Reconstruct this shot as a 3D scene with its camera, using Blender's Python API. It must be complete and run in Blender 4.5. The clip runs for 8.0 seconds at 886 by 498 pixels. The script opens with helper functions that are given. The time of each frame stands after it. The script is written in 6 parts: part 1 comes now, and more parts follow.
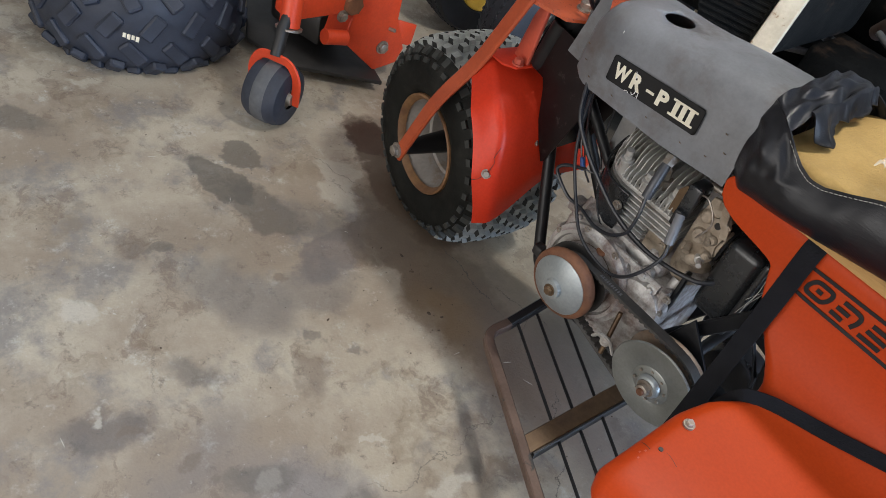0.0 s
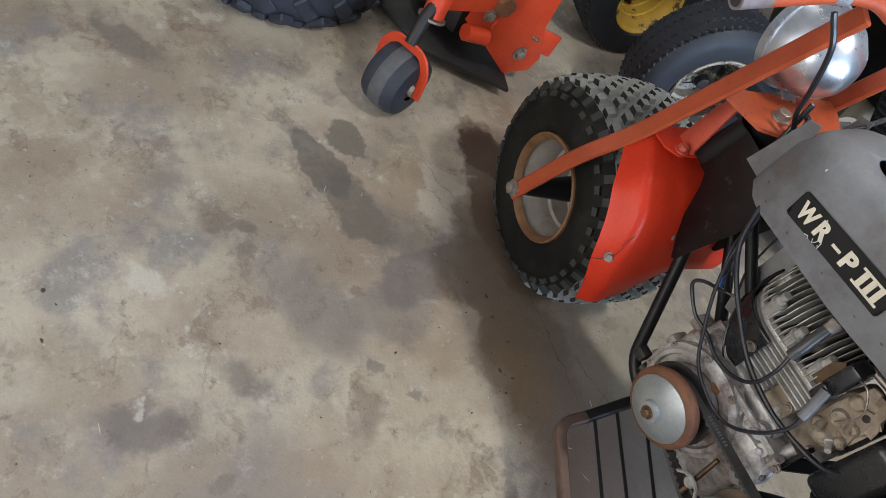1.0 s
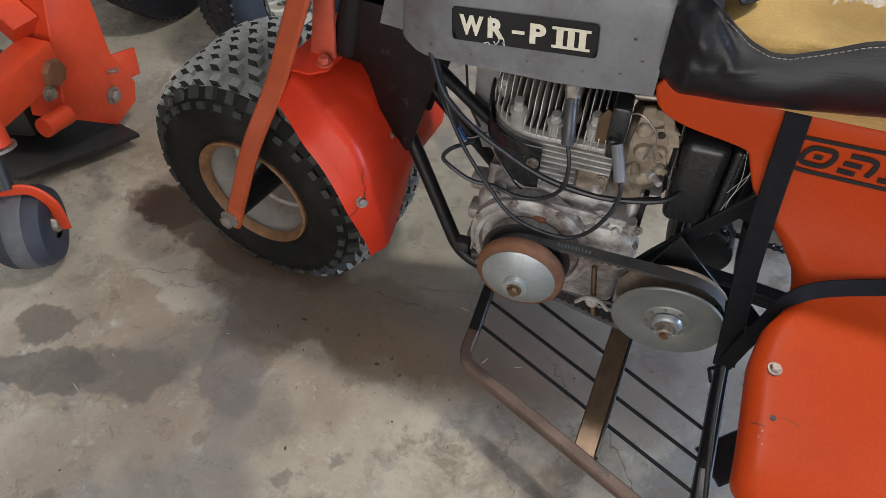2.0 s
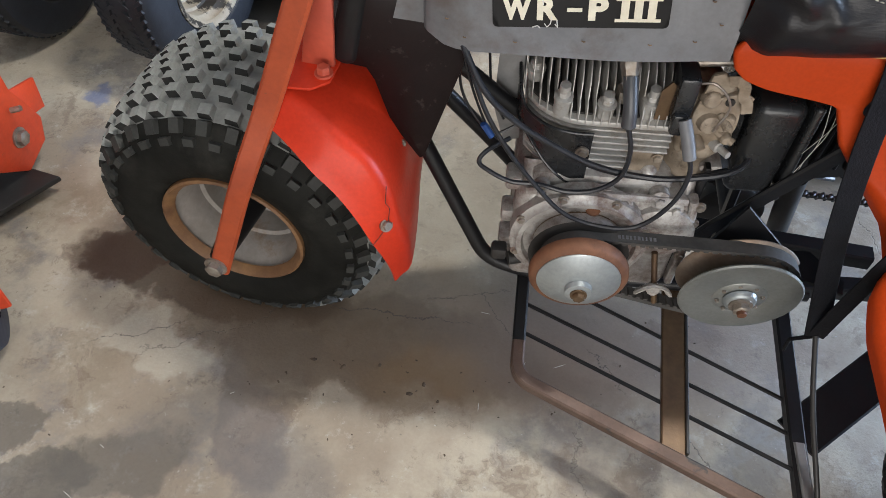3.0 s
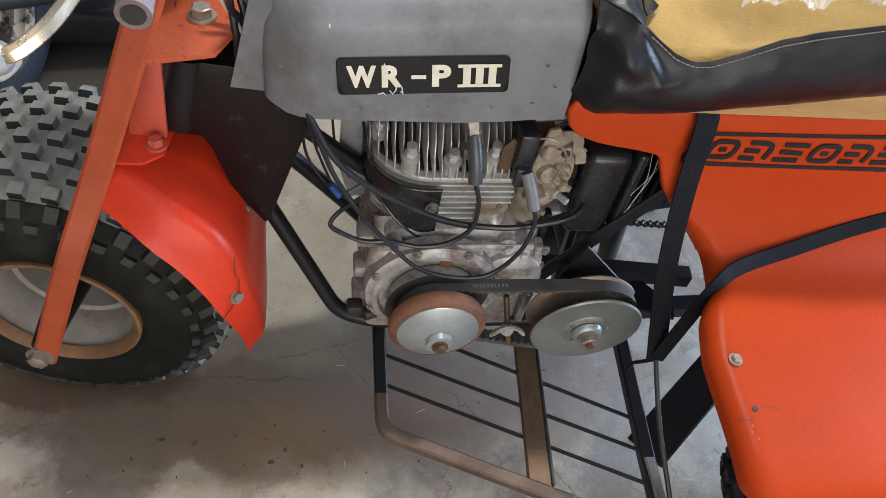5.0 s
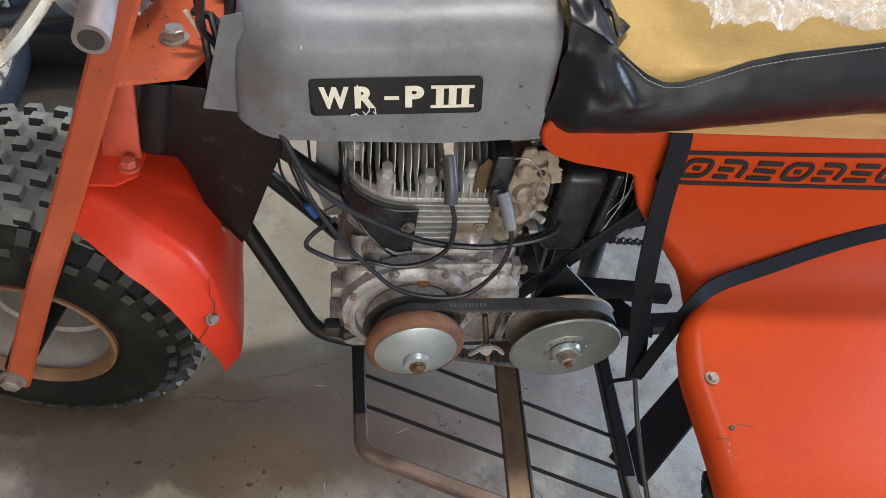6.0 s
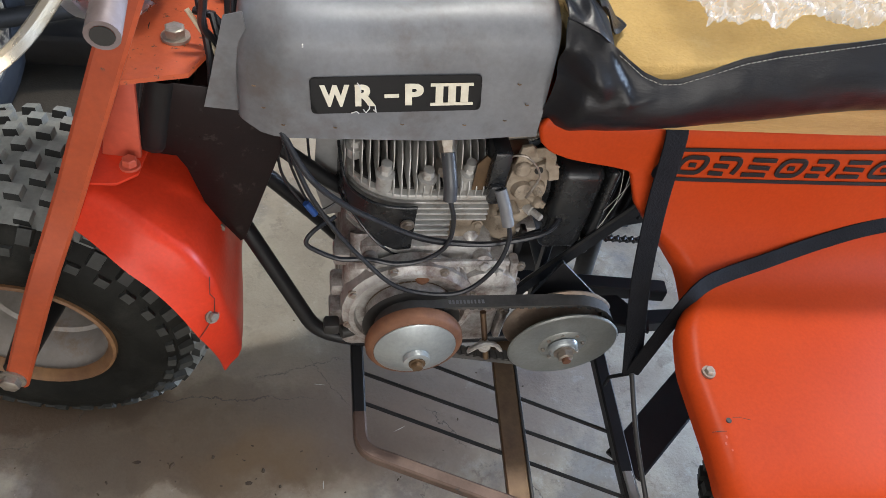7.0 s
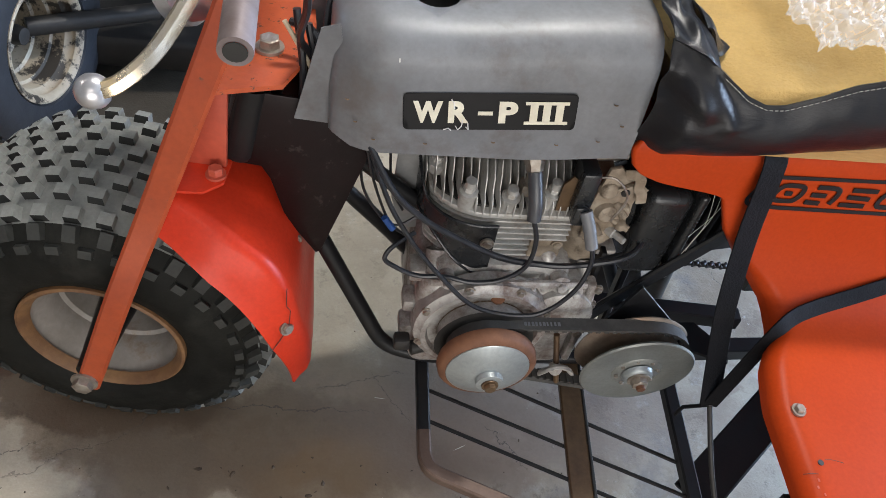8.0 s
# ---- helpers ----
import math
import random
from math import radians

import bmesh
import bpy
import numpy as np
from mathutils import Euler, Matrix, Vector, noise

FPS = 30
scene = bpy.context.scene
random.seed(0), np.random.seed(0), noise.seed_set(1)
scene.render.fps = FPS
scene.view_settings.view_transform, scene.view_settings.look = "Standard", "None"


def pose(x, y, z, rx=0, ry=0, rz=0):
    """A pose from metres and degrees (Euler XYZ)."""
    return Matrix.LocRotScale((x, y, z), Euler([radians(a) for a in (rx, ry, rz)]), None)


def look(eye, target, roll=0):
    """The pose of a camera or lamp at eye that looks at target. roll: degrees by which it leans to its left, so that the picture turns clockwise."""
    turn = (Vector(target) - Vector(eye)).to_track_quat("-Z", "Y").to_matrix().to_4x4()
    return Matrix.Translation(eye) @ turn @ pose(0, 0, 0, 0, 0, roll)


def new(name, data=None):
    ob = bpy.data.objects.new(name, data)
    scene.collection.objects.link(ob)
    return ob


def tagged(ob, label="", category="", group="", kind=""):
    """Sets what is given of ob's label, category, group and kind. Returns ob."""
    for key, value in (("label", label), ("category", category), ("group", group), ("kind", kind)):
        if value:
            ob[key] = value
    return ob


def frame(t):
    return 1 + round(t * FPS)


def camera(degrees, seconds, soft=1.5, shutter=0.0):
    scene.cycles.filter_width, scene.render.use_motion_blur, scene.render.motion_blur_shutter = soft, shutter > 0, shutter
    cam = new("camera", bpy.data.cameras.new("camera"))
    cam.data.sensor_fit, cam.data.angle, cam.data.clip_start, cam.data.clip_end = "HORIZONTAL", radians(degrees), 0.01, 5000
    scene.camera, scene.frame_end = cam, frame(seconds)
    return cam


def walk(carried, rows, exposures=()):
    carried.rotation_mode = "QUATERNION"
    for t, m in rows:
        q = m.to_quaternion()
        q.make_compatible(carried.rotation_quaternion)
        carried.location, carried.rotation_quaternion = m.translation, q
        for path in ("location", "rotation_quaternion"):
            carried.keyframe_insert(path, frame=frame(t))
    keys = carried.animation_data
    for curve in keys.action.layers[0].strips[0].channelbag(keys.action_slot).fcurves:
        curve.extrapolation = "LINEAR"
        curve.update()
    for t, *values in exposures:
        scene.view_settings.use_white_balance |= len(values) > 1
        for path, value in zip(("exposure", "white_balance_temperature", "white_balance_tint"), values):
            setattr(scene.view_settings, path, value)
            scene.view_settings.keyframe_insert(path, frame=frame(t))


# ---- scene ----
cam = camera(62.0, 8.0, soft=0.6)
PATH = [
    (0, (0.477, -0.894, 1.256), (-0.466, 0.227, -0.106), 17.5),
    (0.5, (0.302, -0.814, 1.295), (-0.696, 0.231, -0.087), 28.6),
    (0.8, (0.23, -0.848, 1.289), (-0.766, 0.15, -0.13), 33.4),
    (1, (0.205, -0.87, 1.263), (-0.692, 0.125, -0.222), 31.7),
    (1.2, (0.168, -0.87, 1.223), (-0.569, 0.09, -0.37), 26.6),
    (1.5, (0.137, -0.855, 1.209), (-0.342, 0.162, -0.445), 12.6),
    (1.8, (0.131, -0.765, 1.236), (-0.285, 0.372, -0.356), 2.2),
    (2, (0.116, -0.697, 1.23), (-0.292, 0.535, -0.292), 0.5),
    (2.2, (0.107, -0.628, 1.213), (-0.298, 0.634, -0.285), -0.4),
    (3.3, (-0.18, -0.581, 1.167), (-0.151, 0.61, -0.439), 3.3),
    (3.5, (-0.176, -0.564, 1.173), (-0.076, 0.624, -0.433), 5.1),
    (4, (-0.183, -0.555, 1.199), (0.021, 0.672, -0.367), 7.5),
    (4.5, (-0.183, -0.549, 1.196), (0.129, 0.686, -0.345), 10.8),
    (6, (-0.158, -0.542, 1.201), (0.225, 0.735, -0.289), 12.2),
    (6.5, (-0.157, -0.541, 1.203), (0.243, 0.734, -0.285), 12.4),
    (7, (-0.17, -0.551, 1.201), (0.237, 0.728, -0.282), 12.6),
    (7.5, (-0.176, -0.549, 1.21), (0.228, 0.742, -0.262), 12.7),
    (8, (-0.226, -0.519, 1.187), (0.091, 0.785, -0.296), 11.9),
]
walk(cam, [(t, look(eye, target, roll)) for t, eye, target, roll in PATH],
     [(0, -0.36), (2.0, -0.38), (3.3, 0.06), (4.5, -0.04), (6.0, -0.02), (8.0, -0.04)])

# ---- world and light ----
world = bpy.data.worlds.new("garage_world")
scene.world = world
world.use_nodes = True
world.node_tree.nodes["Background"].inputs[0].default_value = (0.55, 0.6, 0.7, 1)
world.node_tree.nodes["Background"].inputs[1].default_value = 0.05


def area_lamp(x, y, z, sx, sy, watts, colour=(1.0, 0.95, 0.88), rz=0):
    """A long key or fill light under the ceiling, shining down."""
    data = bpy.data.lights.new("key_or_fill_light", "AREA")
    data.shape, data.size, data.size_y, data.energy, data.color = "RECTANGLE", sx, sy, watts, colour
    ob = new("key_or_fill_light", data)
    ob.matrix_world = pose(x, y, z, 0, 0, rz)
    return ob


area_lamp(0.3, 0.6, 2.45, 0.4, 0.12, 39, (1.0, 0.96, 0.9))
# two weak lamps added as fill, with no fixture behind them
area_lamp(-0.2, -2.0, 2.6, 1.2, 0.2, 10)
area_lamp(-2.3, 0.4, 2.6, 1.2, 0.2, 9)
# daylight through the open garage door behind the trike
door_light = area_lamp(3.5, 0.4, 1.05, 2.0, 2.6, 480, (0.55, 0.72, 1.0))
door_light.name, door_light.data.name = "door_daylight", "door_daylight"
door_light.matrix_world = pose(3.64, 0.4, 1.05, 0, 90, 0)
# fill light added behind the camera, in a made-up doorway
front_light = area_lamp(0.2, -3.35, 1.2, 2.8, 1.9, 96, (1.0, 0.965, 0.93))
front_light.name, front_light.data.name = "front_fill_light", "front_fill_light"
front_light.matrix_world = pose(0.2, -3.44, 1.2, 90, 0, 0)


# ---- materials ----
def links(mat):
    return mat.node_tree.nodes, mat.node_tree.links


def ramp(nodes, stops):
    r = nodes.new("ShaderNodeValToRGB")
    while len(r.color_ramp.elements) < len(stops):
        r.color_ramp.elements.new(0.5)
    for e, (p, c) in zip(r.color_ramp.elements, stops):
        e.position, e.color = p, (*c, 1) if len(c) == 3 else c
    return r


def surf(name, col, alt=None, rough=0.5, metal=0.0, big=6.0, fine=90.0, bump=0.15, blend=0.5, wear=None, wear_at=0.62, wear_scale=14.0,
         rough_var=0.15, wear_soft=0.05, coat=0.0, spec=0.5, stretch=(1, 1, 1), bump_dist=0.002):
    """Two colours mingled by a broad noise, a fine grain in relief, and patches of wear: (colour, roughness, metal)."""
    mat = bpy.data.materials.new(name)
    mat.use_nodes = True
    n, l = links(mat)
    bsdf = n["Principled BSDF"]
    co = n.new("ShaderNodeTexCoord")
    mp = n.new("ShaderNodeMapping")
    mp.inputs["Scale"].default_value = stretch
    l.new(co.outputs["Object"], mp.inputs["Vector"])

    def noise_at(scale, detail=6.0, rgh=0.6):
        t = n.new("ShaderNodeTexNoise")
        t.inputs["Scale"].default_value, t.inputs["Detail"].default_value, t.inputs["Roughness"].default_value = scale, detail, rgh
        l.new(mp.outputs["Vector"], t.inputs["Vector"])
        return t.outputs["Fac"]

    alt = alt or tuple(c * 0.72 for c in col)
    broad, grain = noise_at(big), noise_at(fine, 4.0)
    lo, hi = 0.5 - 0.28 * blend - 0.04, 0.5 + 0.28 * blend
    r = ramp(n, [(lo, alt), (hi, col)])
    l.new(broad, r.inputs["Fac"])
    mix = n.new("ShaderNodeMix")
    mix.data_type, mix.blend_type = "RGBA", "MULTIPLY"
    mix.inputs["Factor"].default_value = 0.5
    l.new(r.outputs["Color"], mix.inputs["A"])
    g = ramp(n, [(0.3, (0.72, 0.72, 0.72)), (0.7, (1, 1, 1))])
    l.new(grain, g.inputs["Fac"])
    l.new(g.outputs["Color"], mix.inputs["B"])
    colour = mix.outputs["Result"]
    rr = n.new("ShaderNodeMapRange")
    rr.inputs["To Min"].default_value, rr.inputs["To Max"].default_value = max(0.03, rough - rough_var), min(1, rough + rough_var)
    l.new(noise_at(big * 3.1), rr.inputs["Value"])
    rough_out = rr.outputs["Result"]
    bsdf.inputs["Metallic"].default_value = metal
    if wear:
        wcol, wrough, wmetal = wear
        m = ramp(n, [(wear_at, (0, 0, 0)), (wear_at + wear_soft, (1, 1, 1))])
        l.new(noise_at(wear_scale, 8.0, 0.7), m.inputs["Fac"])
        mm = n.new("ShaderNodeMix")
        mm.data_type = "RGBA"
        l.new(m.outputs["Color"], mm.inputs["Factor"])
        l.new(colour, mm.inputs["A"])
        mm.inputs["B"].default_value = (*wcol, 1)
        colour = mm.outputs["Result"]
        for src, value, socket in ((rough_out, wrough, "Roughness"), (metal, wmetal, "Metallic")):
            mx = n.new("ShaderNodeMix")
            l.new(m.outputs["Color"], mx.inputs["Factor"])
            if socket == "Roughness":
                l.new(src, mx.inputs["A"])
            else:
                mx.inputs["A"].default_value = src
            mx.inputs["B"].default_value = value
            if socket == "Roughness":
                rough_out = mx.outputs["Result"]
            else:
                l.new(mx.outputs["Result"], bsdf.inputs["Metallic"])
    l.new(colour, bsdf.inputs["Base Color"])
    l.new(rough_out, bsdf.inputs["Roughness"])
    bsdf.inputs["Coat Weight"].default_value = coat
    bsdf.inputs["Coat Roughness"].default_value = 0.12
    bsdf.inputs["Specular IOR Level"].default_value = spec
    b = n.new("ShaderNodeBump")
    b.inputs["Strength"].default_value, b.inputs["Distance"].default_value = bump, bump_dist
    l.new(grain, b.inputs["Height"])
    l.new(b.outputs["Normal"], bsdf.inputs["Normal"])
    return mat


BODY = surf("orange_body_paint", (0.47, 0.053, 0.0085), (0.415, 0.043, 0.007), 0.4, big=3, fine=220, bump=0.04, coat=0.0, spec=0.11, rough_var=0.1)
FENDER_RED = surf("red_orange_fender_paint", (0.6, 0.038, 0.012), (0.5, 0.03, 0.01), 0.38, big=5, fine=180, bump=0.08, coat=0.06, spec=0.2, wear=((0.75, 0.42, 0.36), 0.5, 0.0), wear_at=0.735, wear_scale=70)
FORK = surf("worn_orange_fork_paint", (0.42, 0.07, 0.019), (0.3, 0.046, 0.013), 0.48, big=10, fine=140, bump=0.12, wear=((0.09, 0.055, 0.04), 0.7, 0.0), wear_at=0.655, wear_scale=34)
CROWN_PAINT = surf("rust_flecked_crown_paint", (0.48, 0.085, 0.022), (0.4, 0.064, 0.017), 0.48, big=10, fine=140, bump=0.12, wear=((0.06, 0.04, 0.03), 0.75, 0.0), wear_at=0.6, wear_scale=75)
PINK = surf("faded_red_primer", (0.54, 0.095, 0.05), (0.42, 0.07, 0.04), 0.5, big=12, fine=120, bump=0.1)
MOWER = surf("mower_red_paint", (0.66, 0.06, 0.014), (0.55, 0.045, 0.012), 0.45, big=9, fine=120, bump=0.08, wear=((0.2, 0.12, 0.07), 0.6, 0.2), wear_at=0.7, wear_scale=18)
TANK = surf("grey_primer_tank", (0.185, 0.19, 0.2), (0.115, 0.116, 0.122), 0.42, big=7, fine=160, bump=0.05, coat=0.0, wear=((0.095, 0.078, 0.07), 0.55, 0.0), wear_at=0.52, wear_scale=9, wear_soft=0.2)
BLACK = surf("black_frame_paint", (0.012, 0.012, 0.013), (0.008, 0.008, 0.009), 0.38, big=12, fine=150, bump=0.1, wear=((0.09, 0.075, 0.065), 0.7, 0.1), wear_at=0.7, wear_scale=30, spec=0.3)
MAROON = surf("dark_maroon_plate", (0.012, 0.006, 0.0062), (0.006, 0.004, 0.0045), 0.34, big=8, fine=110, bump=0.12, spec=0.18, wear=((0.03, 0.022, 0.02), 0.6, 0.0), wear_at=0.6, wear_scale=40)
RUBBER = surf("dusty_tyre_rubber", (0.014, 0.014, 0.012), (0.007, 0.007, 0.006), 0.66, big=14, fine=160, bump=0.25, spec=0.14, wear=((0.03, 0.029, 0.025), 0.8, 0.0), wear_at=0.55, wear_scale=9, wear_soft=0.2)
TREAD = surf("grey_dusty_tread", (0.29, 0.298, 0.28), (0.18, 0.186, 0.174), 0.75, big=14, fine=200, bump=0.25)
SHOULDER = surf("dusty_shoulder_rubber", (0.034, 0.035, 0.031), (0.015, 0.016, 0.014), 0.7, big=18, fine=180, bump=0.25)
TYRE_BLUE = surf("blue_black_tyre_rubber", (0.032, 0.038, 0.056), (0.018, 0.022, 0.033), 0.6, big=12, fine=120, bump=0.2)
# the blue tyre rubber with the hood's shade put into its colour
TYRE_SHADED = surf("shaded_blue_tyre_rubber", (0.014, 0.0165, 0.023), (0.008, 0.0095, 0.013), 0.6, big=12, fine=120, bump=0.2)
TREAD_BAND = surf("grimy_tread_band", (0.25, 0.256, 0.24), (0.15, 0.154, 0.144), 0.8, big=18, fine=180, bump=0.3)
# dark rear knobs, and the shade painted on the front knobs' sides
KNOB_DARK_OR_SHADE = surf("dark_or_shaded_knob_rubber", (0.016, 0.017, 0.016), (0.009, 0.01, 0.009), 0.7, big=20, fine=200, bump=0.2)
RIM_WHITE = surf("aged_white_rim", (0.35, 0.32, 0.295), (0.23, 0.205, 0.18), 0.5, big=14, fine=110, bump=0.12, wear=((0.2, 0.12, 0.065), 0.75, 0.0), wear_at=0.54, wear_scale=14, wear_soft=0.16)
RIM_RUST = surf("rusty_tan_rim_edge", (0.24, 0.125, 0.05), (0.13, 0.06, 0.027), 0.65, big=22, fine=130, bump=0.3)
RIM_YELLOW = surf("yellow_rim_with_grease", (0.55, 0.36, 0.05), (0.45, 0.28, 0.04), 0.5, big=10, fine=90, wear=((0.05, 0.035, 0.02), 0.6, 0.0), wear_at=0.55, wear_scale=12)
ALU = surf("dull_cast_aluminium", (0.54, 0.525, 0.5), (0.34, 0.315, 0.29), 0.45, metal=0.4, big=16, fine=130, bump=0.35, wear=((0.15, 0.11, 0.095), 0.75, 0.15), wear_at=0.42, wear_scale=19, wear_soft=0.2)
FIN = surf("grey_aluminium_fins", (0.58, 0.57, 0.545), (0.4, 0.385, 0.36), 0.4, metal=0.4, big=20, fine=150, bump=0.3, wear=((0.22, 0.17, 0.12), 0.75, 0.1), wear_at=0.52, wear_scale=26, wear_soft=0.22)
CORRODED = surf("white_corroded_zinc", (0.5, 0.48, 0.45), (0.32, 0.29, 0.26), 0.7, metal=0.15, big=40, fine=160, bump=0.4)
DISC = surf("dull_zinc_disc", (0.29, 0.3, 0.285), (0.21, 0.215, 0.2), 0.4, metal=0.6, big=9, fine=200, bump=0.12, wear=((0.17, 0.14, 0.11), 0.6, 0.4), wear_at=0.62, wear_scale=20, wear_soft=0.2)
RUST_EDGE = surf("rust_tinged_sheave", (0.3, 0.24, 0.19), (0.2, 0.13, 0.085), 0.5, metal=0.5, big=24, fine=160, bump=0.2)
STEEL = surf("zinc_steel_disc", (0.37, 0.4, 0.41), (0.27, 0.29, 0.29), 0.38, metal=0.55, big=11, fine=170, bump=0.1, wear=((0.36, 0.32, 0.27), 0.55, 0.6), wear_at=0.66, wear_scale=28)
RUST = surf("brown_surface_rust", (0.22, 0.095, 0.046), (0.125, 0.052, 0.027), 0.7, metal=0.2, big=26, fine=140, bump=0.3)
BOLT = surf("old_bolt_steel", (0.42, 0.38, 0.33), (0.28, 0.23, 0.19), 0.45, metal=0.8, big=60, fine=200, bump=0.2)
CHROME = surf("chrome", (0.7, 0.74, 0.8), (0.55, 0.58, 0.63), 0.3, metal=0.9, big=10, fine=100, bump=0.05, rough_var=0.12, wear=((0.4, 0.3, 0.2), 0.4, 0.7), wear_at=0.71, wear_scale=20)
BRASS = surf("yellowed_chrome_lever", (0.82, 0.77, 0.68), (0.68, 0.5, 0.25), 0.26, metal=0.95, big=26, fine=120, bump=0.08, blend=0.7, stretch=(1, 0.35, 1))
VINYL = surf("black_vinyl", (0.011, 0.011, 0.013), (0.007, 0.007, 0.009), 0.34, big=9, fine=240, bump=0.22, rough_var=0.16, spec=0.32, stretch=(0.5, 1, 2.2))
FOAM = surf("yellow_seat_foam", (0.46, 0.3, 0.1), (0.36, 0.225, 0.07), 0.9, big=9, fine=200, bump=0.9, wear=((0.5, 0.38, 0.19), 0.9, 0.0), wear_at=0.58, wear_scale=7, wear_soft=0.2)
FOAM_DARK = surf("tan_seat_base_foam", (0.45, 0.27, 0.09), (0.3, 0.165, 0.05), 0.85, big=9, fine=160, bump=0.5, stretch=(0.4, 1, 3), wear=((0.16, 0.09, 0.035), 0.85, 0.0), wear_at=0.6, wear_scale=12, wear_soft=0.12)
THREAD = surf("white_thread", (0.7, 0.68, 0.62), rough=0.8)
PLASTIC_BLACK = surf("black_plastic", (0.02, 0.021, 0.023), (0.013, 0.014, 0.015), 0.27, big=9, fine=120, bump=0.06)
WEB = surf("black_strap_webbing", (0.008, 0.008, 0.01), (0.005, 0.005, 0.006), 0.75, big=14, fine=320, bump=0.5, spec=0.15)
CABLE = surf("black_cable", (0.015, 0.016, 0.02), (0.01, 0.01, 0.012), 0.35, big=20, fine=80, bump=0.05)
BOOT_PALE = surf("pale_grey_rubber_boot", (0.17, 0.172, 0.18), (0.11, 0.112, 0.12), 0.45)
BOOT = surf("grey_rubber_boot", (0.06, 0.062, 0.068), (0.035, 0.036, 0.04), 0.38)
BELT = surf("dusty_drive_belt", (0.075, 0.07, 0.064), (0.04, 0.037, 0.034), 0.75, big=20, fine=160, bump=0.3)
RACK_RUST = surf("rust_bloomed_rail_steel", (0.145, 0.095, 0.074), (0.085, 0.053, 0.04), 0.55, metal=0.35, big=14, fine=150, bump=0.25, wear=((0.03, 0.028, 0.028), 0.45, 0.2), wear_at=0.6, wear_scale=18)
BEAM = surf("brown_rusty_channel", (0.15, 0.095, 0.05), (0.085, 0.05, 0.03), 0.42, metal=0.5, big=15, fine=120, bump=0.2)
CARB = surf("corroded_carburettor", (0.4, 0.335, 0.26), (0.24, 0.185, 0.13), 0.65, metal=0.35, big=34, fine=120, bump=0.5, wear=((0.09, 0.065, 0.045), 0.8, 0.0), wear_at=0.56, wear_scale=45, wear_soft=0.15)
DECAL_BLACK = surf("black_decal", (0.013, 0.012, 0.012), (0.01, 0.01, 0.01), 0.55, bump=0.03, spec=0.2)
DECAL_CREAM = surf("cream_lettering", (0.75, 0.7, 0.56), (0.66, 0.6, 0.46), 0.5, big=60, bump=0.03)
CREAM = surf("cream_painted_steel", (0.55, 0.47, 0.34), (0.42, 0.34, 0.23), 0.5, big=9, fine=90, wear=((0.2, 0.11, 0.05), 0.7, 0.1), wear_at=0.62, wear_scale=14)
BLUE = surf("blue_painted_steel", (0.03, 0.12, 0.3), (0.02, 0.08, 0.2), 0.4, big=9)
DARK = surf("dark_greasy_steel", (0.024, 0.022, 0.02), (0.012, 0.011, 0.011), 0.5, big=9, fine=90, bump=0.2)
GREY_METAL = surf("grey_galvanised_sheet", (0.3, 0.3, 0.3), (0.22, 0.22, 0.22), 0.45, metal=0.6, big=8)
WALL = surf("painted_block_wall", (0.45, 0.43, 0.4), (0.38, 0.36, 0.33), 0.85, big=3, fine=60, bump=0.2)
PEELED = surf("peeling_cream_paint_on_grime", (0.42, 0.36, 0.27), (0.3, 0.24, 0.17), 0.6, big=9, fine=90, wear=((0.03, 0.024, 0.018), 0.7, 0.0), wear_at=0.5, wear_scale=11)
# near-black with brown patches, for the machinery at the back
NEAR_BLACK = surf("near_black_machinery", (0.007, 0.0068, 0.006), (0.003, 0.003, 0.0028), 0.8, big=11, fine=70, bump=0.6, spec=0.1, bump_dist=0.008, wear=((0.045, 0.028, 0.018), 0.9, 0.0), wear_at=0.57, wear_scale=7, wear_soft=0.12)
BLUE_TAPE = surf("blue_connector", (0.03, 0.1, 0.35), rough=0.4)
WHITE_CHIP = surf("bare_chip", (0.7, 0.68, 0.65), rough=0.6)


# ---- shapes ----
def obj(name, bm, mat, smooth=38):
    bmesh.ops.recalc_face_normals(bm, faces=bm.faces)
    me = bpy.data.meshes.new(name)
    bm.to_mesh(me)
    bm.free()
    me.shade_smooth()
    me.set_sharp_from_angle(angle=radians(smooth))
    me.materials.append(mat)
    return new(name, me)


def thing(name, at, label, category, group="", kind=""):
    """An empty at the base of a thing, which its parts hang from."""
    ob = tagged(new(name), label, category, group, kind)
    ob.location = at
    ob.empty_display_size = 0.05
    return ob


def part(name, bm, mat, parent, label="", smooth=38):
    ob = obj(name, bm, mat, smooth)
    ob.parent = parent
    if parent.type == "EMPTY":
        ob.matrix_parent_inverse = Matrix.Translation(parent.location).inverted()
    return tagged(ob, label) if label else ob


def single(name, bm, mat, label, category, group="", kind="", smooth=38):
    return tagged(obj(name, bm, mat, smooth), label, category, group, kind)


def merge(*bms):
    """One bmesh of several."""
    out = bmesh.new()
    for b in bms:
        me = bpy.data.meshes.new("tmp")
        b.to_mesh(me)
        b.free()
        out.from_mesh(me)
        bpy.data.meshes.remove(me)
    return out


def moved(bm, m):
    bmesh.ops.transform(bm, matrix=m, verts=bm.verts)
    return bm


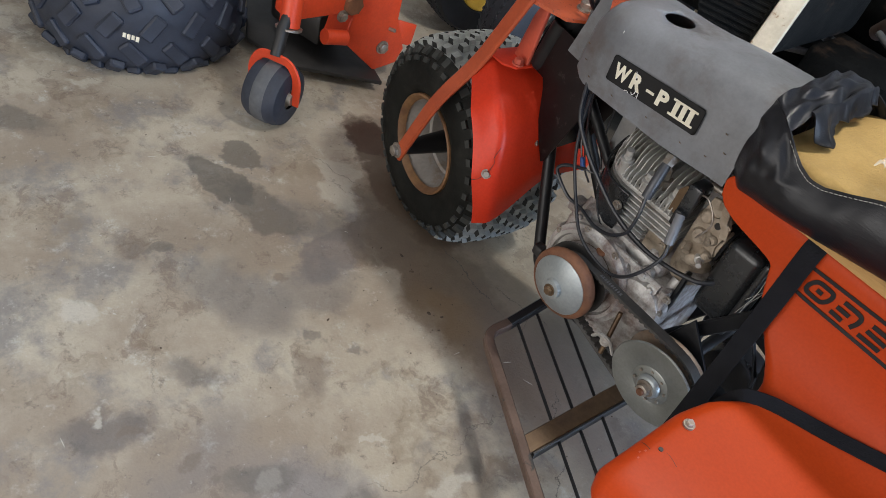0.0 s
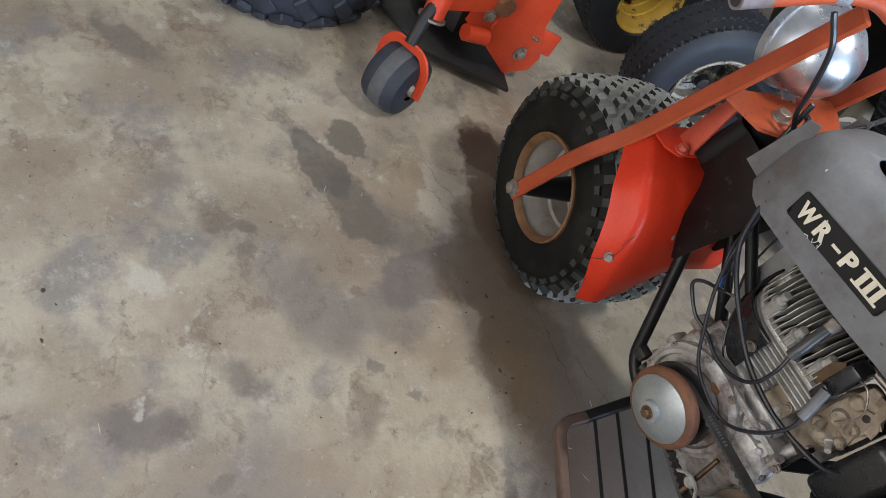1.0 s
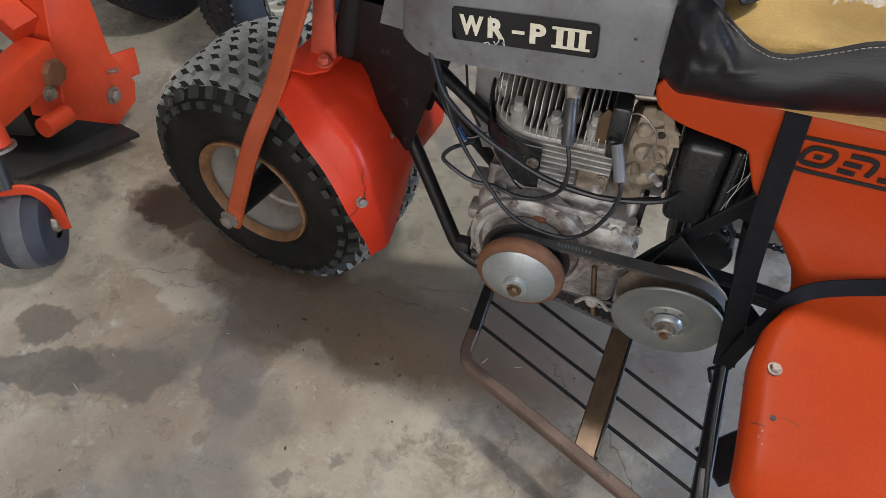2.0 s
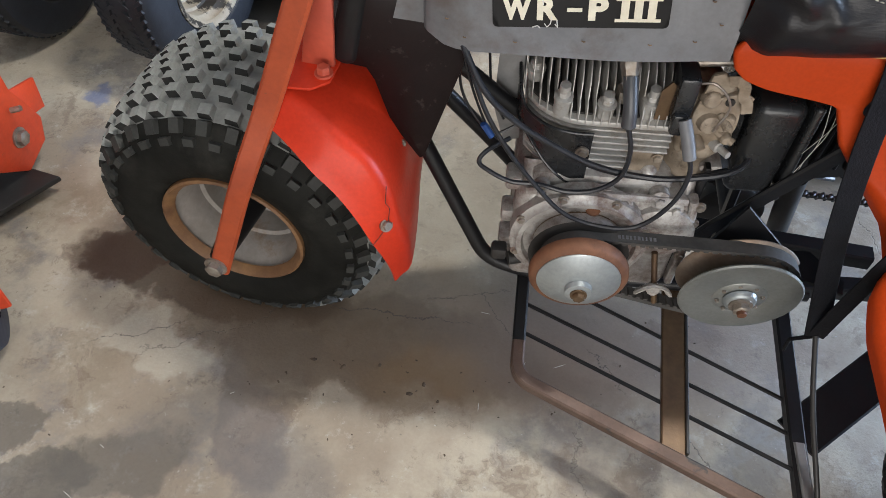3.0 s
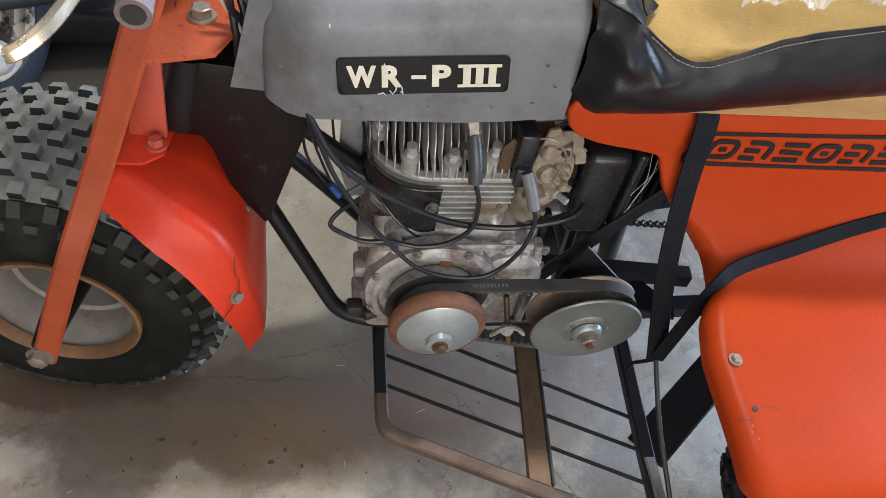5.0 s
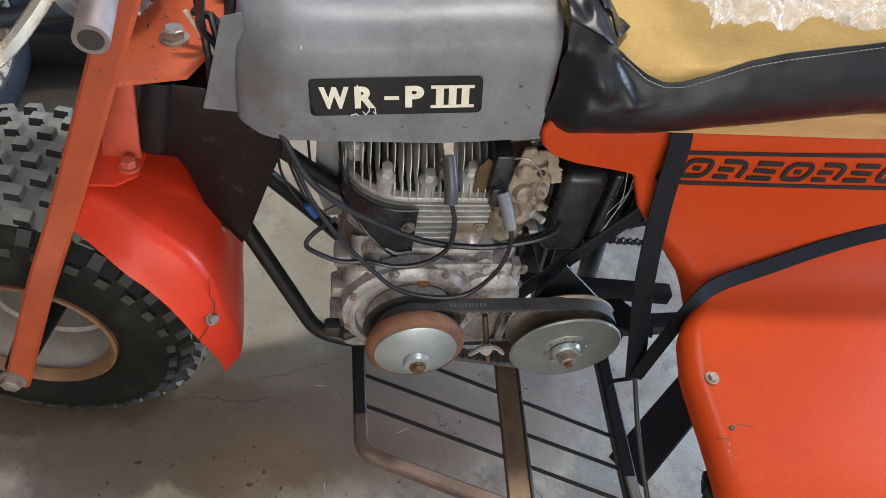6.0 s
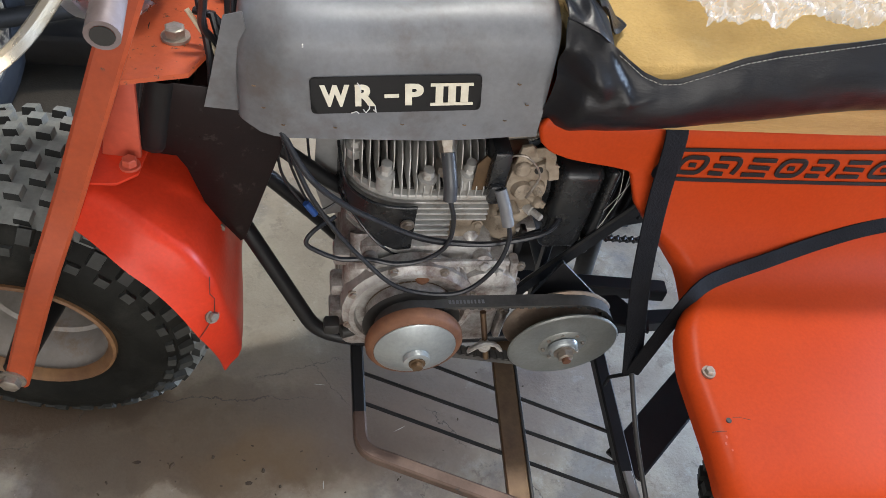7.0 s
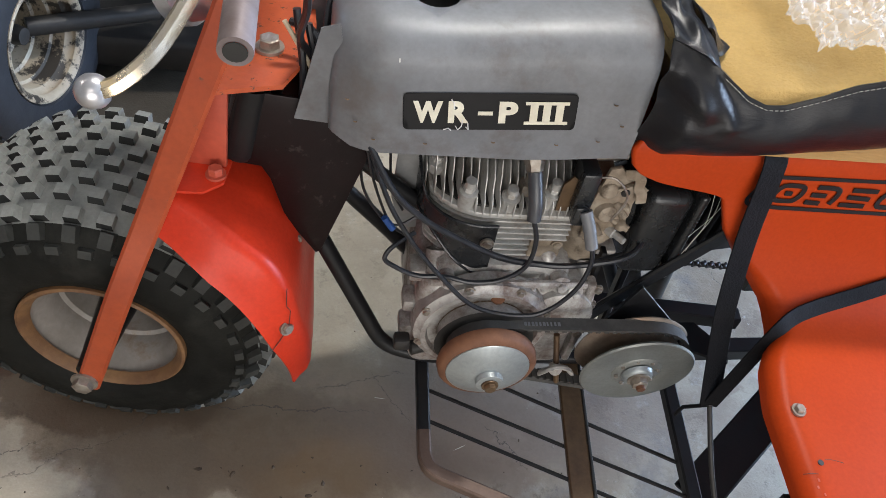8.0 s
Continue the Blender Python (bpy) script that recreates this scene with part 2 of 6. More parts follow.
def box(x0, y0, z0, x1, y1, z1, bevel=0.003, seg=2):
    bm = bmesh.new()
    bmesh.ops.create_cube(bm, size=1, matrix=Matrix.LocRotScale(((x0 + x1) / 2, (y0 + y1) / 2, (z0 + z1) / 2), None, (abs(x1 - x0), abs(y1 - y0), abs(z1 - z0))))
    if bevel:
        bmesh.ops.bevel(bm, geom=bm.edges[:], offset=bevel, segments=seg, affect="EDGES", profile=0.5)
    return bm


def spline(points, n=8):
    """A smooth polyline through points (Catmull-Rom)."""
    p = [Vector(q) for q in points]
    p = [2 * p[0] - p[1]] + p + [2 * p[-1] - p[-2]]
    out = []
    for i in range(1, len(p) - 2):
        for k in range(n):
            t = k / n
            a, b, c, d = p[i - 1], p[i], p[i + 1], p[i + 2]
            out.append(0.5 * (2 * b + (c - a) * t + (2 * a - 5 * b + 4 * c - d) * t * t + (3 * b - a - 3 * c + d) * t**3))
    return out + [p[-2]]


def rounded_path(points, radius, n=5):
    """A polyline whose corners are rounded."""
    p = [Vector(q) for q in points]
    out = [p[0]]
    for a, b, c in zip(p, p[1:], p[2:]):
        d1, d2 = (a - b), (c - b)
        r = min(radius, d1.length * 0.45, d2.length * 0.45)
        s, e = b + d1.normalized() * r, b + d2.normalized() * r
        out += [s.lerp(b, k / n).lerp(b.lerp(e, k / n), k / n) for k in range(n + 1)]
    return out + [p[-1]]


def sweep(path, section, up=(0, 0, 1), cap=True, closed=False):
    """A section of (side, up) points carried along a path."""
    bm = bmesh.new()
    path = [Vector(q) for q in path]
    rings, last = [], Vector(up)
    count = len(path)
    for i, p in enumerate(path):
        ahead = (path[(i + 1) % count] - path[i - 1]) if closed else (path[min(i + 1, count - 1)] - path[max(i - 1, 0)])
        ahead.normalize()
        side = ahead.cross(last)
        if side.length < 1e-4:
            side = ahead.cross(Vector((1, 0, 0)))
        side.normalize()
        last = side.cross(ahead).normalized()
        rings.append([bm.verts.new(p + side * a + last * b) for a, b in section])
    m = len(section)
    pairs = list(zip(rings, rings[1:])) + ([(rings[-1], rings[0])] if closed else [])
    for r0, r1 in pairs:
        for k in range(m):
            bm.faces.new((r0[k], r0[(k + 1) % m], r1[(k + 1) % m], r1[k]))
    if cap and not closed:
        bm.faces.new(rings[0])
        bm.faces.new(rings[-1])
    return bm


def round_section(r, n=10):
    return [(r * math.cos(2 * math.pi * k / n), r * math.sin(2 * math.pi * k / n)) for k in range(n)]


def square_section(w, h, b=0.003):
    w, h = w / 2, h / 2
    return [(-w + b, -h), (w - b, -h), (w, -h + b), (w, h - b), (w - b, h), (-w + b, h), (-w, h - b), (-w, -h + b)]


def tube(points, r, n=10, bend=0.0, up=(0, 0, 1), smooth_path=False):
    path = spline(points) if smooth_path else (rounded_path(points, bend) if bend else points)
    return sweep(path, round_section(r, n), up)


def bar(points, w, h, bend=0.0, up=(0, 0, 1), b=0.003):
    return sweep(rounded_path(points, bend) if bend else points, square_section(w, h, b), up)


def lathe(profile, at, axis, n=40, closed=False):
    """A profile of (along, radius) points turned about an axis through at. closed: the profile is a ring."""
    bm = bmesh.new()
    axis = Vector(axis).normalized()
    u = axis.orthogonal().normalized()
    v = axis.cross(u)
    at = Vector(at)
    rings = []
    for a, r in profile:
        if r < 1e-5:
            rings.append([bm.verts.new(at + axis * a)])
        else:
            rings.append([bm.verts.new(at + axis * a + (u * math.cos(2 * math.pi * k / n) + v * math.sin(2 * math.pi * k / n)) * r) for k in range(n)])
    for r0, r1 in list(zip(rings, rings[1:])) + ([(rings[-1], rings[0])] if closed else []):
        for k in range(n):
            k2 = (k + 1) % n
            q = [r0[k % len(r0)], r0[k2 % len(r0)], r1[k2 % len(r1)], r1[k % len(r1)]]
            q = list(dict.fromkeys(q))
            if len(q) > 2:
                bm.faces.new(q)
    return bm


def plate(outline, thick, axis="y", at=0.0, bevel=0.0):
    """A flat outline of (a, b) points, thickened along an axis from at."""
    bm = bmesh.new()
    order = {"x": lambda a, b: (at, a, b), "y": lambda a, b: (a, at, b), "z": lambda a, b: (a, b, at)}[axis]
    face = bm.faces.new([bm.verts.new(order(a, b)) for a, b in outline])
    d = {"x": (thick, 0, 0), "y": (0, thick, 0), "z": (0, 0, thick)}[axis]
    ext = bmesh.ops.extrude_face_region(bm, geom=[face])
    bmesh.ops.translate(bm, vec=d, verts=[v for v in ext["geom"] if isinstance(v, bmesh.types.BMVert)])
    if bevel:
        bmesh.ops.bevel(bm, geom=bm.edges[:], offset=bevel, segments=2, affect="EDGES", profile=0.5)
    return bm


def sheet(fn, nu, nv, thick=0.0):
    """A grid of fn(u, v), u and v from 0 to 1, with thickness behind it."""
    bm = bmesh.new()
    g = [[bm.verts.new(fn(i / nu, j / nv)) for j in range(nv + 1)] for i in range(nu + 1)]
    for i in range(nu):
        for j in range(nv):
            bm.faces.new((g[i][j], g[i + 1][j], g[i + 1][j + 1], g[i][j + 1]))
    if thick:
        bmesh.ops.recalc_face_normals(bm, faces=bm.faces)
        bmesh.ops.solidify(bm, geom=bm.faces[:], thickness=thick)
    return bm


def hex_bolt(at, axis, r, h, washer=True):
    """A hexagon head on a washer."""
    axis = Vector(axis).normalized()
    head = lathe([(0.002, 0.0), (0.002, r), (h - 0.0015, r), (h, r * 0.82), (h, 0)], at, axis, 6)
    if washer:
        return merge(head, lathe([(-0.001, 0), (-0.001, r * 1.35), (0.0025, r * 1.35), (0.0025, 0)], at, axis, 20))
    return head


def lerp(a, b, t):
    return a + (b - a) * t


def smooth01(t):
    t = max(0.0, min(1.0, t))
    return t * t * (3 - 2 * t)


def table(xs, ys, x):
    """The smooth curve through a table's points."""
    for i in range(len(xs) - 1):
        if x <= xs[i + 1] or i == len(xs) - 2:
            return lerp(ys[i], ys[i + 1], smooth01((x - xs[i]) / (xs[i + 1] - xs[i])) * 0.5 + 0.5 * max(0, min(1, (x - xs[i]) / (xs[i + 1] - xs[i]))))
    return ys[-1]


# ---- structure: floor, walls, ceiling ----
def concrete():
    mat = bpy.data.materials.new("stained_shaded_concrete")
    mat.use_nodes = True
    n, l = links(mat)
    bsdf = n["Principled BSDF"]
    co = n.new("ShaderNodeTexCoord").outputs["Object"]

    def tex(scale, detail=7.0, rgh=0.62, vec=None):
        t = n.new("ShaderNodeTexNoise")
        t.inputs["Scale"].default_value, t.inputs["Detail"].default_value, t.inputs["Roughness"].default_value = scale, detail, rgh
        l.new(vec or co, t.inputs["Vector"])
        return t

    def math_node(op, a, b=None, clamp=False):
        m = n.new("ShaderNodeMath")
        m.operation, m.use_clamp = op, clamp
        for k, v in enumerate((a, b)):
            if v is None:
                continue
            if isinstance(v, (int, float)):
                m.inputs[k].default_value = v
            else:
                l.new(v, m.inputs[k])
        return m.outputs[0]

    def blend(a, b, fac, kind="MIX"):
        m = n.new("ShaderNodeMix")
        m.data_type, m.blend_type = "RGBA", kind
        for key, v in (("A", a), ("B", b), ("Factor", fac)):
            if isinstance(v, tuple):
                m.inputs[key].default_value = (*v, 1)
            elif isinstance(v, (int, float)):
                m.inputs[key].default_value = v
            else:
                l.new(v, m.inputs[key])
        return m.outputs["Result"]

    def curve(value, lo, hi):
        m = n.new("ShaderNodeMapRange")
        m.interpolation_type = "SMOOTHSTEP"
        m.inputs["From Min"].default_value, m.inputs["From Max"].default_value = lo, hi
        l.new(value, m.inputs["Value"])
        return m.outputs["Result"]

    # warped place, so that stains and painted shade have ragged outlines
    warp = n.new("ShaderNodeVectorMath")
    warp.operation = "MULTIPLY_ADD"
    l.new(tex(9.0, 5.0, 0.6).outputs["Color"], warp.inputs[0])
    warp.inputs[1].default_value = (0.16, 0.16, 0)
    l.new(co, warp.inputs[2])
    warped = warp.outputs[0]

    base = blend((0.31, 0.252, 0.19), (0.485, 0.43, 0.338), curve(tex(2.2).outputs["Fac"], 0.38, 0.62))
    base = blend(base, (0.2, 0.19, 0.185), math_node("MULTIPLY", curve(tex(4.1, 9.0, 0.68).outputs["Fac"], 0.5, 0.64), 0.75))
    base = blend(base, (0.56, 0.54, 0.48), math_node("MULTIPLY", curve(tex(11.0, 9.0, 0.78).outputs["Fac"], 0.54, 0.68), 0.6))
    base = blend(base, (0.14, 0.115, 0.09), math_node("MULTIPLY", curve(tex(19.0, 8.0, 0.78).outputs["Fac"], 0.555, 0.68), 0.7))
    base = blend(base, (0.24, 0.19, 0.13), math_node("MULTIPLY", curve(tex(3.3, 8.0, 0.7, warped).outputs["Fac"], 0.52, 0.62), 0.55))
    base = blend(base, (0.15, 0.105, 0.078), math_node("MULTIPLY", curve(tex(6.3, 9.0, 0.76, warped).outputs["Fac"], 0.53, 0.62), 0.5))
    base = blend(base, (0.6, 0.58, 0.52), math_node("MULTIPLY", curve(tex(33.0, 9.0, 0.8).outputs["Fac"], 0.6, 0.7), 0.5))
    base = blend(base, (0.62, 0.6, 0.55), math_node("MULTIPLY", curve(tex(75.0, 4.0, 0.6).outputs["Fac"], 0.66, 0.74), 0.55))
    base = blend(base, (0.12, 0.105, 0.09), math_node("MULTIPLY", curve(tex(58.0, 4.0, 0.6).outputs["Fac"], 0.68, 0.76), 0.6))

    def stain_or_shade(cx, cy, rx, ry, turn, colour, strength, soft=0.25):
        nonlocal base
        mp = n.new("ShaderNodeMapping")
        mp.vector_type = "TEXTURE"
        mp.inputs["Location"].default_value = (cx + 0.08, cy + 0.08, 0)
        mp.inputs["Rotation"].default_value = (0, 0, radians(turn))
        mp.inputs["Scale"].default_value = (rx, ry, 1)
        l.new(warped, mp.inputs["Vector"])
        ln = n.new("ShaderNodeVectorMath")
        ln.operation = "LENGTH"
        l.new(mp.outputs["Vector"], ln.inputs[0])
        inside = n.new("ShaderNodeMapRange")
        inside.interpolation_type = "SMOOTHSTEP"
        inside.inputs["From Min"].default_value, inside.inputs["From Max"].default_value = 1 + soft, 1 - soft
        l.new(ln.outputs["Value"], inside.inputs["Value"])
        base = blend(base, colour, math_node("MULTIPLY", inside.outputs["Result"], strength))

    OIL, BROWN = (0.105, 0.095, 0.082), (0.15, 0.105, 0.07)
    stain_or_shade(-0.84, -0.235, 0.12, 0.05, 15, OIL, 0.72, 0.12)
    stain_or_shade(-0.7, -0.185, 0.11, 0.065, 20, OIL, 0.66, 0.2)
    stain_or_shade(-0.9, -0.145, 0.055, 0.032, 35, OIL, 0.68, 0.14)
    stain_or_shade(-0.29, -0.72, 0.09, 0.06, 70, (0.13, 0.115, 0.11), 0.7, 0.25)
    stain_or_shade(-0.46, -0.36, 0.12, 0.07, 25, (0.15, 0.14, 0.135), 0.6, 0.5)
    stain_or_shade(-0.34, -0.54, 0.05, 0.03, 60, (0.14, 0.13, 0.12), 0.6, 0.5)
    stain_or_shade(-1.24, -0.59, 0.11, 0.035, 30, OIL, 0.6, 0.4)
    # brown grime under the trike, deepened with its cast shadow
    stain_or_shade(-0.28, 0.13, 0.42, 0.15, -10, (0.165, 0.108, 0.064), 0.68, 0.25)
    stain_or_shade(-0.71, 0.03, 0.1, 0.05, -25, (0.5, 0.46, 0.38), 0.6, 0.15)
    # shadow beside the front wheel painted over the brown stain
    stain_or_shade(-0.66, 0.2, 0.28, 0.1, -8, (0.07, 0.044, 0.028), 0.78, 0.1)
    stain_or_shade(-0.83, 0.23, 0.08, 0.09, 20, (0.07, 0.04, 0.025), 0.7, 0.1)
    stain_or_shade(-0.5, -0.1, 0.06, 0.13, 25, (0.13, 0.112, 0.118), 0.6, 0.2)
    # more of the trike's shadow painted into the brown floor
    stain_or_shade(-0.36, 0.08, 0.34, 0.1, -6, (0.085, 0.056, 0.034), 0.58, 0.16)
    stain_or_shade(-0.5, 0.02, 0.1, 0.09, 0, (0.12, 0.09, 0.065), 0.6, 0.12)
    stain_or_shade(-0.3, 0.0, 0.14, 0.05, -15, BROWN, 0.4, 0.3)
    stain_or_shade(-0.42, -0.2, 0.07, 0.1, 10, (0.16, 0.15, 0.145), 0.5, 0.3)
    stain_or_shade(-0.62, -0.1, 0.1, 0.05, 30, (0.17, 0.155, 0.14), 0.45, 0.4)
    stain_or_shade(0.1, -0.16, 0.12, 0.05, -25, (0.17, 0.13, 0.1), 0.45, 0.4)
    # near-black patch on the floor below the rear fender's front
    stain_or_shade(0.36, -0.26, 0.15, 0.08, -25, (0.06, 0.045, 0.036), 0.9, 0.25)
    stain_or_shade(-0.16, -0.62, 0.13, 0.05, -60, (0.15, 0.145, 0.16), 0.4, 0.7)
    stain_or_shade(-0.02, -0.5, 0.06, 0.12, -40, (0.15, 0.145, 0.16), 0.4, 0.7)
    stain_or_shade(-0.2, 0.03, 0.11, 0.06, 10, (0.2, 0.125, 0.06), 0.5, 0.6)
    stain_or_shade(0.2, -0.35, 0.2, 0.06, -40, BROWN, 0.4, 0.6)
    stain_or_shade(0.05, -0.42, 0.2, 0.05, 30, (0.2, 0.19, 0.2), 0.45, 0.6)
    # broad soft grey-green darkening between fork neck and engine
    stain_or_shade(-0.06, 0.42, 0.3, 0.26, 20, (0.16, 0.155, 0.12), 0.5, 0.5)
    stain_or_shade(0.0, 0.24, 0.1, 0.16, -20, (0.12, 0.115, 0.1), 0.45, 0.6)
    stain_or_shade(0.15, 0.12, 0.3, 0.12, 0, (0.19, 0.15, 0.135), 0.5, 0.6)
    stain_or_shade(0.05, -0.02, 0.14, 0.06, -20, (0.16, 0.115, 0.09), 0.5, 0.5)
    # shade beneath the tractor, painted near-black on the floor
    stain_or_shade(-0.72, 1.06, 0.33, 0.25, 0, (0.04, 0.033, 0.025), 0.92, 0.25)
    stain_or_shade(-1.35, -0.38, 0.05, 0.025, 70, (0.62, 0.58, 0.48), 0.5, 0.3)
    stain_or_shade(-1.077, 0.674, 0.03, 0.018, 20, (0.06, 0.12, 0.3), 0.6, 0.4)
    # small scuffs and drips
    rng = random.Random(23)
    for k in range(16):
        size = rng.uniform(0.008, 0.03)
        stain_or_shade(rng.uniform(-0.75, 0.15), rng.uniform(-0.75, -0.12), size * rng.uniform(1, 2.2), size, rng.uniform(0, 180), ((0.11, 0.1, 0.09), (0.17, 0.13, 0.1), (0.58, 0.55, 0.48))[k % 3], 0.55, 0.35)
    # cracks
    vor = n.new("ShaderNodeTexVoronoi")
    vor.feature = "DISTANCE_TO_EDGE"
    vor.inputs["Scale"].default_value = 1.1
    w2 = n.new("ShaderNodeVectorMath")
    w2.operation = "MULTIPLY_ADD"
    l.new(tex(5.0, 6.0, 0.65).outputs["Color"], w2.inputs[0])
    w2.inputs[1].default_value = (0.25, 0.25, 0)
    l.new(co, w2.inputs[2])
    l.new(w2.outputs[0], vor.inputs["Vector"])
    crack = math_node("MULTIPLY", curve(math_node("SUBTRACT", 0.0028, vor.outputs["Distance"]), 0.0, 0.0028), curve(tex(1.7).outputs["Fac"], 0.5, 0.6))
    base = blend(base, (0.07, 0.06, 0.05), math_node("MULTIPLY", crack, 0.55))
    w3 = n.new("ShaderNodeVectorMath")
    w3.operation = "MULTIPLY_ADD"
    l.new(tex(13.0, 8.0, 0.7).outputs["Color"], w3.inputs[0])
    w3.inputs[1].default_value = (0.07, 0.07, 0)
    l.new(co, w3.inputs[2])

    def crack_line(cx, cy, length, turn, wide=0.0016):
        nonlocal base, crack
        mp = n.new("ShaderNodeMapping")
        mp.vector_type = "TEXTURE"
        mp.inputs["Location"].default_value = (cx + 0.035, cy + 0.035, 0)
        mp.inputs["Rotation"].default_value = (0, 0, radians(turn))
        mp.inputs["Scale"].default_value = (length, wide, 1)
        l.new(w3.outputs[0], mp.inputs["Vector"])
        ln = n.new("ShaderNodeVectorMath")
        ln.operation = "LENGTH"
        l.new(mp.outputs["Vector"], ln.inputs[0])
        near = curve(math_node("SUBTRACT", 1.0, ln.outputs["Value"]), 0.0, 0.5)
        base = blend(base, (0.05, 0.042, 0.036), math_node("MULTIPLY", near, 0.75))
        crack = math_node("MAXIMUM", crack, near)

    crack_line(-0.28, 0.14, 0.2, -4)
    crack_line(-0.1, 0.16, 0.09, -60, 0.0012)
    crack_line(-0.15, 0.2, 0.12, 10, 0.0012)
    crack_line(0.1, 0.06, 0.08, -50, 0.0014)
    crack_line(0.24, -0.06, 0.09, -60, 0.0014)
    crack_line(0.3, -0.15, 0.07, -35, 0.0012)
    crack_line(-0.75, 0.05, 0.12, 20, 0.0012)
    grain = tex(170.0, 4.0, 0.6).outputs["Fac"]
    base = blend(base, blend((0.75, 0.75, 0.75), (1.1, 1.1, 1.1), grain), 0.6, "MULTIPLY")
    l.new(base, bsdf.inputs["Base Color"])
    rg = n.new("ShaderNodeMapRange")
    rg.inputs["To Min"].default_value, rg.inputs["To Max"].default_value = 0.42, 0.75
    l.new(tex(6.0).outputs["Fac"], rg.inputs["Value"])
    l.new(rg.outputs["Result"], bsdf.inputs["Roughness"])
    b = n.new("ShaderNodeBump")
    b.inputs["Strength"].default_value, b.inputs["Distance"].default_value = 0.3, 0.003
    l.new(math_node("ADD", grain, math_node("MULTIPLY", crack, -2.0)), b.inputs["Height"])
    l.new(b.outputs["Normal"], bsdf.inputs["Normal"])
    return mat


CONCRETE = concrete()
X0, X1, Y0, Y1, TOP = -4.2, 3.6, -3.4, 4.6, 2.75
single("floor", box(X0, Y0, -0.12, X1, Y1, 0.0, 0), CONCRETE, "stained grey concrete garage floor with oil spots and painted shade", "floor", kind="structure")
single("ceiling", box(X0, Y0, TOP, X1, Y1, TOP + 0.1, 0), WALL, "plain pale painted garage ceiling", "ceiling", kind="structure")
for nm, boxes in (("wall_north", [(X0, Y1, 0, X1, Y1 + 0.15, TOP)]), ("wall_west", [(X0 - 0.15, Y0, 0, X0, Y1, TOP)]),
                  # the south opening only makes room for the added fill light
                  ("wall_south", [(X0, Y0 - 0.15, 0, -1.25, Y0, TOP), (1.65, Y0 - 0.15, 0, X1, Y0, TOP), (-1.25, Y0 - 0.15, 2.2, 1.65, Y0, TOP)]),
                  ("wall_east", [(X1, Y0, 0, X1 + 0.15, -0.95, TOP), (X1, 1.75, 0, X1 + 0.15, Y1, TOP), (X1, -0.95, 2.1, X1 + 0.15, 1.75, TOP)])):
    single(nm, merge(*[box(*b, 0) for b in boxes]), WALL, "plain painted garage wall", "wall", kind="structure")


def debris():
    """Leaf crumbs, grit and short pale threads lying on the floor."""
    rng = random.Random(7)
    spots = [(-0.218, 0.0), (-0.365, 0.02), (-0.33, -0.233), (-0.585, -0.838), (-0.485, -0.851), (-0.24, -0.02), (-0.19, -0.03), (-0.3, 0.03), (-0.42, 0.03), (0.33, -0.34), (0.36, -0.26)]
    spots += [(rng.uniform(-1.1, 0.4), rng.uniform(-1.0, 0.45)) for _ in range(110)]
    spots += [(rng.gauss(-0.25, 0.18), rng.gauss(-0.02, 0.05)) for _ in range(40)]
    dark, pale = bmesh.new(), bmesh.new()
    for i, (x, y) in enumerate(spots):
        size = rng.uniform(0.003, 0.0055) if i < 11 else rng.uniform(0.0007, 0.002)
        bm, turn = dark, rng.uniform(0, 6.28)
        long_k = rng.uniform(1.0, 2.2)
        if i > 11 and i % 11 == 0:
            bm, size, long_k = pale, 0.0009, rng.uniform(5, 16)
        count = 7
        ring = []
        for k in range(count):
            a = 2 * math.pi * k / count
            r = size * rng.uniform(0.6, 1.1)
            u, v = r * math.cos(a) * long_k, r * math.sin(a)
            ring.append((x + u * math.cos(turn) - v * math.sin(turn), y + u * math.sin(turn) + v * math.cos(turn)))
        low = [bm.verts.new((a, b, 0.0002)) for a, b in ring]
        top = bm.verts.new((x, y, 0.0008 + size * rng.uniform(0.2, 0.7)))
        for k in range(count):
            bm.faces.new((low[k], low[(k + 1) % count], top))
    heap = thing("floor_debris", (0, 0, 0), "dry leaf crumbs, grit and pale threads scattered on concrete", "debris", kind="stuff")
    tagged(part("leaf_crumbs", dark, surf("dry_leaf_crumbs", (0.1, 0.07, 0.045), (0.05, 0.035, 0.025), 0.9, big=40), heap, "dark brown leaf crumbs"), kind="stuff")
    tagged(part("pale_threads", pale, surf("pale_thread", (0.6, 0.57, 0.5), rough=0.9), heap, "short pale threads"), kind="stuff")


debris()

# ---- the three-wheeler ----
YC = 0.225                       # its middle
trike = thing("three_wheeler", (0, YC, 0), "old orange three-wheeled off-road trike with grey tank and torn seat", "trike")
FORK_M = Matrix.Translation((-0.532, 0.246, 0.216)) @ Matrix.Rotation(radians(-8.4), 4, "Z")


def mirrored(points):
    return [(x, 2 * YC - y, z) for x, y, z in points]


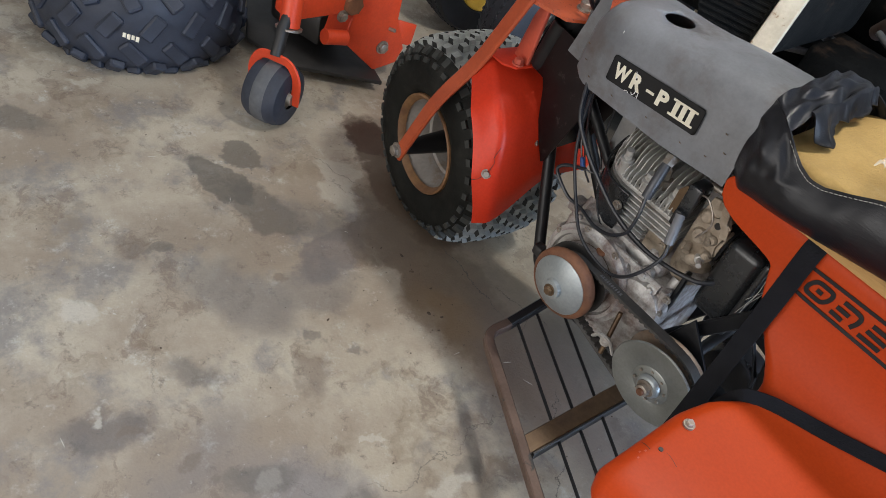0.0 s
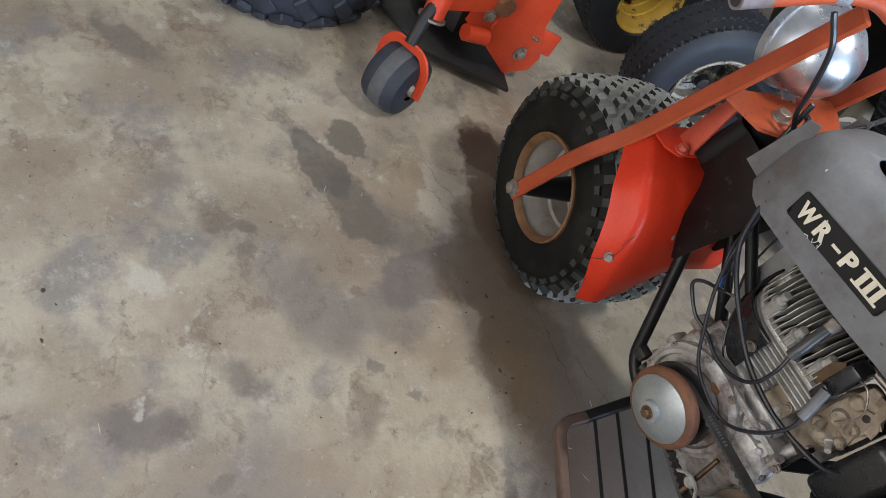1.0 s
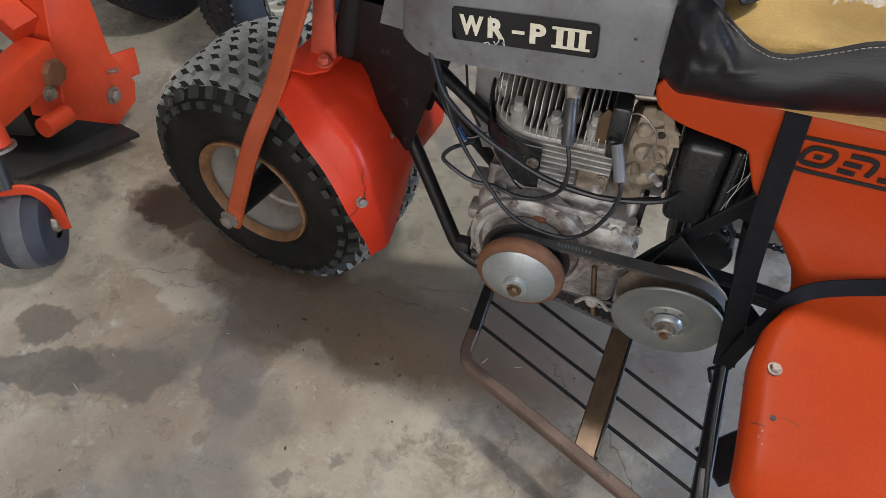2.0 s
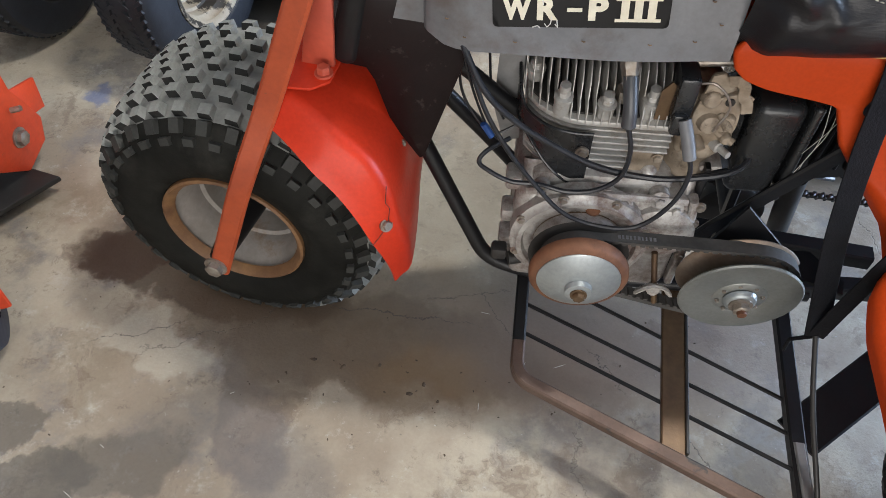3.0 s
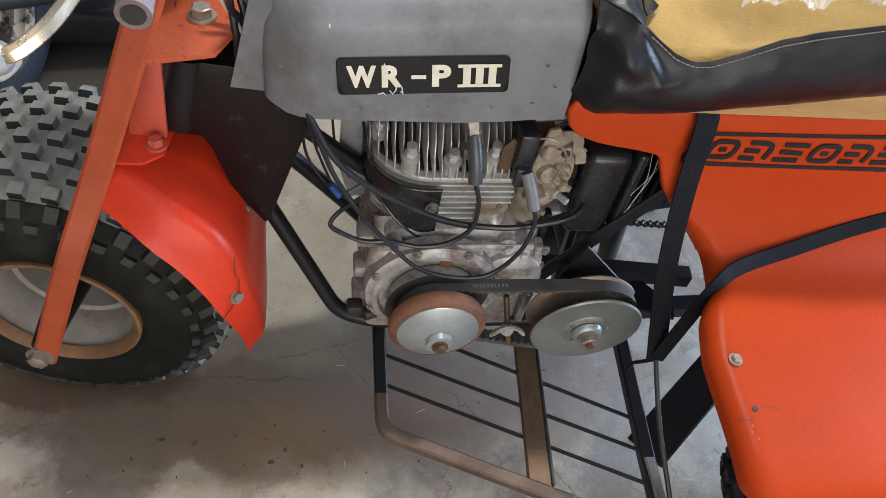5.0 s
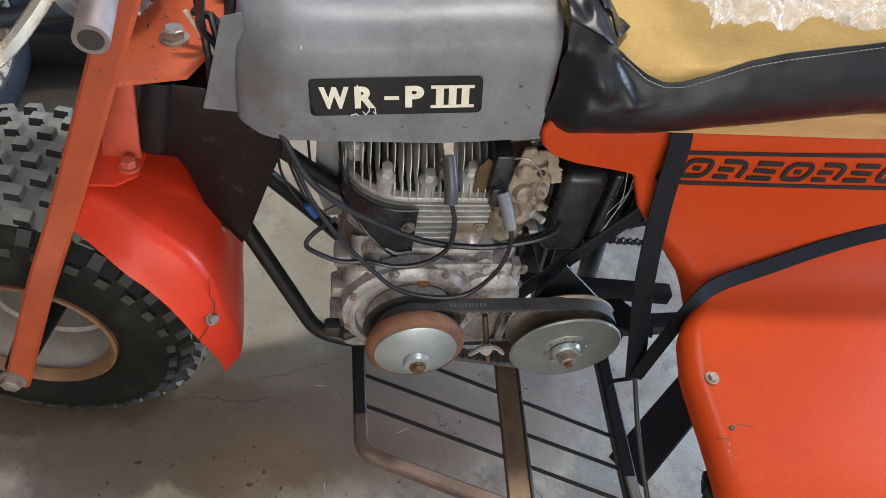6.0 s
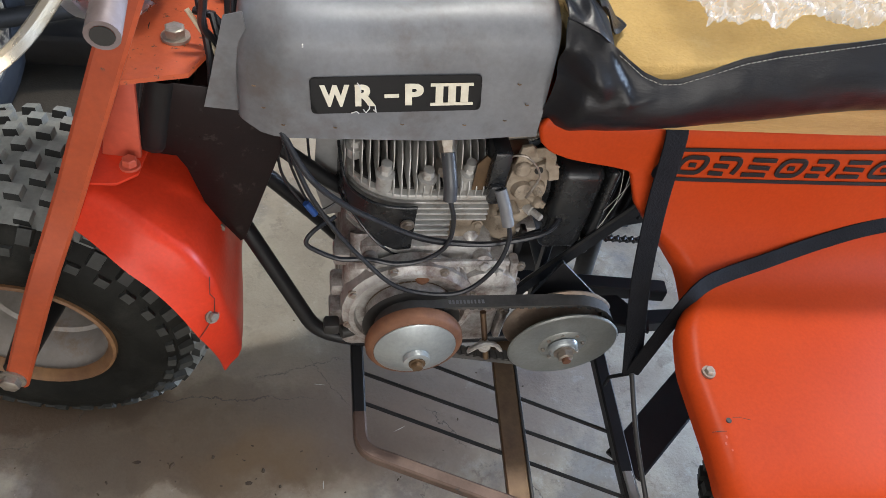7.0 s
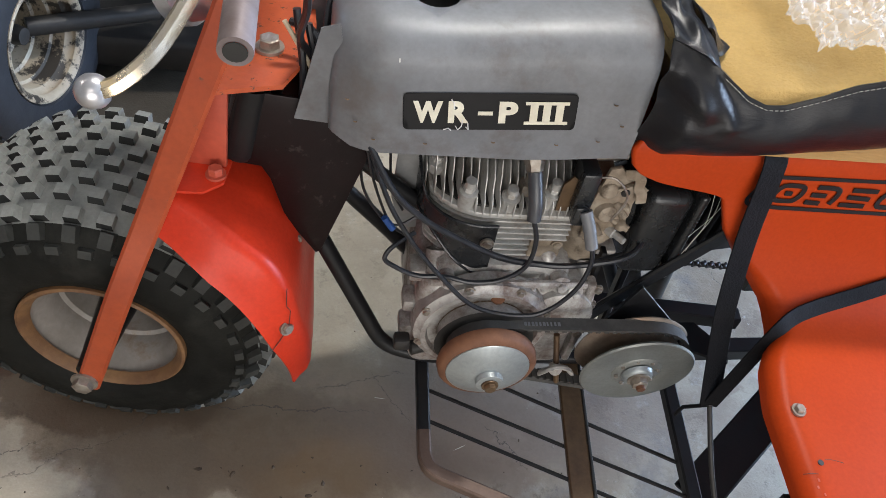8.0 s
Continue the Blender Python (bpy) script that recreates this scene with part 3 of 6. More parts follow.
def balloon(radius, half, rim_r, height, m, flat=True):
    """A balloon tyre carcass, axis along local y, set by the matrix m."""
    body_r = radius - height
    def crown(lat):
        return body_r * (1 - 0.15 * abs(lat / half) ** 4)

    prof = [(-half * 0.84, rim_r), (-half * 0.96, rim_r + 0.012), (-half, lerp(rim_r, body_r, 0.4)), (-half * 0.985, lerp(rim_r, body_r, 0.62))]
    prof += [(-half * k, crown(half * k)) for k in (0.92, 0.82, 0.7, 0.5, 0.25, 0.0)]
    prof += [(-a, r) for a, r in prof[-2::-1]]
    inner = [(half * 0.8, rim_r - 0.004), (-half * 0.8, rim_r - 0.004)]
    carcass = lathe(prof + inner, (0, 0, 0), (0, 1, 0), 64, closed=True)
    bmesh.ops.transform(carcass, matrix=m, verts=carcass.verts)
    for v in carcass.verts:
        if flat and v.co.z < 0.001:
            v.co.z = 0.001
    return carcass


BLOCK_FACES = ((4, 5, 6, 7), (0, 1, 5, 4), (1, 2, 6, 5), (2, 3, 7, 6), (3, 0, 4, 7))


def tread_blocks(blocks, mat, parent, apart):
    """Knobs as objects of their own on one mesh, or joined into one part; those under the wheel are pressed flat."""
    joined, shared = bmesh.new(), None
    for _, corners, m in blocks:
        at = [m @ Vector(c) for c in corners]
        pressed = min(p.z for p in at) < 0.001
        if not apart or pressed:
            vs = [joined.verts.new((p.x, p.y, max(p.z, 0.001))) for p in at]
            for q in BLOCK_FACES:
                joined.faces.new([vs[i] for i in q])
            continue
        if shared is None:
            shared = bpy.data.meshes.new("tread_block")
            shared.from_pydata(corners, [], BLOCK_FACES)
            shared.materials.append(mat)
            shared.materials.append(KNOB_DARK_OR_SHADE)
            # two opposite sides of each knob get their shade as a near-black colour
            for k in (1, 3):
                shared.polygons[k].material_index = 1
        ob = new("tread_block", shared)
        ob.parent = parent
        ob.matrix_local = m
    if len(joined.verts):
        tagged(part("pressed_tread" if apart else "tread", joined, mat, parent, "tread knobs", smooth=20), kind="stuff")


def rim(m, r, half):
    """A dished rim: white centre and barrel, rusty flange."""
    dish = lathe([(-half * 0.84, r * 0.93), (-half * 0.7, r * 0.9), (-half * 0.6, r * 0.83), (-half * 0.3, r * 0.81), (-half * 0.26, r * 0.76), (half * 0.1, r * 0.74), (half * 0.14, r * 0.68), (half * 0.5, r * 0.66), (half * 0.55, r * 0.5)], (0, 0, 0), (0, 1, 0), 48)
    flange = lathe([(-half * 0.84, r * 0.9), (-half * 0.93, r * 0.94), (-half * 0.98, r * 1.0), (-half * 0.96, r * 1.035), (-half * 0.9, r * 1.04), (-half * 0.86, r * 0.98)], (0, 0, 0), (0, 1, 0), 48, closed=True)
    back = lathe([(half * 0.84, r * 0.92), (half * 0.3, r * 0.82), (half * 0.62, r * 0.78), (half * 0.62, 0.0)], (0, 0, 0), (0, 1, 0), 32)
    return moved(merge(dish, back), m), moved(flange, m)


def trike_wheel(name, m, parent, half=0.118, top=0.256):
    hub = part(name, moved(lathe([(-half * 0.1, 0), (-half * 0.1, 0.035), (half * 0.4, 0.035), (half * 0.4, 0)], (0, 0, 0), (0, 1, 0), 24), m), DARK, parent, "greasy dark wheel hub")
    # the tyre sits a little to the far side of the rim and bulges under its load
    mid, wide, height = 0.022, 0.111, 0.0115

    def crown(lat):
        return (top - height) * (1 - 0.075 * abs((lat - mid) / wide) ** 4)

    band = [(mid + wide * k, crown(mid + wide * k)) for k in (-1.0, -0.88, -0.7, -0.4, 0.0, 0.4, 0.7, 0.88, 1.0)]
    low = top - 0.256
    near = [(-0.1, 0.119), (-0.113, 0.128), (-0.12, 0.15 + 0.4 * low), (-0.12, 0.178 + 0.6 * low), (-0.112, 0.205 + 0.8 * low)] + band[:1]
    far = band[-1:] + [(0.15, 0.205 + 0.8 * low), (0.156, 0.17 + 0.6 * low), (0.15, 0.135), (0.13, 0.119)]
    inner = lathe([(-0.1, 0.119), (-0.095, 0.114), (0.125, 0.114), (0.13, 0.119)], (0, 0, 0), (0, 1, 0), 48)
    walls = merge(lathe(near, (0, 0, 0), (0, 1, 0), 64), lathe(far, (0, 0, 0), (0, 1, 0), 64), inner)

    def settled(bm):
        moved(bm, m)
        for v in bm.verts:
            v.co.z = max(v.co.z, 0.001)
        return bm

    tyre = part("tyre", settled(walls), RUBBER, hub, "black balloon tyre")
    part("tread_band", settled(lathe(band, (0, 0, 0), (0, 1, 0), 64)), TREAD_BAND if name == "front_wheel" else RUBBER, hub, "grimy grey tread band")
    blocks = []
    for ri, (lat, slope) in enumerate(((-0.1, -0.3), (-0.071, -0.12), (-0.043, -0.04), (-0.014, 0.0), (0.014, 0.0), (0.043, 0.04), (0.071, 0.12), (0.1, 0.3))):
        w, d = 0.0185, 0.0205
        corners = [(sx * d * k / 2, sy * w * k / 2, h) for h, k in ((0, 1.05), (height + 0.002, 0.92)) for sx, sy in ((-1, -1), (1, -1), (1, 1), (-1, 1))]
        for k in range(36):
            turn = Matrix.Rotation(2 * math.pi * (k + 0.5 * (ri % 2)) / 36, 4, "Y")
            blocks.append((ri, corners, m @ turn @ Matrix.Translation((0, mid + lat, crown(mid + lat) - 0.002)) @ Matrix.Rotation(-slope, 4, "X")))
    tread_blocks(blocks, TREAD if name == "front_wheel" else KNOB_DARK_OR_SHADE, tyre, name == "front_wheel")
    shoulder = bmesh.new()
    for k in range(31):
        for lat, r, tilt, ln in ((-0.099, 0.221, 0.9, 0.011), (-0.112, 0.203, 1.25, 0.006)):
            mm = m @ Matrix.Rotation(2 * math.pi * (k + (0.5 if ln < 0.01 else 0.0)) / 31, 4, "Y") @ Matrix.Translation((0, lat, r + low)) @ Matrix.Rotation(tilt, 4, "X")
            vs = [shoulder.verts.new(mm @ Vector((a * d, b * ln, h))) for h, d in ((-0.004, 0.0105), (0.006, 0.0085)) for a, b in ((-1, -1), (1, -1), (1, 1), (-1, 1))]
            for q in BLOCK_FACES:
                shoulder.faces.new([vs[i] for i in q])
    for v in shoulder.verts:
        v.co.z = max(v.co.z, 0.001)
    tagged(part("shoulder_tread", shoulder, SHOULDER, tyre, "dark moulded shoulder lugs", smooth=20), kind="stuff")
    disc, ring = rim(m, 0.118, half)
    part("rim", disc, RIM_WHITE, hub, "aged white steel rim")
    part("brake_drum", moved(lathe([(half * 0.56, 0.07), (half * 0.45, 0.066), (half * 0.4, 0.05), (half * 0.4, 0)], (0, 0, 0), (0, 1, 0), 32), m), DARK, hub, "dark greasy drum inside the rim")
    part("rim_flange", ring, RIM_RUST, hub, "rusty tan rim edge")
    return hub


trike_wheel("front_wheel", FORK_M, trike)
part("axle_spacer", moved(lathe([(-0.168, 0), (-0.168, 0.016), (-0.13, 0.02), (-0.03, 0.03), (0.05, 0.034), (0.05, 0)], (0, 0, 0), (0, 1, 0), 16), FORK_M), BLACK, trike, "black axle spacer")
part("axle_nut", moved(hex_bolt((0, -0.181, -0.004), (0, -1, 0), 0.014, 0.014), FORK_M), BOLT, trike, "rusty axle nut")

# fork, crowns and handlebar
crown = part("fork_crown", moved(plate([(0.185, -0.105), (0.27, -0.07), (0.285, -0.02), (0.285, 0.05), (0.27, 0.12), (0.185, 0.165)], 0.006, "z", 0.475), FORK_M), CROWN_PAINT, trike, "worn orange steel fork crown plate with rust flecks")
part("fender_flange", moved(plate([(0.128, -0.112), (0.18, -0.105), (0.2, -0.085), (0.2, 0.12), (0.128, 0.16)], 0.005, "z", 0.332, 0.002), FORK_M), FENDER_RED, crown, "red mounting flange of the mudguard")
for side in ([(0.0, -0.176, -0.02), (0.078, -0.162, 0.19), (0.12, -0.118, 0.30), (0.275, -0.083, 0.70)], [(0.0, 0.2, -0.02), (0.078, 0.19, 0.19), (0.12, 0.16, 0.30), (0.276, 0.158, 0.712)]):
    part("fork_leg", moved(bar(side, 0.012, 0.033, 0.05, up=(1, 0, -0.35), b=0.004), FORK_M), FORK, crown)
NECK = [(0.15, 0.335), (0.196, 0.335), (0.208, 0.475), (0.188, 0.475), (0.17, 0.43)]
for y0 in (-0.058, 0.05):
    part("fork_neck", moved(plate(NECK, 0.008, "y", y0, 0.002), FORK_M), PINK, crown, "faded pinkish-red fork neck plate")
part("steering_bolt", moved(hex_bolt((0.243, -0.008, 0.482), (0, 0, 1), 0.012, 0.014), FORK_M), BOLT, crown, "worn steel steering stem bolt")
part("steering_stem", moved(lathe([(0.0, 0.031), (0.118, 0.031), (0.126, 0.029), (0.131, 0.024), (0.131, 0.0)], (0.238, 0, 0.472), (-0.04, 0, -0.136), 28), FORK_M), BLACK, crown, "black painted steering head tube")
part("crown_bolt", moved(hex_bolt((0.188, -0.074, 0.338), (0, 0, 1), 0.009, 0.012), FORK_M), PINK, crown, "painted-over flange bolt")
bars = part("handlebar", moved(tube([(0.3, -0.327, 0.70), (0.272, -0.153, 0.717), (0.275, -0.085, 0.722), (0.288, -0.03, 0.70), (0.278, 0.08, 0.705), (0.27, 0.16, 0.71), (0.268, 0.25, 0.72), (0.29, 0.41, 0.70)], 0.0108, 16, bend=0.035), FORK_M), FORK, trike, "worn orange tubular handlebar with bare ends")
end = lathe([(0, 0.0113), (0.053, 0.0113), (0.053, 0.0078), (0.0, 0.0078)], (0.292, -0.279, 0.7045), (0.028, -0.174, -0.017), 20, closed=True)
part("bar_end", moved(end, FORK_M), surf("dull_bare_tube", (0.22, 0.18, 0.18), (0.15, 0.11, 0.1), 0.5, metal=0.3, big=30), bars, "bare grey bar end")
part("bar_bore", moved(lathe([(0.0536, 0), (0.0536, 0.0078)], (0.292, -0.279, 0.7045), (0.028, -0.174, -0.017), 16), FORK_M), DARK, bars, "dark open tube end")
part("lever_clamp", moved(merge(lathe([(-0.012, 0.0106), (-0.012, 0.0145), (0.012, 0.0145), (0.012, 0.0106)], (0.272, -0.153, 0.717), (0, 1, 0), 20, closed=True),
                                box(0.262, -0.163, 0.732, 0.282, -0.143, 0.748, 0.003)), FORK_M), CHROME, bars, "chromed brake lever clamp")
part("brake_lever", moved(bar(spline([(0.262, -0.165, 0.728), (0.263, -0.22, 0.71), (0.256, -0.278, 0.696), (0.247, -0.322, 0.684), (0.23, -0.343, 0.672), (0.214, -0.346, 0.665)], 5), 0.013, 0.0095, b=0.0042), FORK_M), BRASS, bars, "tarnished chrome brake lever")
part("lever_ball", moved(lathe([(-0.0115, 0)] + [(-0.0115 * math.cos(a), 0.0115 * math.sin(a)) for a in (0.4, 0.8, 1.2, 1.57, 2.0, 2.4, 2.8)] + [(0.0115, 0)], (0.213, -0.345, 0.664), (0, 1, 0), 20), FORK_M), surf("cloudy_plated_ball", (0.6, 0.59, 0.6), (0.42, 0.4, 0.4), 0.32, metal=0.8, big=40, bump=0.06), bars, "dull silver ball end of the brake lever")
lamp_m = FORK_M @ Matrix.Translation((0.172, 0.052, 0.56)) @ Matrix.Rotation(radians(-12), 4, "Y") @ Matrix.Scale(1.12, 4)
lamp = part("headlight", moved(lathe([(0.062, 0), (0.058, 0.02), (0.045, 0.042), (0.02, 0.06), (-0.015, 0.069), (-0.03, 0.071)], (0, 0, 0), (1, 0, 0), 32), lamp_m), CHROME, trike, "chromed bowl headlight")
part("headlight_ring", moved(lathe([(-0.03, 0.069), (-0.03, 0.075), (-0.044, 0.075), (-0.046, 0.066)], (0, 0, 0), (1, 0, 0), 32, closed=True), lamp_m), CHROME, lamp)
part("headlight_lens", moved(lathe([(-0.038, 0.068), (-0.048, 0.045), (-0.053, 0.0)], (0, 0, 0), (1, 0, 0), 32), lamp_m), GREY_METAL, lamp, "ribbed glass lens")
part("headlight_bracket", moved(bar([(0.17, 0.05, 0.49), (0.2, 0.04, 0.482)], 0.03, 0.006), FORK_M), CHROME, lamp)

part("brake_cable", moved(tube([(0.285, -0.153, 0.70), (0.305, -0.13, 0.66), (0.3, -0.09, 0.59), (0.285, -0.05, 0.53), (0.29, -0.02, 0.49), (0.315, 0.0, 0.43)], 0.0042, 8, smooth_path=True), FORK_M), CABLE, bars, "black brake cable")
part("throttle_cable_upper", moved(tube([(0.27, 0.3, 0.70), (0.3, 0.2, 0.62), (0.3, 0.1, 0.54), (0.3, 0.03, 0.49), (0.32, 0.01, 0.43)], 0.0042, 8, smooth_path=True), FORK_M), CABLE, bars, "black throttle cable")
for pts in ([(-0.262, 0.185, 0.6), (-0.255, 0.175, 0.68), (-0.262, 0.185, 0.76)], [(-0.248, 0.19, 0.6), (-0.24, 0.178, 0.68), (-0.25, 0.19, 0.74)], [(-0.238, 0.18, 0.62), (-0.228, 0.17, 0.69), (-0.245, 0.19, 0.73), (-0.27, 0.2, 0.735)]):
    part("neck_wire", tube(pts, 0.0045, 8, smooth_path=True), CABLE, bars)
part("tan_wire", tube([(-0.232, 0.175, 0.66), (-0.25, 0.178, 0.7), (-0.275, 0.185, 0.745)], 0.0028, 8, smooth_path=True), CREAM, bars, "tan wire")


# front fender: a pressed sheet behind and over the wheel
def fender_surface(u, v):
    ang = lerp(radians(4.4), radians(69), u)
    mid = table([0, 0.25, 0.6, 1.0], [0.313, 0.326, 0.36, 0.35], u)
    y = lerp(-1, 1, v)
    r = lerp(mid, table([0, 1.0], [0.295, 0.303], u), smooth01((abs(y) - 0.8) / 0.2))
    rise = 0.3 * smooth01((y + 1.03) / 1.27) * (1 - u) ** 3
    lat = y * table([0, 0.33, 0.7, 1.0], [0.1555, 0.171, 0.157, 0.124], u)
    return FORK_M @ Vector((r * math.cos(ang + rise), lat, r * math.sin(ang + rise)))


fend = part("front_fender", sheet(fender_surface, 28, 28, 0.003), FENDER_RED, trike, "glossy red-orange front mudguard with small chips", smooth=50)
for s in (-1, 1):
    p = Vector(fender_surface(0.36, 0.5 + s * 0.44))
    part("fender_bolt", hex_bolt(p - Vector((0.001, 0, 0.001)), FORK_M.to_3x3() @ Vector((0.7, s * 0.6, 0.4)), 0.0075, 0.008), BOLT, fend)
CRACK_OUT = FORK_M.to_3x3() @ Vector((0.0012, -0.001, 0.0006))
for line in ([(0.37, 0.065), (0.42, 0.08), (0.45, 0.075), (0.5, 0.1)], [(0.35, 0.055), (0.325, 0.03), (0.32, 0.0)]):
    part("fender_crack", tube([Vector(fender_surface(u, v)) + CRACK_OUT for u, v in line], 0.0006, 6), DARK, fend, "thin dark crack in the mudguard")

# neck wedge plates and frame
frame_part = part("frame", merge(tube([(-0.24, YC, 0.68), (-0.1, YC, 0.585), (0.6, YC, 0.56)], 0.017, 14, 0.05), tube([(-0.3, YC, 0.69), (-0.345, YC, 0.54)], 0.026, 16)), BLACK, trike, "black tubular steel frame")
WEDGE = [(-0.327, 0.664), (-0.34, 0.62), (-0.348, 0.578), (-0.347, 0.564), (-0.34, 0.556), (-0.306, 0.55), (-0.296, 0.53), (-0.28, 0.468), (-0.264, 0.434), (-0.238, 0.39), (-0.231, 0.396), (-0.178, 0.565), (-0.178, 0.61), (-0.25, 0.655)]
for y0 in (0.168, 2 * YC - 0.171):
    part("neck_plate", plate(WEDGE, 0.003, "y", y0, 0.001), MAROON, frame_part, "dark maroon neck gusset plate")
part("neck_front", plate([(0.176, 0.41), (2 * YC - 0.176, 0.41), (2 * YC - 0.176, 0.60), (0.176, 0.60)], 0.003, "x", -0.245), MAROON, frame_part)
part("neck_roll", lathe([(0.0, 0.021), (0.1, 0.021), (0.108, 0.019), (0.113, 0.014), (0.115, 0.0)], (-0.311, 0.183, 0.664), (-0.024, 0, -0.112), 24), BLACK, frame_part, "rolled black front edge of the neck gusset")
part("neck_bolt", hex_bolt((-0.265, 0.166, 0.42), (0, -1, 0), 0.006, 0.006), BOLT, frame_part)
LEFT_TUBE = [(-0.245, 0.19, 0.43), (-0.13, 0.145, 0.195), (-0.06, 0.14, 0.172), (0.4, 0.14, 0.172)]
RIGHT_TUBE = [(-0.236, 0.285, 0.447), (-0.113, 0.29, 0.298), (-0.03, 0.305, 0.172), (0.1, 0.31, 0.172)]
for pts in (LEFT_TUBE, RIGHT_TUBE):
    part("down_tube", tube(pts, 0.0125, 12, 0.07), BLACK, frame_part)
UP_TUBE = [(-0.2, 0.195, 0.56), (-0.11, 0.2, 0.475), (-0.02, 0.215, 0.40)]
part("brace_tube", tube(UP_TUBE, 0.011, 10, 0.02), BLACK, frame_part)
DIAG = [(0.33, 0.11, 0.55), (0.2, 0.13, 0.335), (0.13, 0.14, 0.2)]
for pts in (DIAG, mirrored(DIAG)):
    part("diagonal_bar", bar(pts, 0.008, 0.028, up=(1, 0, 0.6)), BLACK, frame_part)
part("seat_post", bar([(0.215, 0.16, 0.5), (0.235, 0.17, 0.19)], 0.012, 0.018, up=(0, 1, 0)), BLACK, frame_part)
part("cross_tube", bar([(0.21, 0.235, 0.205), (0.5, 0.20, 0.205)], 0.03, 0.03), BLACK, frame_part)
part("jackshaft_plate", plate([(0.178, 0.30), (0.222, 0.415), (0.3, 0.33), (0.36, 0.29), (0.345, 0.265), (0.26, 0.25), (0.19, 0.22)], 0.006, "y", 0.098, 0.001), BLACK, frame_part)
part("jackshaft_slot_bracket", plate([(0.3, 0.055), (0.365, 0.028), (0.372, 0.05), (0.335, 0.10), (0.3, 0.10)], 0.005, "z", 0.325), BLACK, frame_part)
part("engine_mount", box(-0.09, 0.14, 0.185, 0.14, 0.33, 0.20, 0.003), BLACK, frame_part)

# ---- footrest rack ----
rack = part("footrest", bar([(-0.064, 0.024, 0.1318), (-0.066, -0.037, 0.13), (0.345, -0.232, 0.13)], 0.021, 0.021, 0.045), RACK_RUST, trike, "rust-bloomed steel footrest frame")
part("front_leg", bar([(-0.062, 0.145, 0.155), (-0.0637, 0.04, 0.134), (-0.064, 0.0235, 0.1318)], 0.0208, 0.0208, 0.032), BLACK, rack, "black front leg of the footrest")
part("rear_rail", bar([(0.345, -0.235, 0.13), (0.353, -0.1, 0.13), (0.362, 0.15, 0.155)], 0.024, 0.021), BLACK, rack, "black-painted rear rail, paint worn at the end")
part("worn_rail_end", bar([(0.348, -0.225, 0.1425), (0.352, -0.11, 0.1425)], 0.017, 0.004), GREY_METAL, rack, "bare worn rail end")
part("rack_support", bar([(0.19, 0.17, 0.155), (0.168, -0.148, 0.13)], 0.036, 0.012, b=0.002), BEAM, rack, "brown rusty flat support bar")
part("rack_support_lip", bar([(0.21, 0.165, 0.15), (0.189, -0.14, 0.127)], 0.005, 0.022, b=0.001), DARK, rack)
for k in range(3):
    y = 0.16 - 0.0575 * k
    part("wire_bar", tube([(-0.062, y, 0.134 + (0.018 if k == 0 else 0.0)), (0.357, y - 0.2, 0.13)], 0.0034, 8), BLACK, rack)
part("footrest_hanger", bar([(0.36, -0.09, 0.115), (0.56, 0.07, 0.16)], 0.07, 0.006), BLACK, rack, "wide black flat hanger bar")

# ---- engine ----
engine = part("engine", merge(box(-0.095, 0.105, 0.2, 0.155, 0.33, 0.405, 0.02, 3), box(-0.075, 0.12, 0.39, 0.12, 0.32, 0.43, 0.012),
                              lathe([(0.02, 0), (0.02, 0.055), (-0.008, 0.05), (-0.014, 0.035), (-0.014, 0)], (0.115, 0.105, 0.345), (0, 1, 0), 28)), ALU, trike, "oily small single-cylinder petrol engine")
PULLEY = Vector((0.003, 0, 0.323))
part("crankcase_flange", lathe([(0.115, 0.1), (0.09, 0.1), (0.088, 0.094), (0.082, 0.09), (0.082, 0.083), (0.09, 0.08), (0.09, 0.066), (0.07, 0.064), (0.07, 0.0)], PULLEY, (0, 1, 0), 44), ALU, engine, "round cast crankcase flange")
part("seal_recess", lathe([(0.066, 0.072), (0.064, 0.06), (0.07, 0.03), (0.07, 0.0)], PULLEY, (0, 1, 0), 36), DARK, engine)
for k in range(7):
    a = radians(20 + 45 * k)
    part("flange_bolt", hex_bolt((0.003 + 0.094 * math.cos(a), 0.09, 0.323 + 0.094 * math.sin(a)), (0, -1, 0), 0.006, 0.006), BOLT, engine)
part("filler_plug", lathe([(0, 0.011), (0.014, 0.011), (0.017, 0.008), (0.017, 0)], (0.014, 0.1, 0.382), (0, -0.6, 1), 12), RUST, engine, "rust-brown filler recess")
for bx, bz in ((-0.098, 0.4), (-0.1, 0.33), (-0.1, 0.27)):
    part("case_lug", merge(box(bx - 0.012, 0.12, bz - 0.012, bx + 0.012, 0.155, bz + 0.012, 0.005)), ALU, engine)
part("drain_elbow", merge(tube([(-0.06, 0.105, 0.262), (-0.095, 0.095, 0.262)], 0.011, 12), box(-0.122, 0.084, 0.268, -0.098, 0.106, 0.292, 0.005)), DARK, engine, "dark drain elbow")
for bx, bz, r in ((0.03, 0.41, 0.008), (0.102, 0.41, 0.01), (0.128, 0.395, 0.008), (0.145, 0.335, 0.007), (-0.06, 0.412, 0.008)):
    part("case_stud", merge(lathe([(-0.012, r * 1.5), (0.004, r * 1.4), (0.005, r), (0.006, 0)], (bx, 0.106, bz), (0, -1, 0.2), 14), hex_bolt((bx, 0.1, bz), (0, -1, 0.2), r * 0.8, 0.007, False)), ALU, engine)
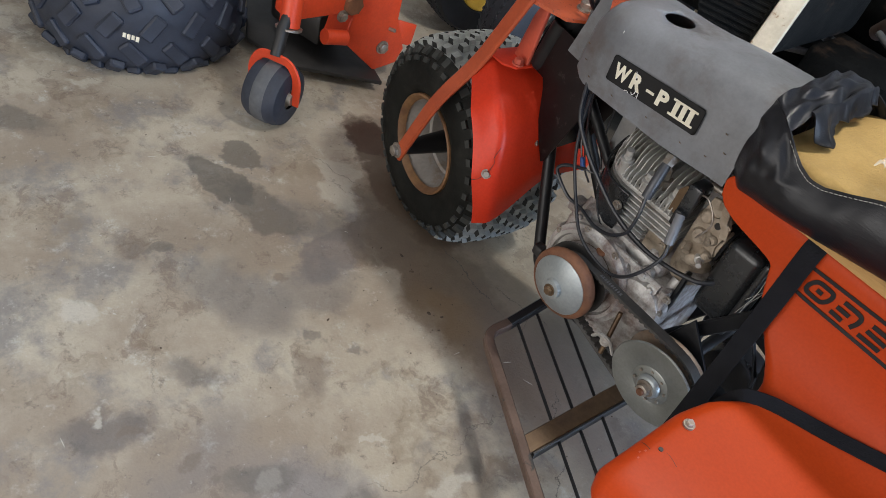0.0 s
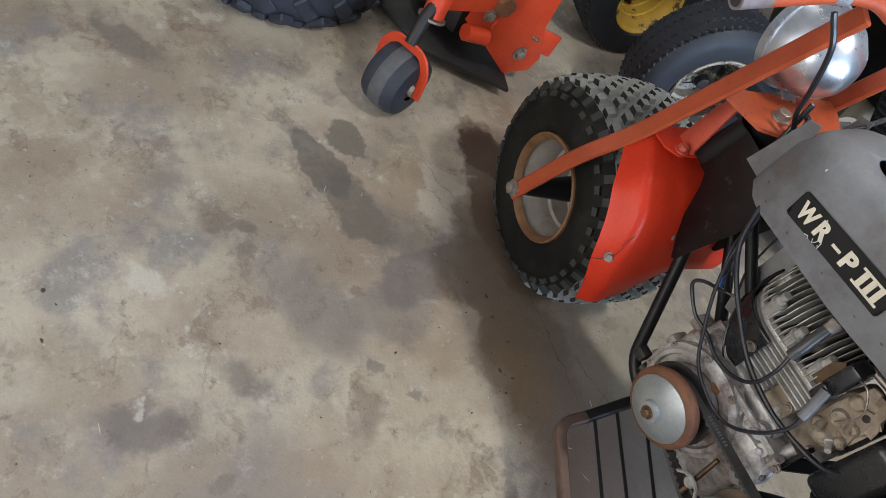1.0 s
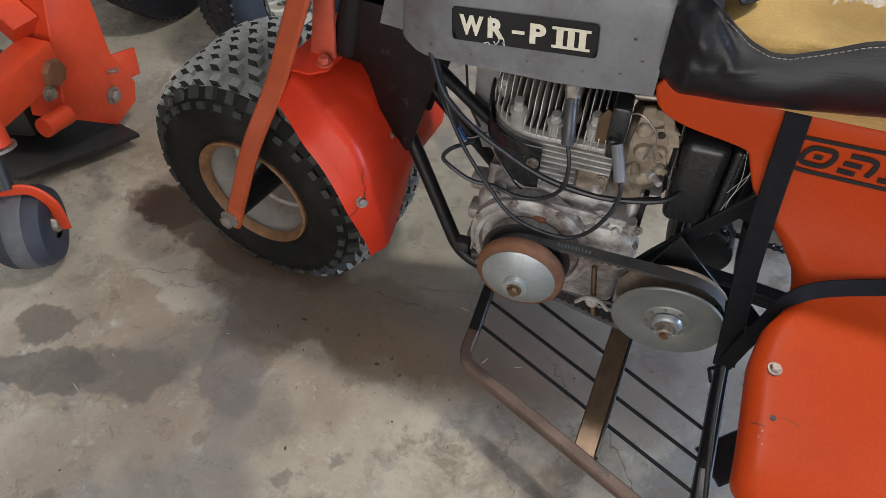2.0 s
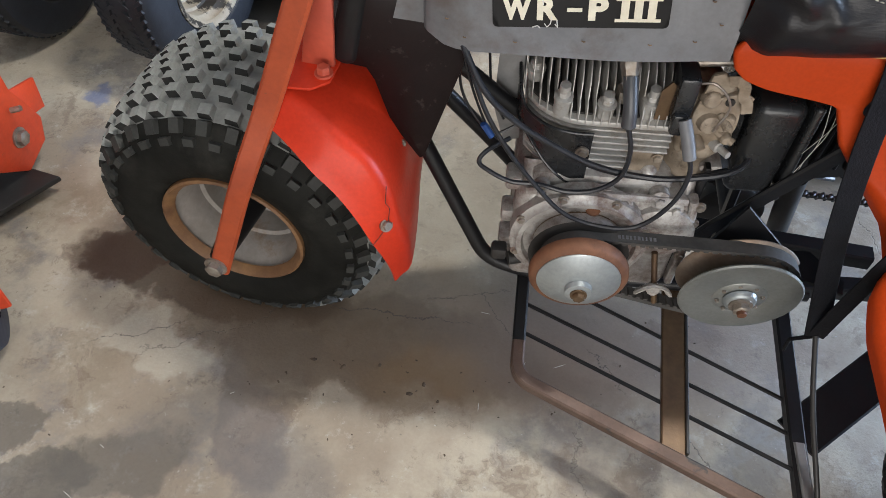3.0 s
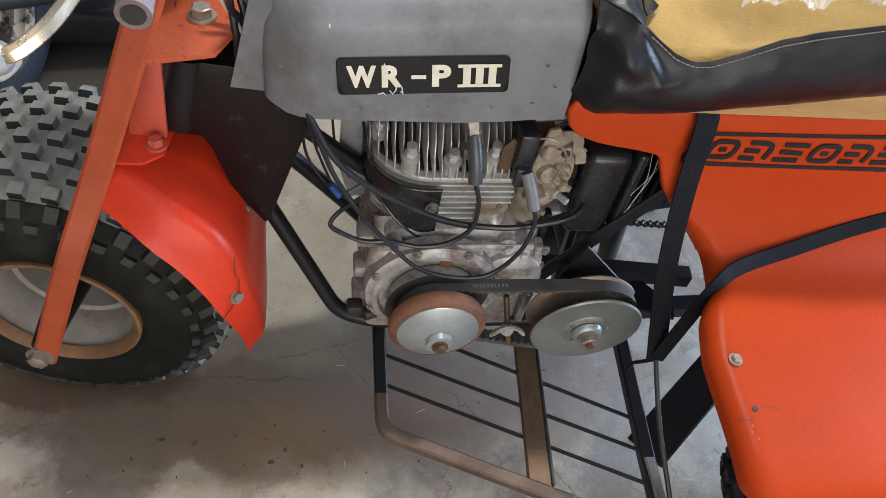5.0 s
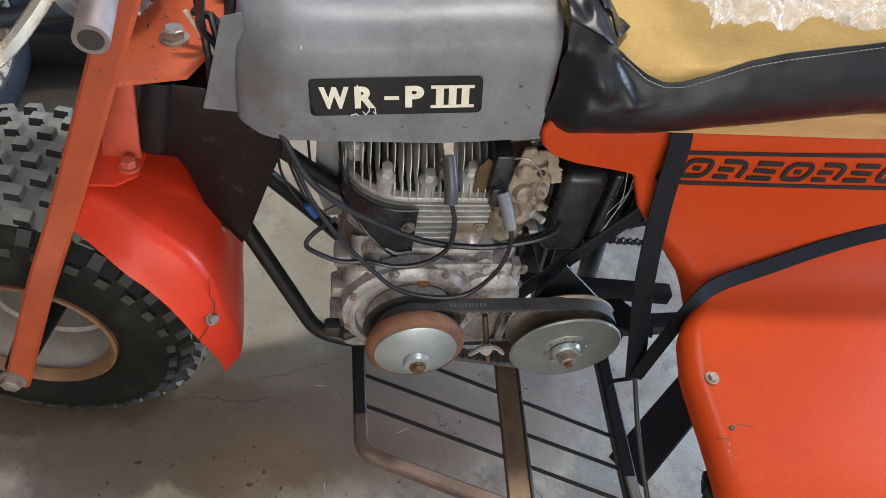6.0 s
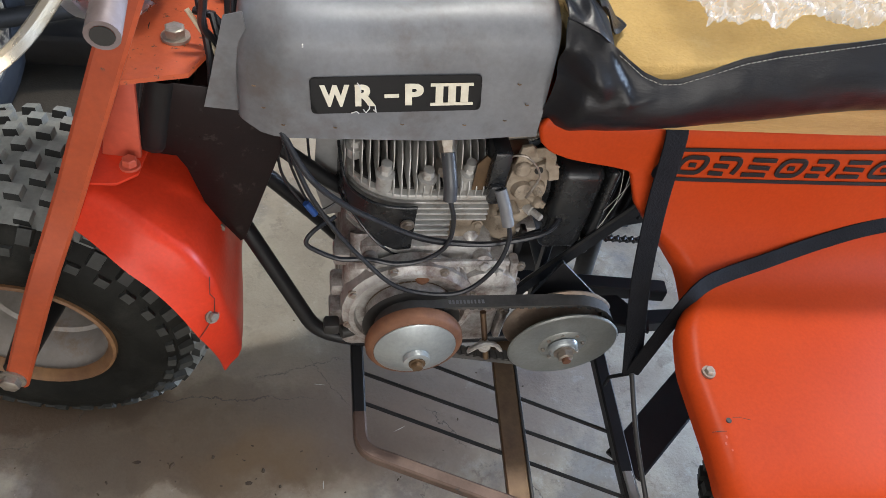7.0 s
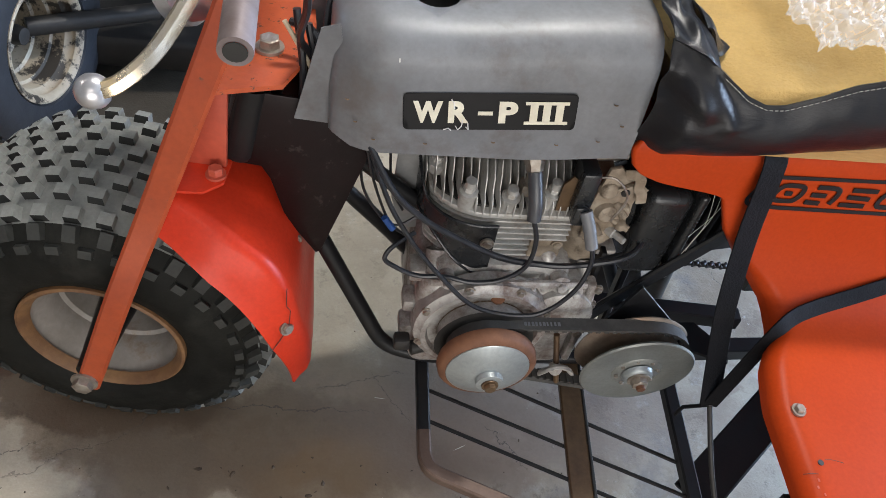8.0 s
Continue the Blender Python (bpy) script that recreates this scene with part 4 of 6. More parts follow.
part("case_web", merge(bar([(-0.08, 0.108, 0.405), (-0.02, 0.1, 0.415), (0.06, 0.1, 0.415), (0.14, 0.104, 0.41)], 0.01, 0.012, 0.02), bar([(0.06, 0.104, 0.41), (0.075, 0.1, 0.375), (0.07, 0.1, 0.35)], 0.008, 0.012, 0.02, up=(0, 1, 0))), ALU, engine, "cast webs of the crankcase")


def front_y(x):
    """The rounded front of the cylinder head, seen from above."""
    return 0.128 + (0.085 - math.sqrt(max(0.0, 0.085**2 - (min(x, -0.015) + 0.015) ** 2)) if x < -0.015 else 0)


part("cylinder", merge(box(-0.07, 0.15, 0.42, 0.085, 0.3, 0.51, 0.015, 3)), ALU, engine)
for k in range(8):
    z = 0.426 + 0.0108 * k
    right = 0.1 if k > 3 else 0.05
    outline = [(right, 0.132), (right, 0.3), (-0.09, 0.3)] + [(x, front_y(x) + 0.004) for x in np.linspace(-0.09, right - 0.01, 14)]
    part("cylinder_fin", plate(outline, 0.0034, "z", z, 0.0008), FIN, engine)
part("valve_cover", merge(box(0.052, 0.138, 0.405, 0.1, 0.17, 0.468, 0.005), hex_bolt((0.09, 0.137, 0.458), (0, -1, 0), 0.006, 0.006)), CARB, engine, "tan-stained valve chest cover")
part("head_base", plate([(0.098, 0.13), (0.098, 0.31), (-0.092, 0.31)] + [(x, front_y(x) + 0.002) for x in np.linspace(-0.092, 0.092, 14)], 0.009, "z", 0.511, 0.002), FIN, engine)
# dark sheet that puts shade into the gaps between fins
part("head_deck", plate([(0.094, 0.142), (0.094, 0.31), (-0.085, 0.31)] + [(x, front_y(x) + 0.014) for x in np.linspace(-0.085, 0.085, 14)], 0.004, "z", 0.5195), DARK, engine, "dark deck painting the shade between the fins")
for k in range(20):
    x = -0.097 + 0.01 * k
    yf = front_y(x) + 0.001
    cut = 0.0 if k % 3 else 0.006
    out = [(yf, 0.515), (yf, 0.535), (yf + 0.006, 0.542), (yf + 0.012 + cut, 0.545), (yf + 0.02 + cut, 0.566), (yf + 0.036, 0.58), (yf + 0.06, 0.588), (0.31, 0.588), (0.31, 0.515)]
    part("head_fin", plate(out, 0.0017, "x", x, 0.0005), FIN, engine)
for bx, by, bz, r, h in ((-0.005, 0.115, 0.405, 0.017, 0.03), (0.035, 0.11, 0.398, 0.013, 0.03), (0.085, 0.11, 0.41, 0.012, 0.03), (-0.07, 0.115, 0.40, 0.015, 0.03), (0.145, 0.115, 0.40, 0.01, 0.02)):
    part("case_boss", lathe([(-h, 0), (-h, r * 0.8), (-h + 0.004, r), (h, r * 1.1), (h, 0)], (bx, by + 0.02, bz), (0, 0.6, 0.8), 16), ALU, engine)
part("case_rim", bar([(0.15, 0.112, 0.41), (0.162, 0.112, 0.33), (0.16, 0.112, 0.22)], 0.012, 0.02, 0.02, up=(0, 1, 0)), ALU, engine, "bolted crankcase side flange")
for z in (0.40, 0.365, 0.33, 0.29):
    part("case_bolt", hex_bolt((0.16, 0.106, z), (0, -1, 0), 0.006, 0.007), BOLT, engine)
for bx, by, bz, h in ((-0.048, 0.146, 0.52, 0.05), (0.008, 0.144, 0.52, 0.04), (0.064, 0.15, 0.52, 0.05), (-0.083, 0.2, 0.53, 0.03)):
    part("head_bolt", merge(lathe([(0, 0.011), (h * 0.45, 0.011), (h * 0.5, 0.0125), (h * 0.6, 0.0125), (h * 0.62, 0.007), (h, 0.007), (h * 1.02, 0)], (bx, by, bz), (0, -0.15, 1), 16),
                            hex_bolt((bx, by - 0.15 * h * 0.55, bz + h * 0.6), (0, -0.15, 1), 0.0085, 0.009, False)), FIN, engine)
SHROUD = [(-0.003, 0.122), (-0.03, 0.122), (-0.062, 0.132), (-0.09, 0.16), (-0.103, 0.2), (-0.106, 0.32)]


def shroud_surface(u, v):
    p = spline(SHROUD, 6)
    q = u * (len(p) - 1)
    i = min(int(q), len(p) - 2)
    c = Vector(p[i]).lerp(Vector(p[i + 1]), q - i)
    top = lerp(0.506, 0.55, smooth01((u - 0.6) / 0.35))
    low = lerp(0.412, 0.475, smooth01((u - 0.1) / 0.6))
    return (c.x, c.y, lerp(low, top, v))


SHROUD = [(x, y, 0) for x, y in SHROUD]
shroud = part("cooling_shroud", sheet(shroud_surface, 24, 4, 0.002), PLASTIC_BLACK, engine, "black curved cooling shroud")
part("shroud_lip", tube([Vector(shroud_surface(u, 1.0)) + Vector((0, -0.001, 0)) for u in np.linspace(0, 0.95, 20)], 0.0022, 8), PLASTIC_BLACK, shroud, "rolled upper lip")
part("shroud_lip", tube([Vector(shroud_surface(u, 0.0)) + Vector((0, -0.001, 0)) for u in np.linspace(0, 0.95, 20)], 0.0022, 8), PLASTIC_BLACK, shroud, "rolled lower lip")
part("shroud_bolt", hex_bolt((-0.014, 0.119, 0.475), (0, -1, 0), 0.007, 0.006), BOLT, engine)
part("shroud_back", plate([(-0.118, 0.395), (-0.136, 0.46), (-0.132, 0.6), (-0.1, 0.62), (-0.095, 0.40)], 0.004, "y", 0.215), GREY_METAL, engine, "dull grey blower housing")
# spark plug, coil and leads
plug = part("spark_plug", merge(lathe([(0, 0.011), (0.012, 0.011), (0.012, 0.0125), (0.022, 0.0125), (0.022, 0.007), (0.045, 0.006), (0.05, 0)], (0.03, 0.155, 0.54), (0, -0.2, 1), 6)), BOLT, engine, "steel spark plug")
part("plug_hex", lathe([(-0.012, 0), (-0.012, 0.0128), (-0.004, 0.0128), (-0.004, 0.011), (0.004, 0.011), (0.005, 0.01), (0.012, 0.0095), (0.012, 0)], (0.026, 0.137, 0.597), (0.1, -0.6, -0.75), 6), BOLT, engine, "steel plug hexagon and washer")
part("plug_boot", tube([(0.0265, 0.133, 0.594), (0.029, 0.122, 0.578), (0.032, 0.112, 0.558), (0.0335, 0.106, 0.537)], 0.0092, 14, smooth_path=True), BOOT, engine, "grey rubber plug boot")
part("plug_lead", tube([(0.033, 0.106, 0.54), (0.042, 0.095, 0.505), (0.038, 0.092, 0.462), (0.011, 0.092, 0.433), (-0.027, 0.094, 0.423), (-0.066, 0.1, 0.427), (-0.104, 0.1, 0.428), (-0.138, 0.1, 0.448), (-0.149, 0.1, 0.463), (-0.138, 0.11, 0.475), (-0.11, 0.13, 0.48)], 0.0033, 8, smooth_path=True), CABLE, engine, "black ignition lead")
part("coil", merge(box(0.084, 0.118, 0.54, 0.109, 0.16, 0.605, 0.005), box(0.086, 0.11, 0.522, 0.105, 0.127, 0.555, 0.005)), PLASTIC_BLACK, engine, "black ignition coil")
part("coil_boot", tube([(0.1, 0.112, 0.55), (0.108, 0.1, 0.53), (0.116, 0.09, 0.505)], 0.0085, 12, smooth_path=True), BOOT_PALE, engine, "pale grey rubber coil boot")
part("coil_lead", tube([(0.115, 0.092, 0.51), (0.121, 0.084, 0.482), (0.111, 0.072, 0.446), (0.087, 0.068, 0.406), (0.056, 0.066, 0.388), (0.007, 0.067, 0.391), (-0.035, 0.07, 0.41), (-0.075, 0.084, 0.446), (-0.098, 0.092, 0.471), (-0.12, 0.1, 0.5), (-0.148, 0.12, 0.54), (-0.175, 0.15, 0.6)], 0.0033, 8, smooth_path=True), CABLE, engine, "black ignition lead")
part("throttle_cable", tube([(-0.18, 0.13, 0.63), (-0.148, 0.1, 0.583), (-0.107, 0.098, 0.539), (-0.055, 0.098, 0.503), (-0.001, 0.098, 0.474), (0.056, 0.1, 0.458), (0.112, 0.1, 0.457), (0.186, 0.11, 0.47), (0.22, 0.15, 0.49)], 0.0042, 8, smooth_path=True), CABLE, engine, "thick black throttle cable")
part("throttle_cable", tube([(-0.18, 0.14, 0.62), (-0.145, 0.105, 0.575), (-0.1, 0.1, 0.53), (-0.05, 0.1, 0.496), (0.0, 0.1, 0.468), (0.056, 0.103, 0.452), (0.112, 0.105, 0.452), (0.18, 0.12, 0.462)], 0.0028, 8, smooth_path=True), CABLE, engine)
for pts in ([(-0.18, 0.16, 0.6), (-0.165, 0.165, 0.53), (-0.14, 0.17, 0.456), (-0.115, 0.17, 0.43)], [(-0.185, 0.17, 0.6), (-0.18, 0.175, 0.52), (-0.155, 0.17, 0.47), (-0.13, 0.17, 0.45), (-0.1, 0.18, 0.46)], [(-0.15, 0.2, 0.62), (-0.14, 0.2, 0.5), (-0.12, 0.2, 0.45)]):
    part("thin_wire", tube(pts, 0.002, 6, smooth_path=True), CABLE, engine)
part("wire_connector", tube([(-0.148, 0.165, 0.47), (-0.135, 0.165, 0.448)], 0.005, 8), BLUE_TAPE, engine, "blue crimp connector")
# carburettor and air cleaner
carb = part("carburettor", merge(box(0.11, 0.145, 0.455, 0.16, 0.22, 0.56, 0.012, 3), lathe([(0, 0), (0, 0.03), (0.02, 0.034), (0.05, 0.034), (0.06, 0.028), (0.06, 0)], (0.138, 0.175, 0.415), (0, 0, 1), 20),
                                 lathe([(0, 0.022), (0.05, 0.022), (0.05, 0.03), (0.056, 0.03), (0.056, 0.0)], (0.12, 0.17, 0.52), (1, 0, 0), 20)), CARB, engine, "corroded tan carburettor")
part("carburettor_flange", plate([(0.124, 0.6), (0.138, 0.604), (0.15, 0.592), (0.166, 0.588), (0.176, 0.565), (0.17, 0.525), (0.176, 0.5), (0.16, 0.47), (0.135, 0.462), (0.118, 0.475), (0.116, 0.54)], 0.007, "y", 0.136, 0.002), CARB, carb, "tan cast carburettor flange")
part("port_recess", lathe([(0.0, 0.006), (0.002, 0.006), (0.002, 0.0)], (0.155, 0.1365, 0.562), (0, -1, 0), 14), DARK, carb, "dark open port")
for bx, bz, r, h in ((0.132, 0.565, 0.012, 0.008), (0.138, 0.528, 0.014, 0.012), (0.16, 0.535, 0.009, 0.01), (0.165, 0.505, 0.008, 0.012), (0.128, 0.492, 0.01, 0.009), (0.146, 0.478, 0.012, 0.006)):
    part("carburettor_boss", lathe([(-0.004, r * 1.15), (h * 0.5, r), (h - 0.002, r * 0.9), (h, r * 0.65), (h, 0)], (bx, 0.137, bz), (0.1, -1, 0.15), 12), CARB, carb)
part("bent_bracket", bar([(0.142, 0.128, 0.6), (0.152, 0.122, 0.606), (0.16, 0.122, 0.598), (0.163, 0.124, 0.58), (0.171, 0.126, 0.572), (0.175, 0.126, 0.555)], 0.014, 0.003, 0.006, up=(0, -1, 0.4), b=0.001), CARB, carb, "pale bent linkage bracket")
for a, b, r in (((0.15, 0.138, 0.54), (0.16, 0.122, 0.53), 0.006), ((0.13, 0.138, 0.5), (0.136, 0.122, 0.492), 0.007)):
    part("carburettor_linkage", tube([a, b], r, 10), CARB, carb)
for bx, bz in ((0.122, 0.545), (0.152, 0.545), (0.122, 0.475), (0.155, 0.48)):
    part("carburettor_screw", hex_bolt((bx, 0.1445, bz), (0, -1, 0), 0.0055, 0.006, False), BOLT, carb)
part("choke_lever", bar([(0.14, 0.138, 0.568), (0.165, 0.13, 0.585), (0.176, 0.132, 0.575)], 0.012, 0.003), CARB, carb)
part("throttle_shaft", tube([(0.15, 0.142, 0.51), (0.175, 0.125, 0.505)], 0.005, 8), CARB, carb)
part("fuel_fitting", lathe([(0, 0.008), (0.012, 0.008), (0.013, 0.005), (0.03, 0.005), (0.031, 0)], (0.155, 0.14, 0.49), (0.6, -1, 0.1), 10), FIN, carb, "pale metal fuel fitting")
part("coil_bracket", plate([(0.068, 0.53), (0.085, 0.53), (0.085, 0.585), (0.078, 0.59), (0.068, 0.575)], 0.003, "y", 0.131), BEAM, engine, "rusty coil bracket")
part("linkage_wire", tube([(0.1, 0.13, 0.59), (0.125, 0.12, 0.6), (0.15, 0.118, 0.57), (0.14, 0.116, 0.53)], 0.0016, 6, smooth_path=True), BOLT, engine)
part("governor_spring", tube([(0.1, 0.16, 0.6), (0.15, 0.16, 0.605)], 0.006, 10), BOLT, engine)
cleaner = part("air_cleaner", box(0.187, 0.124, 0.412, 0.252, 0.3, 0.568, 0.015, 5), PLASTIC_BLACK, engine, "black plastic air cleaner box")
part("air_cleaner_lid", box(0.2535, 0.12, 0.407, 0.266, 0.303, 0.573, 0.005, 3), PLASTIC_BLACK, cleaner)
part("air_cleaner_neck", lathe([(0, 0.04), (0.022, 0.045), (0.03, 0.052), (0.03, 0)], (0.152, 0.19, 0.51), (1, 0, 0), 28), PLASTIC_BLACK, cleaner)
for k in range(5):
    part("air_cleaner_rib", box(0.266, 0.14 + 0.034 * k, 0.43, 0.272, 0.146 + 0.034 * k, 0.56, 0.002), PLASTIC_BLACK, cleaner)
guard = part("inner_guard", plate([(0.268, 0.395), (0.33, 0.375), (0.44, 0.4), (0.44, 0.64), (0.268, 0.64)], 0.006, "y", 0.2, 0.001), BLACK, frame_part, "black ribbed inner guard behind the air cleaner")
for k in range(7):
    part("guard_rib", bar([(0.275 + 0.016 * k, 0.194, 0.41), (0.283 + 0.016 * k, 0.194, 0.62)], 0.006, 0.012, up=(0, 1, 0), b=0.002), BLACK, guard)
for line in ([(0.262, 0.122, 0.6), (0.272, 0.115, 0.53), (0.262, 0.115, 0.47)], [(0.275, 0.125, 0.6), (0.28, 0.12, 0.54), (0.268, 0.117, 0.49), (0.27, 0.12, 0.44)], [(0.29, 0.13, 0.59), (0.284, 0.122, 0.55), (0.262, 0.12, 0.5)]):
    part("cobweb_thread", tube(line, 0.0004, 5, smooth_path=True), THREAD, cleaner, "thin dusty cobweb thread")
chain = bmesh.new()
for k in range(30):
    c = Vector((0.24, 0.3, 0.256)).lerp(Vector((0.66, 0.3, 0.215)), k / 29)
    chain = merge(chain, box(c.x - 0.0068, c.y - 0.005, c.z - 0.0055, c.x + 0.0068, c.y + 0.005, c.z + 0.0055, 0.0035, 1), lathe([(-0.007, 0), (-0.007, 0.0035), (0.007, 0.0035), (0.007, 0)], c + Vector((0.006, 0, 0)), (0, 1, 0), 8))
part("drive_chain", chain, DARK, frame_part, "greasy black roller chain")
part("jackshaft", merge(tube([(0.239, 0.08, 0.293), (0.239, 0.33, 0.31)], 0.011, 14), lathe([(-0.003, 0), (-0.003, 0.036), (0.003, 0.036), (0.003, 0)], (0.239, 0.3, 0.292), (0, 1, 0), 18)), DARK, frame_part, "greasy jackshaft with a small sprocket")
part("brake_drum", lathe([(-0.035, 0), (-0.035, 0.05), (-0.028, 0.06), (0.03, 0.062), (0.036, 0.056), (0.036, 0)], (0.285, 0.315, 0.195), (0, 1, 0), 32), DARK, frame_part, "greasy dark brake drum")
part("exhaust_can", tube([(0.345, 0.25, 0.33), (0.36, 0.262, 0.24), (0.385, 0.285, 0.12)], 0.018, 20), DARK, frame_part, "sooty dark exhaust can")
for line in ([(0.25, 0.22, 0.42), (0.3, 0.24, 0.34), (0.33, 0.28, 0.24), (0.31, 0.33, 0.14)], [(0.27, 0.24, 0.4), (0.34, 0.23, 0.36), (0.4, 0.25, 0.33)]):
    part("control_cable", tube(line, 0.004, 8, smooth_path=True), CABLE, frame_part, "black control cable")
# backing plate added to darken the gap behind the air cleaner
part("dark_backing", plate([(0.25, 0.37), (0.62, 0.35), (0.62, 0.62), (0.25, 0.62)], 0.004, "y", 0.3), BLACK, frame_part, "black plate added to keep the gap dark")
part("gasket_strip", box(0.15, 0.135, 0.44, 0.18, 0.27, 0.45, 0.003), ALU, engine)
part("side_rail_bracket", box(0.155, 0.125, 0.2, 0.163, 0.14, 0.455, 0.002), BLACK, frame_part)
part("wing_nut", merge(lathe([(0, 0.011), (0.012, 0.008), (0.012, 0)], (0.122, 0.056, 0.268), (0, -0.6, 1), 14), bar([(0.098, 0.052, 0.262), (0.108, 0.046, 0.284), (0.122, 0.05, 0.283), (0.136, 0.046, 0.284), (0.147, 0.052, 0.262)], 0.013, 0.006, 0.012)), CORRODED, engine, "white-corroded wing nut")
part("tension_rod", tube([(0.112, 0.075, 0.33), (0.128, 0.048, 0.245)], 0.0046, 10), BEAM, engine, "rusty threaded rod")

# ---- pulleys and belt ----
driver = part("drive_pulley", lathe([(0.05, 0.0), (0.044, 0.05), (0.042, 0.068), (0.036, 0.0705), (0.026, 0.0698), (0.0215, 0.066), (0.0195, 0.0595), (0.026, 0.052)], PULLEY, (0, 1, 0), 56), RUST, trike, "rust-rimmed drive pulley")
part("pulley_face", lathe([(0.024, 0.0595), (0.0185, 0.0588), (0.0165, 0.055), (0.010, 0.038), (0.006, 0.025), (0.005, 0.019), (-0.004, 0.019), (-0.005, 0.016), (-0.005, 0.0)], PULLEY, (0, 1, 0), 48), STEEL, driver, "grey domed steel pulley face")
part("pulley_bolt", hex_bolt((PULLEY.x, -0.005, PULLEY.z), (0, -1, 0), 0.0088, 0.009), BEAM, driver, "rusty pulley bolt")
part("inner_sheave", lathe([(0.075, 0.0), (0.075, 0.03), (0.088, 0.066), (0.094, 0.066), (0.094, 0)], PULLEY, (0, 1, 0), 48), BEAM, driver, "brown rusty inner sheave")
DRIVEN = Vector((0.239, 0.036, 0.29))
SHAFT = Vector((0, 1, 0.075)).normalized()
driven = part("driven_pulley", lathe([(0.0, 0.0), (0.0, 0.036), (0.0015, 0.038), (0.0, 0.041), (-0.001, 0.0838), (0.0015, 0.086), (0.0045, 0.0845), (0.016, 0.04), (0.02, 0.0)], DRIVEN, SHAFT, 64), DISC, trike, "flat dull zinc-plated driven pulley")
part("rear_sheave", lathe([(0.026, 0.0), (0.026, 0.04), (0.04, 0.0835), (0.043, 0.086), (0.046, 0.084), (0.046, 0.0)], DRIVEN, SHAFT, 64), RUST_EDGE, driven, "rust-tinged rear sheave")
part("pulley_hub", lathe([(-0.002, 0.024), (-0.008, 0.022), (-0.011, 0.018), (-0.011, 0.0)], DRIVEN, SHAFT, 32), STEEL, driven, "bright turned hub")
part("pulley_nut", hex_bolt(DRIVEN - SHAFT * 0.011, -SHAFT, 0.0125, 0.013), BOLT, driven, "brown-tinged hub nut")
part("shaft_end", lathe([(0.013, 0.0), (0.013, 0.007), (0.018, 0.0065), (0.0185, 0.0)], DRIVEN - SHAFT * 0.011, -SHAFT, 16), RUST, driven, "rusty shaft end")
for k in range(8):
    a = radians(45 * k + 15)
    part("rivet", lathe([(-0.004, 0), (-0.0035, 0.0025), (-0.001, 0.0034), (0, 0.0034)], DRIVEN + Vector((0.031 * math.cos(a), 0, 0.031 * math.sin(a))) - SHAFT * 0.0005, SHAFT, 8), BOLT, driven)


def belt_path():
    """Round both sheaves and straight between them."""
    r1, r2, y = 0.05, 0.08, 0.0605
    c1, c2 = Vector((PULLEY.x, y, PULLEY.z)), Vector((DRIVEN.x, y, DRIVEN.z))
    d = c2 - c1
    base, lean = math.atan2(d.z, d.x), math.asin((r2 - r1) / d.length)
    out = []
    for c, r, a0, a1 in ((c1, r1, base + math.pi / 2 + lean, base + 3 * math.pi / 2 - lean), (c2, r2, base - math.pi / 2 - lean, base + math.pi / 2 + lean)):
        out += [c + Vector((math.cos(a), 0, math.sin(a))) * r for a in np.linspace(a0, a1, 16)]
    return out


def belt():
    path = belt_path()
    n = len(path)
    full = []
    for i in range(n):
        a, b = path[i], path[(i + 1) % n]
        k = max(1, int((b - a).length / 0.012))
        full += [a.lerp(b, j / k) for j in range(k)]
    band = sweep(full, [(-0.0105, 0.005), (-0.009, -0.001), (0.009, -0.001), (0.0105, 0.005)], up=(0, 0, 1), closed=True)
    # moulded teeth on its inside
    teeth = []
    for i in range(len(full)):
        a, b = full[i], full[(i + 1) % len(full)]
        d = (b - a).normalized()
        n = Vector((-d.z, 0, d.x))
        c = (a + b) / 2
        inward = n if (c + n * 0.01 - (full[0] + full[len(full) // 2]) / 2).length < (c - (full[0] + full[len(full) // 2]) / 2).length else -n
        m = Matrix((( d.x, 0, inward.x, c.x), (0, 1, 0, c.y), (d.z, 0, inward.z, c.z), (0, 0, 0, 1)))
        teeth.append(moved(box(-0.0032, -0.0085, 0.0, 0.0032, 0.0085, 0.0045, 0), m))
    return merge(band, *teeth)


belt_ob = part("drive_belt", belt(), BELT, trike, "dark toothed rubber drive belt")
MARK = bmesh.new()
for k, w in enumerate((5, 4, 5, 4, 4, 5, 3, 3, 4, 5)):
    x = 0.05 + 0.0054 * k
    z = lerp(0.3785, 0.3755, (x - 0.003) / 0.236)
    b = box(x, 0.0565, z - 0.001, x + 0.0007 * w, 0.0625, z + 0.0004, 0)
    MARK = merge(MARK, b)
part("belt_marking", MARK, BOOT_PALE, belt_ob, "pale worn marking")

# ---- tank cover ----
CX0, CX1 = -0.226, 0.13


def cover_section(x):
    """Half outline at x: distance from the middle and height, from the skirt's lower edge to the crown."""
    f = smooth01((x - CX0) / 0.05)
    wide = lerp(0.088, 0.101, smooth01((x - CX0) / 0.06))
    low = lerp(0.634, 0.622, smooth01((x - CX0) / 0.03)) + 0.01 * smooth01((x - 0.0) / 0.13)
    high = lerp(0.762, 0.772, f) + 0.016 * smooth01((x + 0.1) / 0.2)
    sh = high - 0.03
    return [(wide + 0.002, low), (wide + 0.001, lerp(low, sh, 0.3)), (wide - 0.004, lerp(low, sh, 0.7)), (wide - 0.008, sh - 0.008), (wide - 0.014, sh + 0.008), (wide - 0.026, high - 0.010),
            (wide - 0.045, high - 0.002), (wide * 0.3, high), (0.0, high)]


